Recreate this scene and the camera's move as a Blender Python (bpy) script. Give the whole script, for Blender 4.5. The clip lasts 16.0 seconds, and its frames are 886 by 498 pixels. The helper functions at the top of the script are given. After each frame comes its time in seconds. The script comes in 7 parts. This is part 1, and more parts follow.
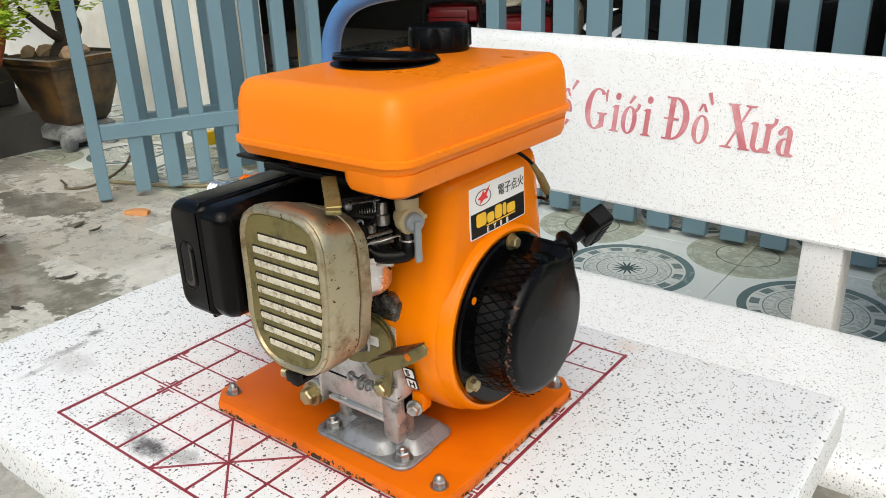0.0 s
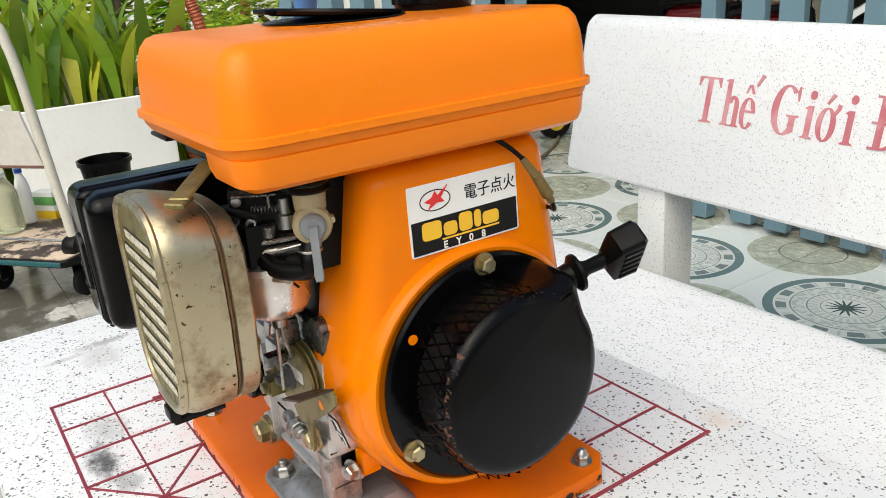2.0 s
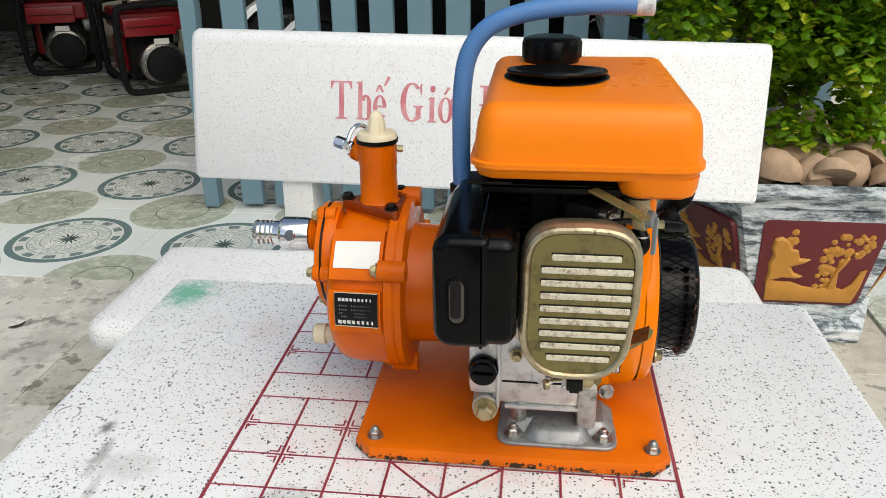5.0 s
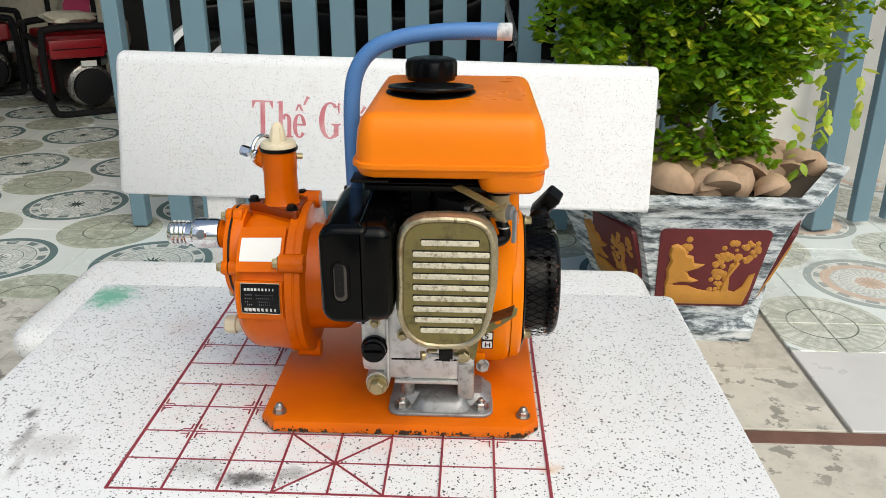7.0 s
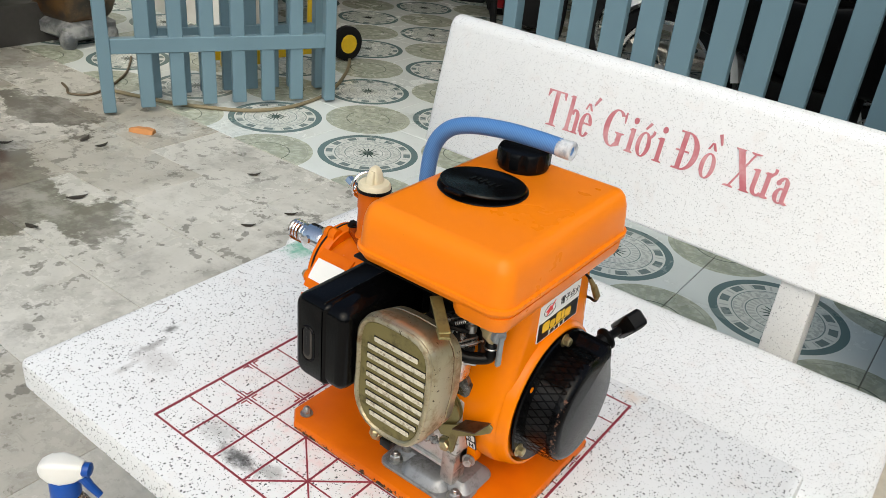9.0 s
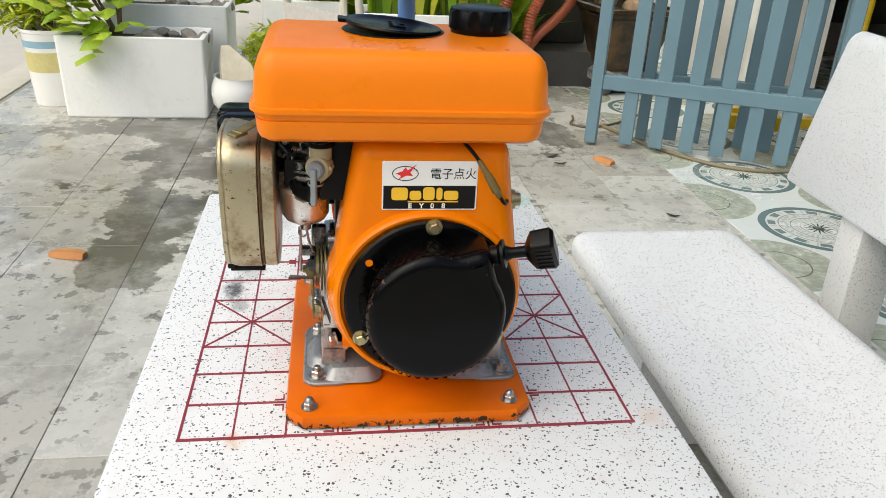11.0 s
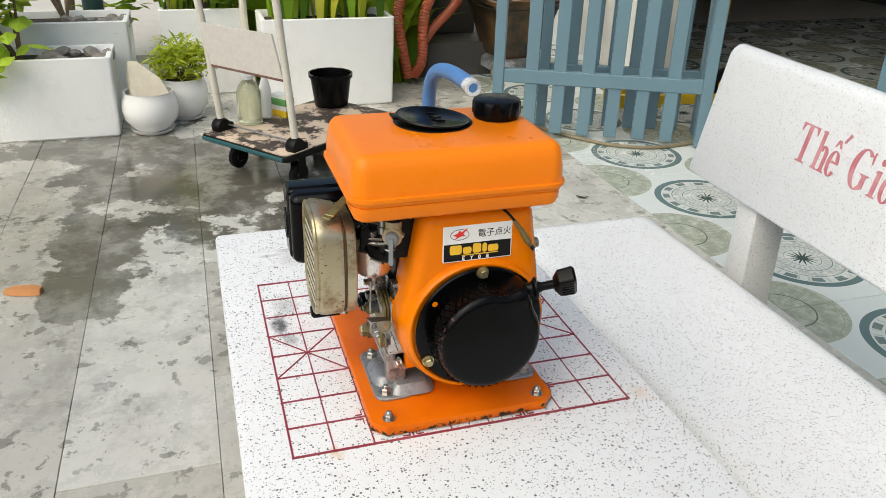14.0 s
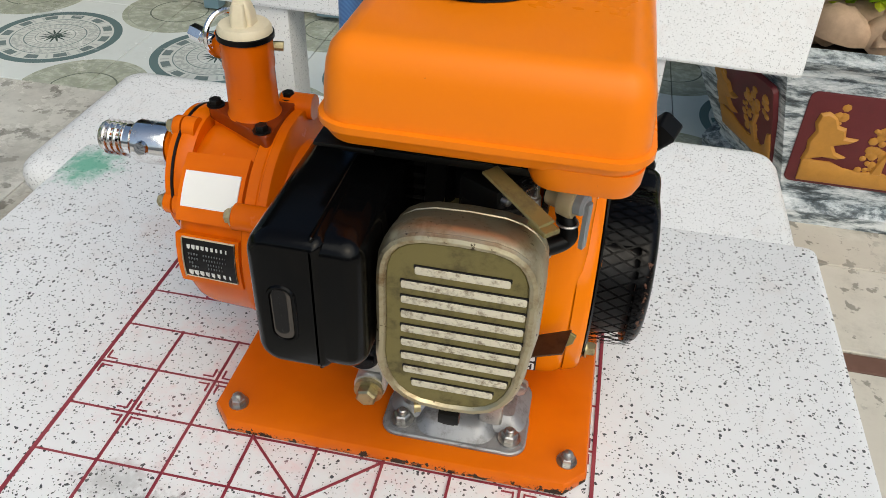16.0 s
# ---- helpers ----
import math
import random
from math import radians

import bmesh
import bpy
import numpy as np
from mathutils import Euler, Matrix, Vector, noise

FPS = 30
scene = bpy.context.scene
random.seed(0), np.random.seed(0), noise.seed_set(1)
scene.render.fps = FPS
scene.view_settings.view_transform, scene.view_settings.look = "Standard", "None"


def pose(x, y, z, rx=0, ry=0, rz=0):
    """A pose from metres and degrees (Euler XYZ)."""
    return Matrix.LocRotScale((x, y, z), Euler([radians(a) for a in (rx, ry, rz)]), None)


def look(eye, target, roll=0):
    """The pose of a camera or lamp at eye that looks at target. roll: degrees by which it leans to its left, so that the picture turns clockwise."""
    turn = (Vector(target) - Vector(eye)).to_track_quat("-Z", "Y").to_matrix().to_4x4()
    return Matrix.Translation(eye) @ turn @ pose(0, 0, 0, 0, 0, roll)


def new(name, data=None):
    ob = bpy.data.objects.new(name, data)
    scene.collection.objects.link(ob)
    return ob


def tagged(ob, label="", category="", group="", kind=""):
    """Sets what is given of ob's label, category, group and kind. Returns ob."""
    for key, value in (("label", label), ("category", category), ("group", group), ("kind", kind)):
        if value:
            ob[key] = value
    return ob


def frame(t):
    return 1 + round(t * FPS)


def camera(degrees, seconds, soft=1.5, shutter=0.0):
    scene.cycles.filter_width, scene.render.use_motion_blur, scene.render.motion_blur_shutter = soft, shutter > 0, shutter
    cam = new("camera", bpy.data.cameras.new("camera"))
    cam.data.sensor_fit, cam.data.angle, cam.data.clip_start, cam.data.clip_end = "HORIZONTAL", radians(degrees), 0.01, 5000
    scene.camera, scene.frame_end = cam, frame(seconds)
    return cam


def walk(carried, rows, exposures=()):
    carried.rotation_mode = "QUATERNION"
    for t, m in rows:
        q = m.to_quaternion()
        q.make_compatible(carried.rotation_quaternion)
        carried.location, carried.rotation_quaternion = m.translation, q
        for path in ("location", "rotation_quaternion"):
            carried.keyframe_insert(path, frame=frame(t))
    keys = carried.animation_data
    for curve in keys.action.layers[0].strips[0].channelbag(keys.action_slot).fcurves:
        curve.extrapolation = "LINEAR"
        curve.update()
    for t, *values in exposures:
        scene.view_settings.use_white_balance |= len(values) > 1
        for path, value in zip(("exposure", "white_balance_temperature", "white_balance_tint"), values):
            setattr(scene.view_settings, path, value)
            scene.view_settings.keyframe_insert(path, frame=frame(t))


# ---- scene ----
# the camera and its way round the table
cam = camera(58.9, 16.0, 0.8)
PATH = [
    (0, (0.526, -0.51, 0.966), (-0.62, 0.953, 0.229), -2.0),
    (0.5, (0.487, -0.414, 0.947), (-0.785, 0.952, 0.228), -3.0),
    (1, (0.519, -0.314, 0.922), (-0.89, 0.917, 0.214), -3.8),
    (1.5, (0.55, -0.257, 0.896), (-0.971, 0.842, 0.203), -4.3),
    (2, (0.554, -0.256, 0.901), (-1.017, 0.777, 0.218), -4.3),
    (2.5, (0.556, -0.283, 0.909), (-0.986, 0.786, 0.216), -3.8),
    (3, (0.479, -0.435, 0.926), (-0.826, 0.887, 0.184), -4.0),
    (3.2, (0.433, -0.501, 0.936), (-0.766, 0.907, 0.176), -4.0),
    (5.3, (0.06, -0.728, 1.005), (-0.071, 1.111, 0.231), -0.2),
    (5.5, (0.067, -0.745, 1.002), (-0.024, 1.101, 0.238), 0.0),
    (6, (0.114, -0.792, 1.0), (0.075, 1.065, 0.258), 0.3),
    (6.5, (0.124, -0.819, 1.004), (0.09, 1.043, 0.273), 0.3),
    (7, (0.132, -0.812, 1.015), (0.059, 1.048, 0.282), 0.3),
    (7.5, (0.117, -0.788, 1.023), (-0.043, 1.059, 0.271), 0.5),
    (8, (0.201, -0.753, 1.045), (-0.154, 1.049, 0.253), 1.5),
    (8.5, (0.387, -0.716, 1.128), (-0.286, 0.957, 0.263), 3.8),
    (9, (0.467, -0.618, 1.182), (-0.542, 0.824, 0.232), 5.8),
    (9.5, (0.545, -0.453, 1.176), (-0.779, 0.633, 0.144), 6.7),
    (9.7, (0.605, -0.373, 1.145), (-0.829, 0.553, 0.102), 6.8),
    (11.8, (0.822, -0.041, 0.966), (-1.043, 0.087, 0.256), 1.4),
    (12, (0.825, -0.042, 0.967), (-1.045, 0.075, 0.265), 1.2),
    (12.5, (0.832, -0.043, 0.971), (-1.038, 0.067, 0.27), 1.0),
    (13, (0.846, -0.054, 0.982), (-1.008, 0.128, 0.254), 1.2),
    (13.5, (0.876, -0.116, 1.029), (-0.93, 0.218, 0.238), 1.4),
    (14, (0.922, -0.273, 1.132), (-0.791, 0.283, 0.262), 1.6),
    (14.5, (0.813, -0.390, 1.126), (-0.710, 0.470, 0.158), 1.8),
    (15, (0.532, -0.481, 1.119), (-0.673, 0.709, 0.055), 2.2),
    (15.2, (0.414, -0.528, 1.126), (-0.584, 0.777, -0.008), 2.7),
    (15.5, (0.283, -0.554, 1.101), (-0.473, 0.895, -0.052), 2.5),
    (16, (0.159, -0.479, 1.029), (-0.126, 1.073, -0.199), 2.4),
]
walk(cam, [(t, look(eye, target, roll)) for t, eye, target, roll in PATH], [(t, ev, 6620, 3) for t, ev in ((0.0, 0.22), (1.0, 0.30), (2.2, 0.30), (3.0, 0.20), (5.5, 0.10), (8.0, 0.11), (9.5, 0.12), (12.0, 0.25), (13.5, 0.22), (14.5, 0.08), (15.5, -0.05), (16.0, -0.10))])

# ---- light ----
world = bpy.data.worlds.new("world")
world.use_nodes = True
scene.world = world
wt = world.node_tree
sky = wt.nodes.new("ShaderNodeTexSky")
sky.sky_type = "NISHITA"
sky.sun_disc = False
sky.sun_elevation, sky.sun_rotation = radians(49.9), radians(145)
sky.air_density, sky.dust_density, sky.ozone_density = 1.0, 4.0, 1.0
wt.nodes["Background"].inputs["Strength"].default_value = 0.150
wt.links.new(sky.outputs["Color"], wt.nodes["Background"].inputs["Color"])
sun = new("sun", bpy.data.lights.new("sun", "SUN"))
sun.data.energy, sun.data.angle, sun.data.color = 1.42, radians(75), (1.0, 0.96, 0.9)
sun.matrix_world = look((2.05, -2.93, 4.3), (0, 0, 0))

# ---- materials ----
class Mat:
    """A node material with short names for the nodes that the materials below share."""

    def __init__(self, name):
        self.m = bpy.data.materials.new(name)
        self.m.use_nodes = True
        self.t = self.m.node_tree
        self.p = self.t.nodes["Principled BSDF"]

    def n(self, kind, **inputs):
        node = self.t.nodes.new("ShaderNode" + kind)
        for key, value in inputs.items():
            self.put(node.inputs[key.replace("_", " ")], value)
        return node

    def put(self, socket, value):
        if isinstance(value, bpy.types.NodeSocket):
            self.t.links.new(value, socket)
        else:
            socket.default_value = value

    def coord(self, kind="Object"):
        return self.n("TexCoord").outputs[kind]

    def position(self):
        return self.n("NewGeometry").outputs["Position"]

    def noise(self, scale, detail=4.0, rough=0.6, vec=None):
        return self.n("TexNoise", Scale=scale, Detail=detail, Roughness=rough, Vector=vec or self.position()).outputs["Fac"]

    def ramp(self, fac, *stops):
        node = self.n("ValToRGB")
        el = node.color_ramp.elements
        while len(el) < len(stops):
            el.new(0.5)
        for e, (at, col) in zip(el, stops):
            e.position = at
            e.color = col if len(col) == 4 else (*col, 1)
        self.t.links.new(fac, node.inputs["Fac"])
        return node.outputs["Color"]

    def step(self, fac, lo, hi):
        node = self.n("MapRange", Value=fac)
        node.interpolation_type = "SMOOTHSTEP"
        node.inputs["From Min"].default_value, node.inputs["From Max"].default_value = lo, hi
        return node.outputs["Result"]

    def mix(self, fac, a, b):
        node = self.n("Mix")
        node.data_type = "RGBA"
        for sock, value in ((node.inputs[0], fac), (node.inputs[6], a), (node.inputs[7], b)):
            if isinstance(value, tuple) and len(value) == 3:
                value = (*value, 1)
            self.put(sock, value)
        return node.outputs[2]

    def math(self, op, a, b=0.0):
        node = self.n("Math")
        node.operation = op
        self.put(node.inputs[0], a)
        self.put(node.inputs[1], b)
        return node.outputs[0]

    def bump(self, height, strength=0.3, distance=0.001):
        node = self.n("Bump", Strength=strength, Distance=distance, Height=height)
        self.t.links.new(node.outputs["Normal"], self.p.inputs["Normal"])

    def base(self, colour):
        self.put(self.p.inputs["Base Color"], (*colour, 1) if isinstance(colour, tuple) and len(colour) == 3 else colour)

    def set(self, rough=0.5, metal=0.0, spec=0.5, coat=0.0):
        self.put(self.p.inputs["Roughness"], rough)
        self.put(self.p.inputs["Metallic"], metal)
        self.put(self.p.inputs["Specular IOR Level"], spec)
        self.put(self.p.inputs["Coat Weight"], coat)
        return self.m


def painted(name, colour, dark, rough=0.35, scale=40.0, chips=0.0, chip=(0.03, 0.025, 0.02), coat=0.0, amount=0.5, spec=0.5):
    """Paint with a slow change of tone, fine grain and, if asked, chipped spots."""
    m = Mat(name)
    tone = m.mix(m.math("MULTIPLY", m.step(m.noise(scale * 0.25), 0.35, 0.7), amount), colour, dark)
    if chips:
        tone = m.mix(m.step(m.noise(scale * 4, 6.0, 0.7), 1 - chips - 0.02, 1 - chips + 0.01), tone, chip)
    m.base(tone)
    m.bump(m.noise(scale * 10, 3.0), 0.06, 0.0006)
    r = m.math("ADD", m.math("MULTIPLY", m.noise(scale, 4.0), 0.25), rough - 0.12)
    return m.set(r, 0.0, spec, coat)


def metal(name, colour, stain, rough=0.35, scale=60.0, metallic=1.0, amount=0.8, specks=0.0):
    m = Mat(name)
    f = m.step(m.noise(scale, 6.0, 0.7), 0.45, 0.72)
    tone = m.mix(m.math("MULTIPLY", f, amount), colour, stain)
    if specks:
        where = m.step(m.noise(scale * 0.9, 3.0), 0.42, 0.62)
        dots = m.math("MULTIPLY", m.step(m.noise(scale * 7, 5.0, 0.7), 1 - specks, 1.02 - specks), where)
        tone = m.mix(dots, tone, tuple(c * 0.25 for c in stain))
    m.base(tone)
    m.bump(m.noise(scale * 8, 3.0), 0.1, 0.0004)
    return m.set(m.math("ADD", m.math("MULTIPLY", f, 0.3), rough), metallic)


def plain(name, colour, rough=0.5, metallic=0.0, vary=0.25, scale=50.0, spec=0.5):
    m = Mat(name)
    dark = tuple(c * (1 - vary) for c in colour)
    m.base(m.mix(m.noise(scale, 5.0, 0.7), dark, tuple(min(1, c * (1 + vary * 0.5)) for c in colour)))
    m.bump(m.noise(scale * 6, 3.0), 0.08, 0.0006)
    return m.set(rough, metallic, spec)


def terrazzo_mat(name, small, large, share, soft, marks, ground, rough_face):
    m = Mat(name)
    pos = m.position()
    warp = m.n("VectorMath", Vector=m.n("TexNoise", Scale=260.0, Detail=2.0, Vector=pos).outputs["Color"])
    warp.operation = "SCALE"
    warp.inputs["Scale"].default_value = 0.0035
    jit = m.n("VectorMath", Vector=pos)
    m.put(jit.inputs[1], warp.outputs[0])
    chips = m.n("TexVoronoi", Scale=small, Randomness=1.0, Vector=jit.outputs[0])
    big = m.n("TexVoronoi", Scale=large, Randomness=1.0, Vector=jit.outputs[0])
    tone = m.mix(m.noise(6.0, 3.0), ground, tuple(c * 0.92 for c in ground))
    tone = m.mix(m.math("MULTIPLY", m.step(m.noise(26.0, 5.0), 0.54, 0.7), 0.22), tone, (0.67, 0.60, 0.57))
    pick = m.n("SeparateColor", Color=chips.outputs["Color"]).outputs[0]
    size = m.n("SeparateColor", Color=chips.outputs["Color"]).outputs[1]
    near = m.math("LESS_THAN", chips.outputs["Distance"], m.math("ADD", m.math("MULTIPLY", size, 0.32), 0.06))
    dark = m.math("MULTIPLY", m.math("GREATER_THAN", pick, 1 - share), near)
    grey = m.math("MULTIPLY", m.math("MULTIPLY", m.math("LESS_THAN", pick, 0.14), near), 0.5)
    tone = m.mix(grey, tone, (0.42, 0.41, 0.40))
    tone = m.mix(m.math("MULTIPLY", dark, soft), tone, (0.05, 0.055, 0.06))
    bp = m.n("SeparateColor", Color=big.outputs["Color"]).outputs[0]
    bd = m.math("MULTIPLY", m.math("GREATER_THAN", bp, 1 - share * 0.35), m.math("LESS_THAN", big.outputs["Distance"], 0.33))
    tone = m.mix(m.math("MULTIPLY", bd, soft), tone, (0.06, 0.065, 0.07))
    pos3 = m.n("SeparateXYZ", Vector=pos)

    def stain(cx, cy, rx, ry, colour, amount, before):
        ex = m.math("MULTIPLY", m.math("SUBTRACT", pos3.outputs[0], cx), 1 / rx)
        ey = m.math("MULTIPLY", m.math("SUBTRACT", pos3.outputs[1], cy), 1 / ry)
        d = m.math("SQRT", m.math("ADD", m.math("MULTIPLY", ex, ex), m.math("MULTIPLY", ey, ey)))
        f = m.step(m.math("ADD", d, m.math("MULTIPLY", m.noise(70.0, 9.0, 0.75), 1.9)), 1.80, 1.05)
        return m.mix(m.math("MULTIPLY", f, amount), before, colour)

    if marks:
        tone = stain(0.0, 0.0, 0.30, 0.30, m.mix(m.math("MULTIPLY", m.step(m.noise(34.0, 4.0), 0.40, 0.64), 0.65), tone, (0.80, 0.50, 0.50)), 0.75, tone)
        tone = stain(-0.082, -0.194, 0.048, 0.020, (0.045, 0.045, 0.043), 0.92, tone)
        tone = stain(-0.332, -0.140, 0.012, 0.045, (0.24, 0.23, 0.225), 0.70, tone)
        tone = stain(-0.315, -0.185, 0.009, 0.030, (0.34, 0.33, 0.32), 0.55, tone)
        rx, ry = m.math("SUBTRACT", pos3.outputs[0], -0.402), m.math("SUBTRACT", pos3.outputs[1], -0.076)
        rr = m.math("SQRT", m.math("ADD", m.math("MULTIPLY", rx, rx), m.math("MULTIPLY", ry, ry)))
        ring = m.math("MULTIPLY", m.step(rr, 0.0105, 0.0120), m.step(rr, 0.0140, 0.0128))
        tone = m.mix(m.math("MULTIPLY", ring, m.step(m.noise(90.0, 4.0), 0.42, 0.56)), tone, (0.22, 0.20, 0.19))
        tone = stain(-0.135, -0.180, 0.05, 0.03, (0.25, 0.25, 0.24), 0.45, tone)
        tone = stain(-0.040, -0.185, 0.03, 0.02, (0.16, 0.16, 0.15), 0.55, tone)
        tone = stain(-0.348, -0.095, 0.012, 0.020, (0.10, 0.095, 0.09), 0.85, tone)
        tone = stain(-0.300, -0.150, 0.06, 0.035, (0.45, 0.43, 0.42), 0.5, tone)
        tone = stain(-0.250, 0.120, 0.05, 0.06, (0.66, 0.52, 0.47), 0.35, tone)
        tone = stain(-0.395, 0.210, 0.060, 0.065, (0.09, 0.42, 0.27), 0.85, tone)
        tone = stain(0.215, -0.165, 0.02, 0.015, (0.62, 0.36, 0.14), 0.5, tone)
        tone = stain(0.205, 0.235, 0.03, 0.02, (0.65, 0.42, 0.24), 0.35, tone)
    m.base(tone)
    m.bump(m.noise(420.0 if marks else 150.0, 3.0), rough_face, 0.0005 if marks else 0.002)
    return m.set(m.math("ADD", m.math("MULTIPLY", m.noise(20.0), 0.25), 0.28), 0.0, 0.45)


def slab_mat(name, dry, wetted):
    """Paving stone: every slab of its own tone, with dirt and, where asked, dark wet pools."""
    m = Mat(name)
    rnd = m.n("ObjectInfo").outputs["Random"]
    grain = m.noise(7.0, 8.0, 0.7)
    light = m.mix(grain, dry[0], dry[1])
    base = m.mix(m.step(rnd, 0.35, 0.85), light, m.mix(grain, dry[2], dry[3]))
    base = m.mix(m.math("MULTIPLY", m.step(m.noise(1.9, 7.0, 0.62), 0.50, 0.60), 0.5), base, dry[1])
    spots = m.math("MULTIPLY", m.step(m.noise(17.0, 6.0, 0.6), 0.565, 0.60), m.step(m.noise(2.3, 3.0), 0.38, 0.52))
    fleck = m.math("MULTIPLY", m.step(m.noise(52.0, 5.0, 0.7), 0.60, 0.64), m.step(m.noise(4.1, 4.0), 0.42, 0.60))
    spots = m.math("MAXIMUM", spots, m.math("MULTIPLY", fleck, 0.6))
    mottle = m.math("MULTIPLY", m.step(m.noise(3.7, 9.0, 0.72), 0.47, 0.66), 0.36)
    streak = m.n("Mapping", Vector=m.position(), Scale=(3.0, 22.0, 1.0))
    lines = m.step(m.noise(1.0, 6.0, 0.65, streak.outputs[0]), 0.62, 0.72)
    dirt = m.math("MAXIMUM", m.math("MULTIPLY", spots, 0.60), m.math("MAXIMUM", m.math("MULTIPLY", lines, 0.30), mottle))
    pos3 = m.n("SeparateXYZ", Vector=m.position())

    def puddle(cx, cy, rx, ry):
        ex = m.math("MULTIPLY", m.math("SUBTRACT", pos3.outputs[0], cx), 1 / rx)
        ey = m.math("MULTIPLY", m.math("SUBTRACT", pos3.outputs[1], cy), 1 / ry)
        d = m.math("SQRT", m.math("ADD", m.math("MULTIPLY", ex, ex), m.math("MULTIPLY", ey, ey)))
        return m.step(m.math("ADD", d, m.math("MULTIPLY", m.noise(2.5, 12.0, 0.64), 3.4)), 2.47, 2.33)

    wet, film = 0.0, m.step(m.noise(3.1, 9.0, 0.74), 0.44, 0.56)
    if wetted:
        pool = puddle(-2.15, -0.30, 0.80, 0.62)
        for c in ((-2.62, -0.55, 0.30, 0.80), (-1.62, -0.62, 0.62, 0.24), (-2.10, 0.35, 0.62, 0.42), (-2.65, 0.92, 0.42, 0.17), (-1.85, 0.45, 0.40, 0.15), (-1.60, 0.02, 0.24, 0.08)):
            pool = m.math("MAXIMUM", pool, m.math("MULTIPLY", puddle(*c), 0.9))
        inner = m.step(m.noise(5.5, 9.0, 0.70), 0.38, 0.56)
        wet = m.math("MULTIPLY", pool, m.math("ADD", m.math("MULTIPLY", inner, 0.38), 0.62))
        dirt = m.math("MAXIMUM", dirt, m.math("MULTIPLY", wet, 0.9))
    m.base(m.mix(dirt, base, (0.074, 0.066, 0.049)))
    m.bump(m.noise(60.0, 6.0), 0.22 if not wetted else 0.06, 0.003)
    return m.set(m.mix(m.math("MAXIMUM", wet, m.math("MULTIPLY", film, 0.7)), (0.46, 0.46, 0.46), (0.05, 0.05, 0.05)) if wetted else 0.5, 0.0, 0.45)


def medallion_mat(name="medallion_tile", slate=(0.135, 0.200, 0.205), pale=(0.64, 0.67, 0.64), green=(0.43, 0.455, 0.39), ring=None):
    """Printed floor tile: a dark round medallion in the middle, quarters of a pale one at the corners."""
    m = Mat(name)
    sep = m.n("SeparateXYZ", Vector=m.coord("Object"))
    x, y = sep.outputs[0], sep.outputs[1]

    def polar(cx, cy):
        dx, dy = m.math("SUBTRACT", m.math("ABSOLUTE", x), cx), m.math("SUBTRACT", m.math("ABSOLUTE", y), cy)
        return m.math("SQRT", m.math("ADD", m.math("MULTIPLY", dx, dx), m.math("MULTIPLY", dy, dy))), m.math("ARCTAN2", dy, dx)

    def band(r, lo, hi):
        return m.math("MULTIPLY", m.math("GREATER_THAN", r, lo), m.math("LESS_THAN", r, hi))

    def spokes(a, count, cut, phase=0.0):
        return m.math("GREATER_THAN", m.math("SINE", m.math("ADD", m.math("MULTIPLY", a, float(count)), phase)), cut)

    white = m.mix(m.noise(5.0, 5.0), (0.74, 0.78, 0.77), (0.64, 0.69, 0.68))
    dx, dy = x, y
    r = m.math("SQRT", m.math("ADD", m.math("MULTIPLY", dx, dx), m.math("MULTIPLY", dy, dy)))
    a = m.math("ARCTAN2", dy, dx)
    c = m.mix(m.math("LESS_THAN", r, 0.200), white, slate)
    c = m.mix(band(r, 0.0, 0.174), c, pale)
    c = m.mix(m.math("MULTIPLY", band(r, 0.142, 0.168), m.math("MULTIPLY", spokes(a, 12, 0.10), 0.85)), c, (slate[0] * 0.8, slate[1] * 0.8, slate[2] * 0.8))
    c = m.mix(m.math("MULTIPLY", band(r, 0.142, 0.168), m.math("MULTIPLY", spokes(a, 32, 0.75, 0.8), 0.35)), c, slate)
    c = m.mix(m.math("MULTIPLY", band(r, 0.130, 0.134), 0.8), c, slate)
    c = m.mix(m.math("MULTIPLY", band(r, 0.098, 0.128), m.math("MULTIPLY", m.step(m.noise(70.0, 2.0), 0.45, 0.55), 0.55)), c, (0.30, 0.34, 0.33))
    c = m.mix(m.math("MULTIPLY", band(r, 0.090, 0.094), 0.8), c, slate)
    c = m.mix(m.math("MULTIPLY", band(r, 0.066, 0.088), m.math("MULTIPLY", spokes(a, 30, 0.0), 0.45)), c, (0.30, 0.34, 0.33))
    c = m.mix(m.math("MULTIPLY", band(r, 0.058, 0.061), 0.7), c, slate)
    star = m.math("LESS_THAN", r, m.math("ADD", m.math("MULTIPLY", m.math("ABSOLUTE", m.math("SINE", m.math("MULTIPLY", a, 7.0))), -0.036), 0.054))
    c = m.mix(star, c, (slate[0] * 0.5, slate[1] * 0.5, slate[2] * 0.45))
    if ring:
        c = m.mix(m.math("MULTIPLY", m.math("MAXIMUM", band(r, 0.120, 0.150), band(r, 0.0, 0.045)), 0.8), c, ring)
    q, b = polar(TILE_X / 2, TILE_Y / 2)
    blotch = m.mix(m.step(m.noise(22.0, 6.0, 0.7), 0.4, 0.62), (green[0] * 0.80, green[1] * 0.82, green[2] * 0.76), (green[0] * 1.18, green[1] * 1.18, green[2] * 1.16))
    c = m.mix(m.math("LESS_THAN", q, 0.186), c, blotch)
    c = m.mix(m.math("MULTIPLY", band(q, 0.10, 0.16), m.math("MULTIPLY", spokes(b, 30, 0.1), 0.5)), c, (0.36, 0.38, 0.33))
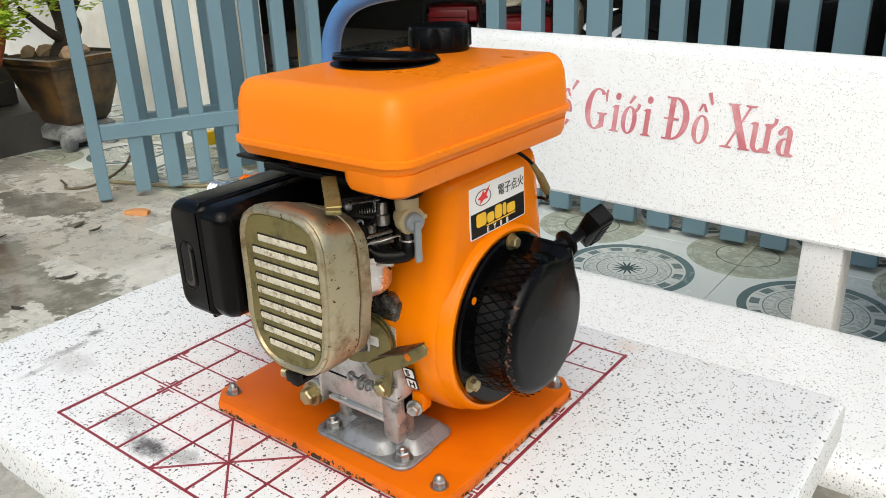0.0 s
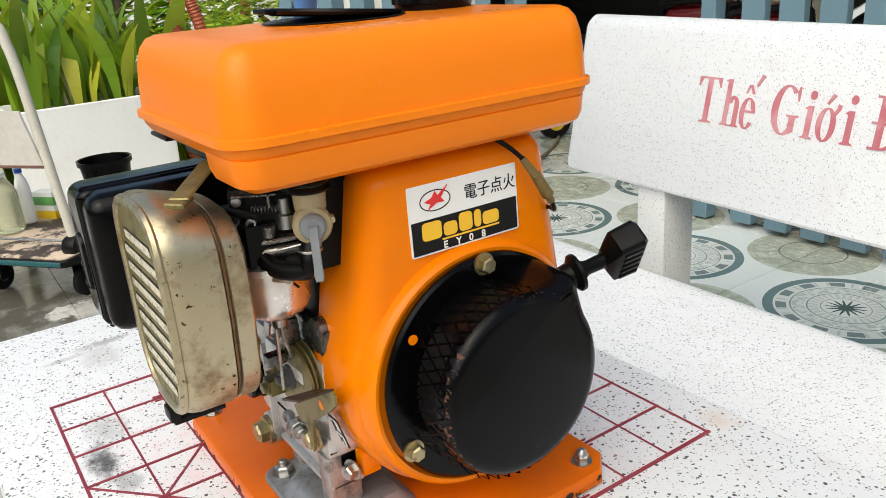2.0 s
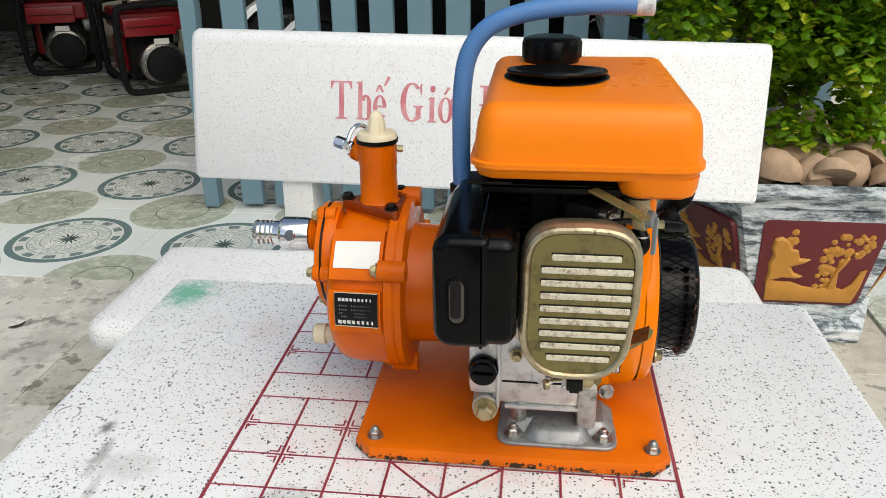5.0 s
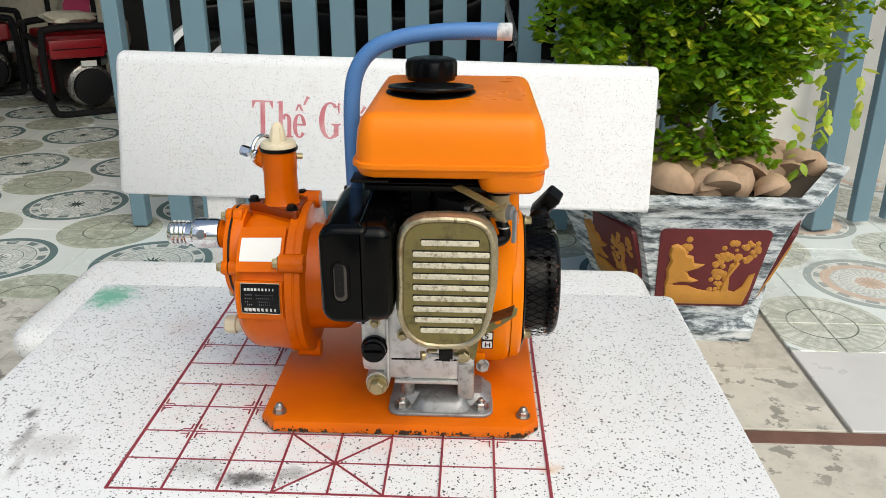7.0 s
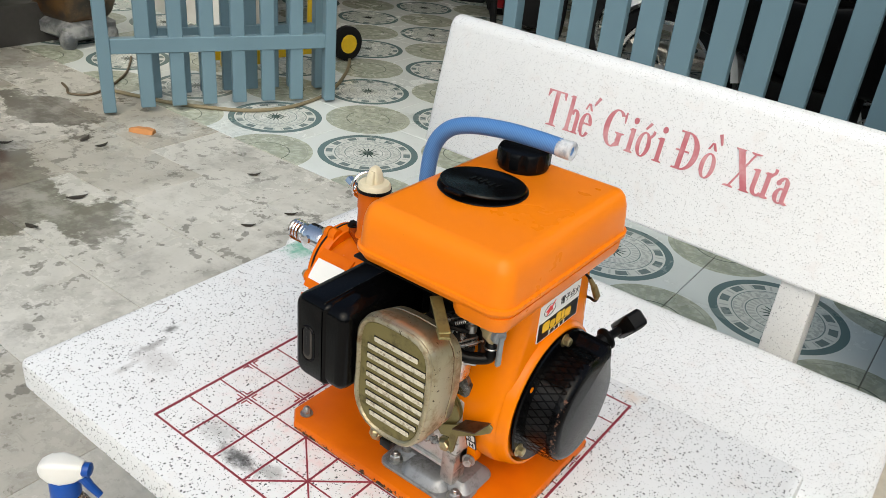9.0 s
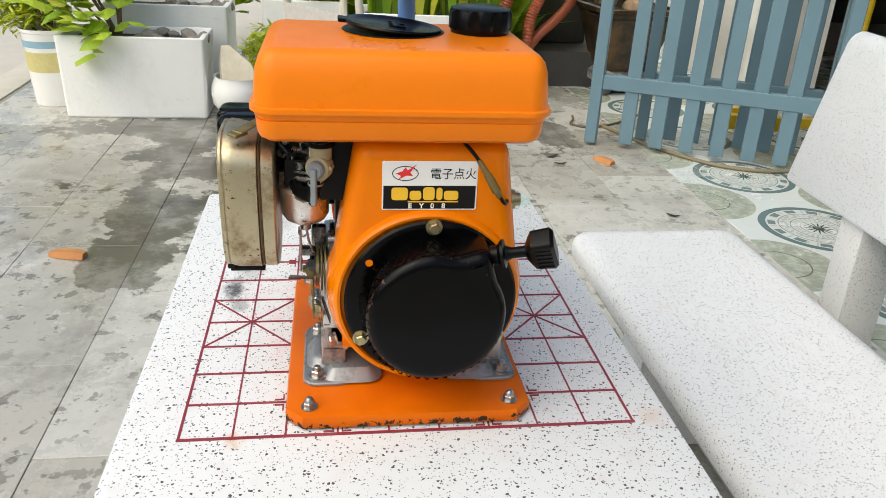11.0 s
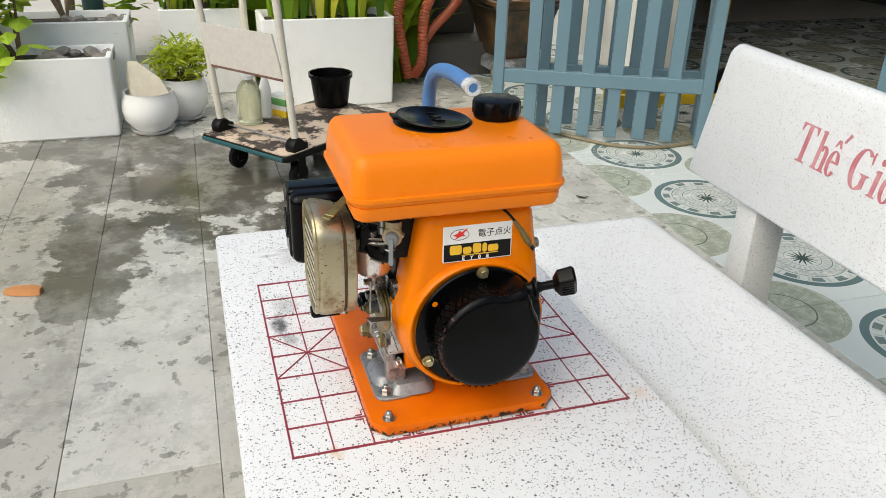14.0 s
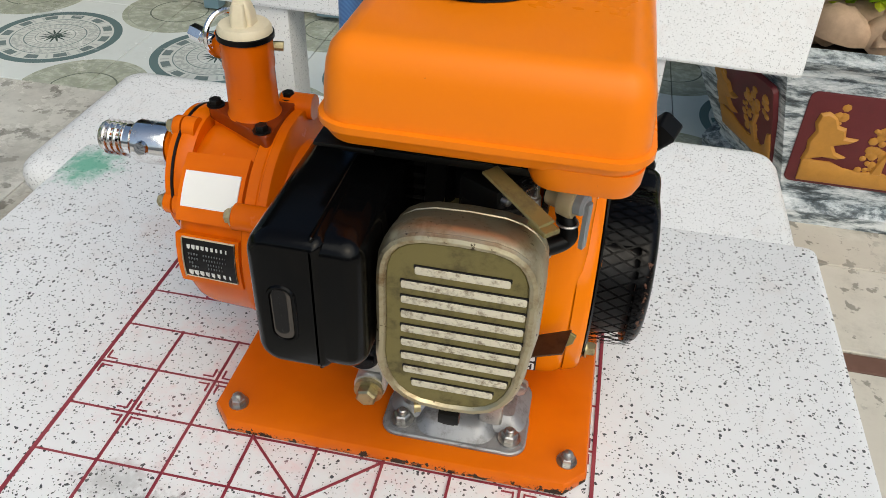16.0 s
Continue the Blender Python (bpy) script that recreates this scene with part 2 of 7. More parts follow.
    c = m.mix(band(q, 0.092, 0.097), c, (0.17, 0.19, 0.16))
    c = m.mix(band(q, 0.164, 0.168), c, (0.36, 0.38, 0.33))
    c = m.mix(m.math("MULTIPLY", band(q, 0.02, 0.06), m.math("MULTIPLY", spokes(b, 16, 0.0), 0.4)), c, (0.35, 0.36, 0.31))
    grime = m.step(m.noise(3.2, 8.0, 0.7), 0.5, 0.75)
    m.base(m.mix(m.math("MULTIPLY", grime, 0.45), c, (0.2, 0.2, 0.17)))
    m.bump(m.noise(90.0, 4.0), 0.05, 0.001)
    return m.set(m.math("ADD", m.math("MULTIPLY", grime, 0.3), 0.22), 0.0, 0.5)


def foam_mat():
    """White bead foam, dented, with grey grime and scuffs."""
    m = Mat("styrofoam")
    tone = m.mix(m.math("MULTIPLY", m.step(m.noise(5.0, 6.0, 0.7), 0.50, 0.78), 0.35), (0.93, 0.925, 0.90), (0.70, 0.66, 0.58))
    scuff = m.n("Mapping", Vector=m.position(), Scale=(7.0, 7.0, 30.0))
    tone = m.mix(m.math("MULTIPLY", m.step(m.noise(1.0, 7.0, 0.7, scuff.outputs[0]), 0.64, 0.74), 0.45), tone, (0.42, 0.38, 0.31))
    m.base(tone)
    m.bump(m.math("ADD", m.noise(11.0, 3.0), m.math("MULTIPLY", m.noise(150.0, 2.0), 0.15)), 0.45, 0.012)
    return m.set(0.65)


TILE_X, TILE_Y = 0.545, 0.595
M_TERRAZZO = terrazzo_mat("table_terrazzo", 425.0, 240.0, 0.52, 1.0, True, (0.80, 0.808, 0.815), 0.08)
M_BENCH = terrazzo_mat("bench_terrazzo", 420.0, 300.0, 0.46, 0.48, False, (0.80, 0.808, 0.815), 0.28)
M_SEAT = terrazzo_mat("seat_terrazzo", 380.0, 240.0, 0.50, 0.75, False, (0.78, 0.788, 0.795), 0.28)
M_POST = terrazzo_mat("post_terrazzo", 400.0, 260.0, 0.50, 0.55, False, (0.68, 0.68, 0.67), 0.45)
M_STREET = painted("added_wall_render", (0.52, 0.50, 0.46), (0.36, 0.345, 0.32), 0.8, 4.0, amount=0.8)
M_SLAB = slab_mat("paving_stone", ((0.44, 0.43, 0.39), (0.66, 0.645, 0.60), (0.34, 0.32, 0.275), (0.47, 0.445, 0.39)), True)
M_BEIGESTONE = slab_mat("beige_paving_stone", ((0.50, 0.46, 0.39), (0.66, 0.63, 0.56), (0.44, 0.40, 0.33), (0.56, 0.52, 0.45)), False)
M_MEDAL = medallion_mat()
M_PEACH = medallion_mat("peach_medallion_tile", (0.36, 0.40, 0.39), (0.66, 0.66, 0.63), (0.55, 0.56, 0.52), (0.58, 0.42, 0.32))
M_MARBLE = painted("grey_marble", (0.62, 0.61, 0.60), (0.48, 0.47, 0.46), 0.3, 10.0)
M_RUST = painted("rusty_brown_strip", (0.17, 0.085, 0.06), (0.09, 0.045, 0.03), 0.7, 30.0)
M_DUSTY = plain("dusty_dark_casting", (0.09, 0.088, 0.085), 0.6)
M_HUSK = plain("dry_sheath", (0.62, 0.56, 0.44), 0.75, 0.0, 0.3, 25.0)
M_DRYLEAF = plain("dry_dark_leaf", (0.035, 0.028, 0.020), 0.8, 0.0, 0.5, 90.0)
M_STONE = plain("broken_stone", (0.30, 0.27, 0.24), 0.85, 0.0, 0.4, 40.0)
M_GUARD = plain("pale_mudguard", (0.82, 0.83, 0.84), 0.3, 0.0, 0.05)
M_RED = painted("red_line", (0.24, 0.022, 0.040), (0.38, 0.09, 0.10), 0.5, 60.0)
M_LETTER = painted("red_lettering", (0.46, 0.13, 0.155), (0.60, 0.32, 0.335), 0.5, 90.0, amount=0.8)
M_ORANGE = painted("orange_shroud_paint", (0.80, 0.200, 0.002), (0.72, 0.165, 0.002), 0.20, 30.0, 0.250, (0.10, 0.04, 0.012), 0.0, spec=0.19)
M_TANK = painted("orange_tank_plastic", (0.86, 0.215, 0.007), (0.79, 0.185, 0.006), 0.30, 14.0, 0.265, (0.42, 0.10, 0.02), spec=0.22)
M_PUMP = painted("orange_pump_paint", (0.72, 0.145, 0.002), (0.52, 0.088, 0.002), 0.22, 30.0, 0.255, (0.08, 0.035, 0.016), spec=0.19, amount=0.8)
# Darker pump paint for the flange: shade and reflection put into its colour.
M_PUMPDARK = painted("oily_shaded_orange_paint", (0.26, 0.040, 0.004), (0.13, 0.020, 0.004), 0.22, 60.0, 0.27, (0.60, 0.14, 0.01), spec=0.45, amount=0.9)
M_BLACK = painted("black_paint", (0.0014, 0.0014, 0.0016), (0.0020, 0.0020, 0.0021), 0.15, 40.0, 0.255, (0.05, 0.04, 0.03), spec=0.15)
M_SOOT = plain("pale_soot", (0.060, 0.050, 0.042), 0.8, 0.0, 0.4, 90.0)
M_RUBBER = plain("black_rubber", (0.003, 0.003, 0.003), 0.34, spec=0.14)
M_PLASTIC = plain("black_plastic", (0.0022, 0.0022, 0.0025), 0.26, spec=0.16)
M_OILY = metal("oily_cast_metal", (0.24, 0.23, 0.215), (0.035, 0.03, 0.025), 0.26, 120.0, 0.9, 0.95)
M_DARK = plain("near_black_casting", (0.006, 0.0056, 0.005), 0.40, 0.1, spec=0.18)
M_FOOT = metal("greasy_cast_foot", (0.46, 0.45, 0.43), (0.13, 0.12, 0.105), 0.36, 90.0, 0.85, 0.85)
M_ALU = metal("cast_aluminium", (0.66, 0.655, 0.64), (0.34, 0.31, 0.27), 0.42, 70.0, 0.85, 0.6)
M_BOWL = metal("turned_bowl", (0.74, 0.70, 0.66), (0.52, 0.45, 0.40), 0.24, 14.0, 0.95, 0.5)
M_STEEL = metal("zinc_steel", (0.46, 0.455, 0.44), (0.18, 0.155, 0.13), 0.32, 90.0)
M_BRACKET = metal("bracket_steel", (0.33, 0.335, 0.345), (0.17, 0.165, 0.16), 0.5, 60.0, 0.65)
M_GOLD = metal("yellow_zinc_bolt", (0.47, 0.40, 0.23), (0.22, 0.17, 0.09), 0.34, 90.0)
M_OLIVE = metal("olive_passivated_steel", (0.21, 0.175, 0.065), (0.10, 0.082, 0.04), 0.40, 55.0, 0.55)
M_NICKEL = metal("brassy_cleaner_shell", (0.49, 0.43, 0.29), (0.25, 0.165, 0.08), 0.36, 30.0, 0.9, 1.0, 0.39)
M_SLOT = metal("dusty_louvre", (0.66, 0.61, 0.48), (0.16, 0.10, 0.05), 0.5, 220.0, 0.2)
M_CHROME = metal("chrome", (0.80, 0.80, 0.80), (0.5, 0.49, 0.47), 0.10, 60.0)
M_BROWN = metal("brown_lever", (0.085, 0.05, 0.03), (0.05, 0.03, 0.018), 0.4, 60.0, 0.7)
M_RUSTY = metal("rusty_seam", (0.17, 0.095, 0.045), (0.08, 0.045, 0.025), 0.45, 70.0, 0.6)
M_CREAM = plain("cream_plastic", (0.72, 0.64, 0.46), 0.45)
M_BEIGE = plain("beige_petcock", (0.42, 0.34, 0.19), 0.4)
M_GREY = plain("grey_plastic", (0.23, 0.25, 0.26), 0.45)
M_WHITE = plain("white_label", (0.82, 0.81, 0.78), 0.4, 0.0, 0.06)
M_INK = plain("label_black", (0.006, 0.0055, 0.006), 0.35, spec=0.25)
M_LOGO = plain("label_red", (0.72, 0.03, 0.03), 0.4, 0.0, 0.08)
M_YELLOW = plain("label_yellow", (0.85, 0.50, 0.03), 0.4, 0.0, 0.06)
M_WIRE = plain("yellowed_sleeve", (0.17, 0.115, 0.035), 0.35, 0.0, 0.6, 160.0)
M_FRAYED = painted("frayed_white_hose_end", (0.62, 0.63, 0.64), (0.22, 0.25, 0.30), 0.6, 420.0, 0.36, (0.10, 0.10, 0.10), amount=0.8)
M_FENCE = painted("blue_grey_gate_paint", (0.150, 0.245, 0.300), (0.118, 0.196, 0.246), 0.42, 6.0, 0.19, (0.30, 0.34, 0.34))
M_FOAM = foam_mat()
M_POT = plain("white_glazed_pot", (0.86, 0.85, 0.83), 0.25, 0.0, 0.06, 10.0)
M_SOIL = plain("soil", (0.06, 0.045, 0.032), 0.9, 0.0, 0.5, 60.0)
M_WALL = painted("lime_wall", (0.86, 0.85, 0.82), (0.60, 0.56, 0.50), 0.8, 9.0, 0.0, amount=0.75)
# The garage's shade is put into this wall and ceiling colour.
M_INNER = plain("darkened_inner_wall", (0.075, 0.072, 0.066), 0.8, 0.0, 0.35, 3.0)
M_ROAD = plain("pale_concrete_road", (0.62, 0.575, 0.51), 0.85, 0.0, 0.16, 6.0)
M_KERB = plain("kerb_concrete", (0.70, 0.65, 0.56), 0.85, 0.0, 0.25, 9.0)
M_GROUT = plain("grout", (0.31, 0.30, 0.265), 0.9, 0.0, 0.3, 20.0)
M_BARK = plain("bark", (0.17, 0.12, 0.075), 0.85, 0.0, 0.45, 40.0)
M_COCO = plain("dry_coconut_husk", (0.52, 0.36, 0.24), 0.8, 0.0, 0.55, 26.0)
M_TERRA = plain("terracotta_piece", (0.55, 0.24, 0.08), 0.7, 0.0, 0.3, 40.0)
M_PIPE = plain("orange_corrugated_hose", (0.47, 0.11, 0.05), 0.45, 0.0, 0.2, 20.0)
M_MAROON = plain("maroon_panel", (0.13, 0.014, 0.018), 0.5, 0.0, 0.3, 30.0)
M_OCHRE = plain("ochre_relief", (0.52, 0.24, 0.035), 0.5, 0.0, 0.3, 40.0)
M_TYRE = plain("tyre", (0.009, 0.009, 0.010), 0.6, spec=0.18)
M_LAMPRED = plain("dark_red_paint", (0.26, 0.006, 0.011), 0.3)
M_SACK = plain("beige_sackcloth", (0.74, 0.68, 0.54), 0.9, 0.0, 0.35, 30.0)
M_SPRAYBLUE = plain("blue_plastic", (0.006, 0.075, 0.38), 0.3)
M_YPLAST = plain("yellow_plastic", (0.80, 0.52, 0.02), 0.4)


def hose_mat():
    m = Mat("blue_braided_hose")
    w = m.n("TexWave", Scale=190.0, Distortion=0.4, Vector=m.position())
    w.bands_direction = "DIAGONAL"
    m.base(m.mix(m.math("MULTIPLY", w.outputs["Fac"], 0.45), (0.06, 0.17, 0.42), (0.13, 0.30, 0.58)))
    m.bump(w.outputs["Fac"], 0.15, 0.0006)
    return m.set(0.4)


def worn_planter_mat():
    m = Mat("brushed_black_white_planter")
    brush = m.n("Mapping", Vector=m.position(), Scale=(12.0, 12.0, 46.0))
    f = m.noise(1.0, 8.0, 0.74, brush.outputs[0])
    m.base(m.ramp(f, (0.34, (0.022, 0.026, 0.030)), (0.44, (0.13, 0.16, 0.18)), (0.51, (0.50, 0.55, 0.58)), (0.61, (0.78, 0.81, 0.83))))
    m.bump(m.noise(60.0, 5.0), 0.3, 0.003)
    return m.set(0.55)


def deck_mat():
    m = Mat("worn_trolley_deck")
    f = m.step(m.noise(7.5, 7.0, 0.7), 0.47, 0.55)
    m.base(m.mix(f, (0.055, 0.04, 0.032), (0.62, 0.49, 0.37)))
    return m.set(0.6)


def leaf_mat(name, a, b, c, apart=False):
    """A thin leaf that lets some of the light through."""
    m = Mat(name)
    rnd = m.n("ObjectInfo").outputs["Random"] if apart else m.n("NewGeometry").outputs["Random Per Island"]
    tone = m.ramp(rnd, (0.0, a), (0.55, b), (0.80, b), (1.0, c))
    m.base(tone)
    m.set(0.38, 0.0, 0.4)
    thin = m.n("BsdfTranslucent")
    m.put(thin.inputs["Color"], m.mix(0.5, tone, c))
    both = m.n("MixShader")
    both.inputs[0].default_value = 0.42
    tree_ = m.m.node_tree
    tree_.links.new(m.p.outputs[0], both.inputs[1])
    tree_.links.new(thin.outputs[0], both.inputs[2])
    out = [n for n in tree_.nodes if n.type == "OUTPUT_MATERIAL"][0]
    tree_.links.new(both.outputs[0], out.inputs["Surface"])
    return m.m


def cover_mat():
    """Glossy black paint, scratched through to brown steel along the rounded rim."""
    m = Mat("scratched_black_cover")
    sep = m.n("SeparateXYZ", Vector=m.position())
    y, z = m.math("SUBTRACT", sep.outputs[1], 0.0135), m.math("SUBTRACT", sep.outputs[2], 0.6540)
    r = m.math("SQRT", m.math("ADD", m.math("MULTIPLY", y, y), m.math("MULTIPLY", z, z)))
    rim = m.math("MULTIPLY", m.math("MULTIPLY", m.step(r, 0.0560, 0.0580), m.step(r, 0.0612, 0.0598)), 0.17)
    low = m.math("MULTIPLY", m.step(m.math("ADD", y, z), 0.02, -0.06), 0.40)
    worn = m.step(m.math("ADD", m.noise(230.0, 7.0, 0.75), m.math("ADD", rim, m.math("MULTIPLY", low, rim))), 0.775, 0.80)
    specks = m.step(m.noise(300.0, 4.0, 0.6), 0.73, 0.75)
    f = m.math("MAXIMUM", worn, m.math("MULTIPLY", specks, 0.6))
    m.base(m.mix(f, (0.0022, 0.0022, 0.0025), (0.10, 0.050, 0.034)))
    m.bump(m.noise(18.0, 4.0), 0.10, 0.003)
    return m.set(m.math("ADD", m.math("MULTIPLY", f, 0.4), 0.20), 0.0, 0.13)


def liquid_mat(name, colour, clear=0.55):
    m = Mat(name)
    m.base(colour)
    m.p.inputs["Transmission Weight"].default_value = clear
    return m.set(0.15)


def smoky_mat():
    """Thin clear plastic, stained brown inside."""
    m = Mat("smoky_clear_plastic")
    film = m.step(m.noise(60.0, 5.0, 0.7), 0.40, 0.66)
    m.base(m.mix(film, (0.42, 0.34, 0.29), (0.20, 0.13, 0.10)))
    m.put(m.p.inputs["Transmission Weight"], m.math("SUBTRACT", 0.85, m.math("MULTIPLY", film, 0.35)))
    m.p.inputs["IOR"].default_value = 1.15
    return m.set(0.12)


def plate_mat():
    """Orange paint worn to dark steel along the lower edge."""
    m = Mat("orange_plate_paint")
    tone = m.mix(m.math("MULTIPLY", m.step(m.noise(9.0), 0.35, 0.7), 0.6), (0.69, 0.140, 0.003), (0.52, 0.092, 0.003))
    z = m.n("SeparateXYZ", Vector=m.position()).outputs[2]
    low = m.math("MULTIPLY", m.step(z, 0.5440, 0.5335), 0.25)
    worn = m.step(m.math("ADD", m.noise(130.0, 6.0, 0.72), low), 0.735, 0.765)
    m.base(m.mix(worn, tone, (0.035, 0.022, 0.014)))
    m.bump(m.noise(300.0, 3.0), 0.08, 0.0006)
    return m.set(m.math("ADD", m.math("MULTIPLY", worn, 0.4), 0.30), 0.0, 0.18)


M_PLATE = plate_mat()
M_HOSE = hose_mat()
M_PLANTER = worn_planter_mat()
M_DECK = deck_mat()
M_LEAF = leaf_mat("bush_leaf", (0.014, 0.055, 0.004), (0.16, 0.36, 0.010), (0.62, 0.66, 0.04))
M_LEAF2 = leaf_mat("pale_leaf", (0.14, 0.30, 0.025), (0.44, 0.62, 0.06), (0.70, 0.70, 0.12))
M_BROWNLIQ = liquid_mat("brown_liquid", (0.060, 0.006, 0.004))
M_SMOKY = smoky_mat()
M_CLEAR = liquid_mat("cloudy_plastic", (0.84, 0.85, 0.62), 0.8)
M_COVER = cover_mat()
M_FERN = leaf_mat("fern_leaf", (0.26, 0.36, 0.02), (0.48, 0.56, 0.04), (0.66, 0.66, 0.08))
M_BLADE = leaf_mat("broad_blade_leaf", (0.05, 0.14, 0.012), (0.25, 0.44, 0.03), (0.60, 0.58, 0.06), True)

# ---- mesh helpers ----
def thing(name, at, label, category, group="", kind=""):
    """An Empty at the base of a thing; its parts hang under it."""
    ob = new(name)
    ob.empty_display_size = 0.05
    ob.location = at
    return tagged(ob, label, category, group, kind)


def link(name, mesh, parent, label="", at=None):
    ob = new(name, mesh)
    if at is not None:
        ob.matrix_basis = at
    if parent is not None:
        ob.parent = parent
        if parent.type == "EMPTY":
            ob.matrix_parent_inverse = Matrix.Translation(parent.location).inverted()
    if label:
        ob["label"] = label
    return ob


def part(name, bm, material, parent=None, label="", smooth=35.0):
    """Links a bmesh, drawn at its place in the world, as one mesh under a thing or a part."""
    me = bpy.data.meshes.new(name)
    bm.to_mesh(me)
    bm.free()
    for mat in material if isinstance(material, (list, tuple)) else (material,):
        me.materials.append(mat)
    if smooth:
        me.polygons.foreach_set("use_smooth", [True] * len(me.polygons))
        me.set_sharp_from_angle(angle=radians(smooth))
    return link(name, me, parent, label)


def bevelled(bm, width, segments=2, edges=None):
    if width > 0:
        bmesh.ops.bevel(bm, geom=list(edges if edges is not None else bm.edges), offset=width, segments=segments, profile=0.6, affect="EDGES", clamp_overlap=True)
    return bm


def box(lo, hi, bevel=0.0, segments=2, m=None):
    bm = bmesh.new()
    bmesh.ops.create_cube(bm, size=1.0)
    c, s = (Vector(lo) + Vector(hi)) / 2, Vector(hi) - Vector(lo)
    bmesh.ops.transform(bm, matrix=Matrix.Translation(c) @ Matrix.Diagonal((*s, 1)), verts=bm.verts)
    bevelled(bm, bevel, segments)
    if m is not None:
        bmesh.ops.transform(bm, matrix=m, verts=bm.verts)
    return bm


def join(*bms):
    out = bms[0]
    for bm in bms[1:]:
        me = bpy.data.meshes.new("tmp")
        bm.to_mesh(me)
        bm.free()
        out.from_mesh(me)
        bpy.data.meshes.remove(me)
    return out


def moved(bm, m):
    bmesh.ops.transform(bm, matrix=m, verts=bm.verts)
    return bm


def loft(rings, cap=True, closed=True):
    """Skins rings of equally many points."""
    bm = bmesh.new()
    vs = [[bm.verts.new(p) for p in ring] for ring in rings]
    n = len(rings[0])
    for a, b in zip(vs, vs[1:]):
        for i in range(n if closed else n - 1):
            j = (i + 1) % n
            bm.faces.new((a[i], a[j], b[j], b[i]))
    if cap:
        bm.faces.new(list(reversed(vs[0])))
        bm.faces.new(vs[-1])
    bmesh.ops.recalc_face_normals(bm, faces=bm.faces)
    return bm


def frame_of(axis):
    z = Vector(axis).normalized()
    x = z.orthogonal().normalized()
    if abs(z.z) < 0.9:
        x = Vector((0, 0, 1)).cross(z).normalized()
    return x, z.cross(x)


def lathe(at, axis, profile, n=32, cap=True):
    """Turns a profile of (along, radius) round an axis through at."""
    x, y = frame_of(axis)
    z, at = Vector(axis).normalized(), Vector(at)
    return loft([[at + z * h + (x * math.cos(2 * math.pi * i / n) + y * math.sin(2 * math.pi * i / n)) * max(r, 1e-5) for i in range(n)] for h, r in profile], cap)


def rod(a, b, r, n=16, bevel=0.0):
    a, b = Vector(a), Vector(b)
    L = (b - a).length
    prof = [(0, r), (L, r)] if not bevel else [(0, r - bevel), (bevel, r), (L - bevel, r), (L, r - bevel)]
    return lathe(a, b - a, prof, n)


def smooth_path(points, steps=8):
    pts = [Vector(p) for p in points]
    out = []
    for i in range(len(pts) - 1):
        p0, p1, p2, p3 = pts[max(i - 1, 0)], pts[i], pts[i + 1], pts[min(i + 2, len(pts) - 1)]
        for k in range(steps):
            t = k / steps
            out.append(0.5 * (2 * p1 + (p2 - p0) * t + (2 * p0 - 5 * p1 + 4 * p2 - p3) * t * t + (3 * p1 - p0 - 3 * p2 + p3) * t ** 3))
    return out + [pts[-1]]


def tube(points, r, n=12, steps=8, rib=0.0, cap=True):
    path = smooth_path(points, steps) if steps > 1 else [Vector(p) for p in points]
    rings, up = [], None
    for i, p in enumerate(path):
        d = (path[min(i + 1, len(path) - 1)] - path[max(i - 1, 0)]).normalized()
        up = (up - d * up.dot(d)).normalized() if up is not None else d.orthogonal().normalized()
        side = d.cross(up)
        rr = (r[0] + (r[1] - r[0]) * i / (len(path) - 1)) if isinstance(r, tuple) else r
        rr *= 1 + (rib if i % 2 else 0)
        rings.append([p + (up * math.cos(2 * math.pi * k / n) + side * math.sin(2 * math.pi * k / n)) * rr for k in range(n)])
    return loft(rings, cap)


def rounded(x0, x1, y0, y1, r, n=6):
    """Points of a rounded rectangle, counter-clockwise."""
    pts = []
    for cx, cy, a in ((x1 - r, y1 - r, 0), (x0 + r, y1 - r, 90), (x0 + r, y0 + r, 180), (x1 - r, y0 + r, 270)):
        for k in range(n + 1):
            t = radians(a + 90 * k / n)
            pts.append((cx + r * math.cos(t), cy + r * math.sin(t)))
    return pts


def rounded_ends(x0, x1, y0, y1, rl, rr, n=6):
    """A rectangle with one corner radius on its left and another on its right."""
    pts = []
    for cx, cy, a, r in ((x1 - rr, y1 - rr, 0, rr), (x0 + rl, y1 - rl, 90, rl), (x0 + rl, y0 + rl, 180, rl), (x1 - rr, y0 + rr, 270, rr)):
        for k in range(n + 1):
            t = radians(a + 90 * k / n)
            pts.append((cx + r * math.cos(t), cy + r * math.sin(t)))
    return pts


def inset(pts, d):
    """Moves a closed outline inwards by d (counter-clockwise points)."""
    out, n = [], len(pts)
    for i in range(n):
        a, b, c = Vector(pts[i - 1]), Vector(pts[i]), Vector(pts[(i + 1) % n])
        e, f = (b - a), (c - b)
        n1, n2 = Vector((-e.y, e.x)), Vector((-f.y, f.x))
        n1 = n1.normalized() if n1.length > 1e-9 else n2.normalized()
        n2 = n2.normalized() if n2.length > 1e-9 else n1
        m = (n1 + n2)
        m = m.normalized() if m.length > 1e-6 else n1
        k = d / max(0.5, m.dot(n1))
        out.append((b.x + m.x * k, b.y + m.y * k))
    return out


def slab_z(pts, levels):
    """Stacks insets of an outline in the xy plane: levels of (z, inset)."""
    return loft([[(x, y, z) for x, y in (inset(pts, d) if d else pts)] for z, d in levels])


def plate_y(pts, levels):
    """The same for an outline in the xz plane: levels of (y, inset)."""
    return loft([[(x, y, z) for x, z in (inset(pts, d) if d else pts)] for y, d in levels])


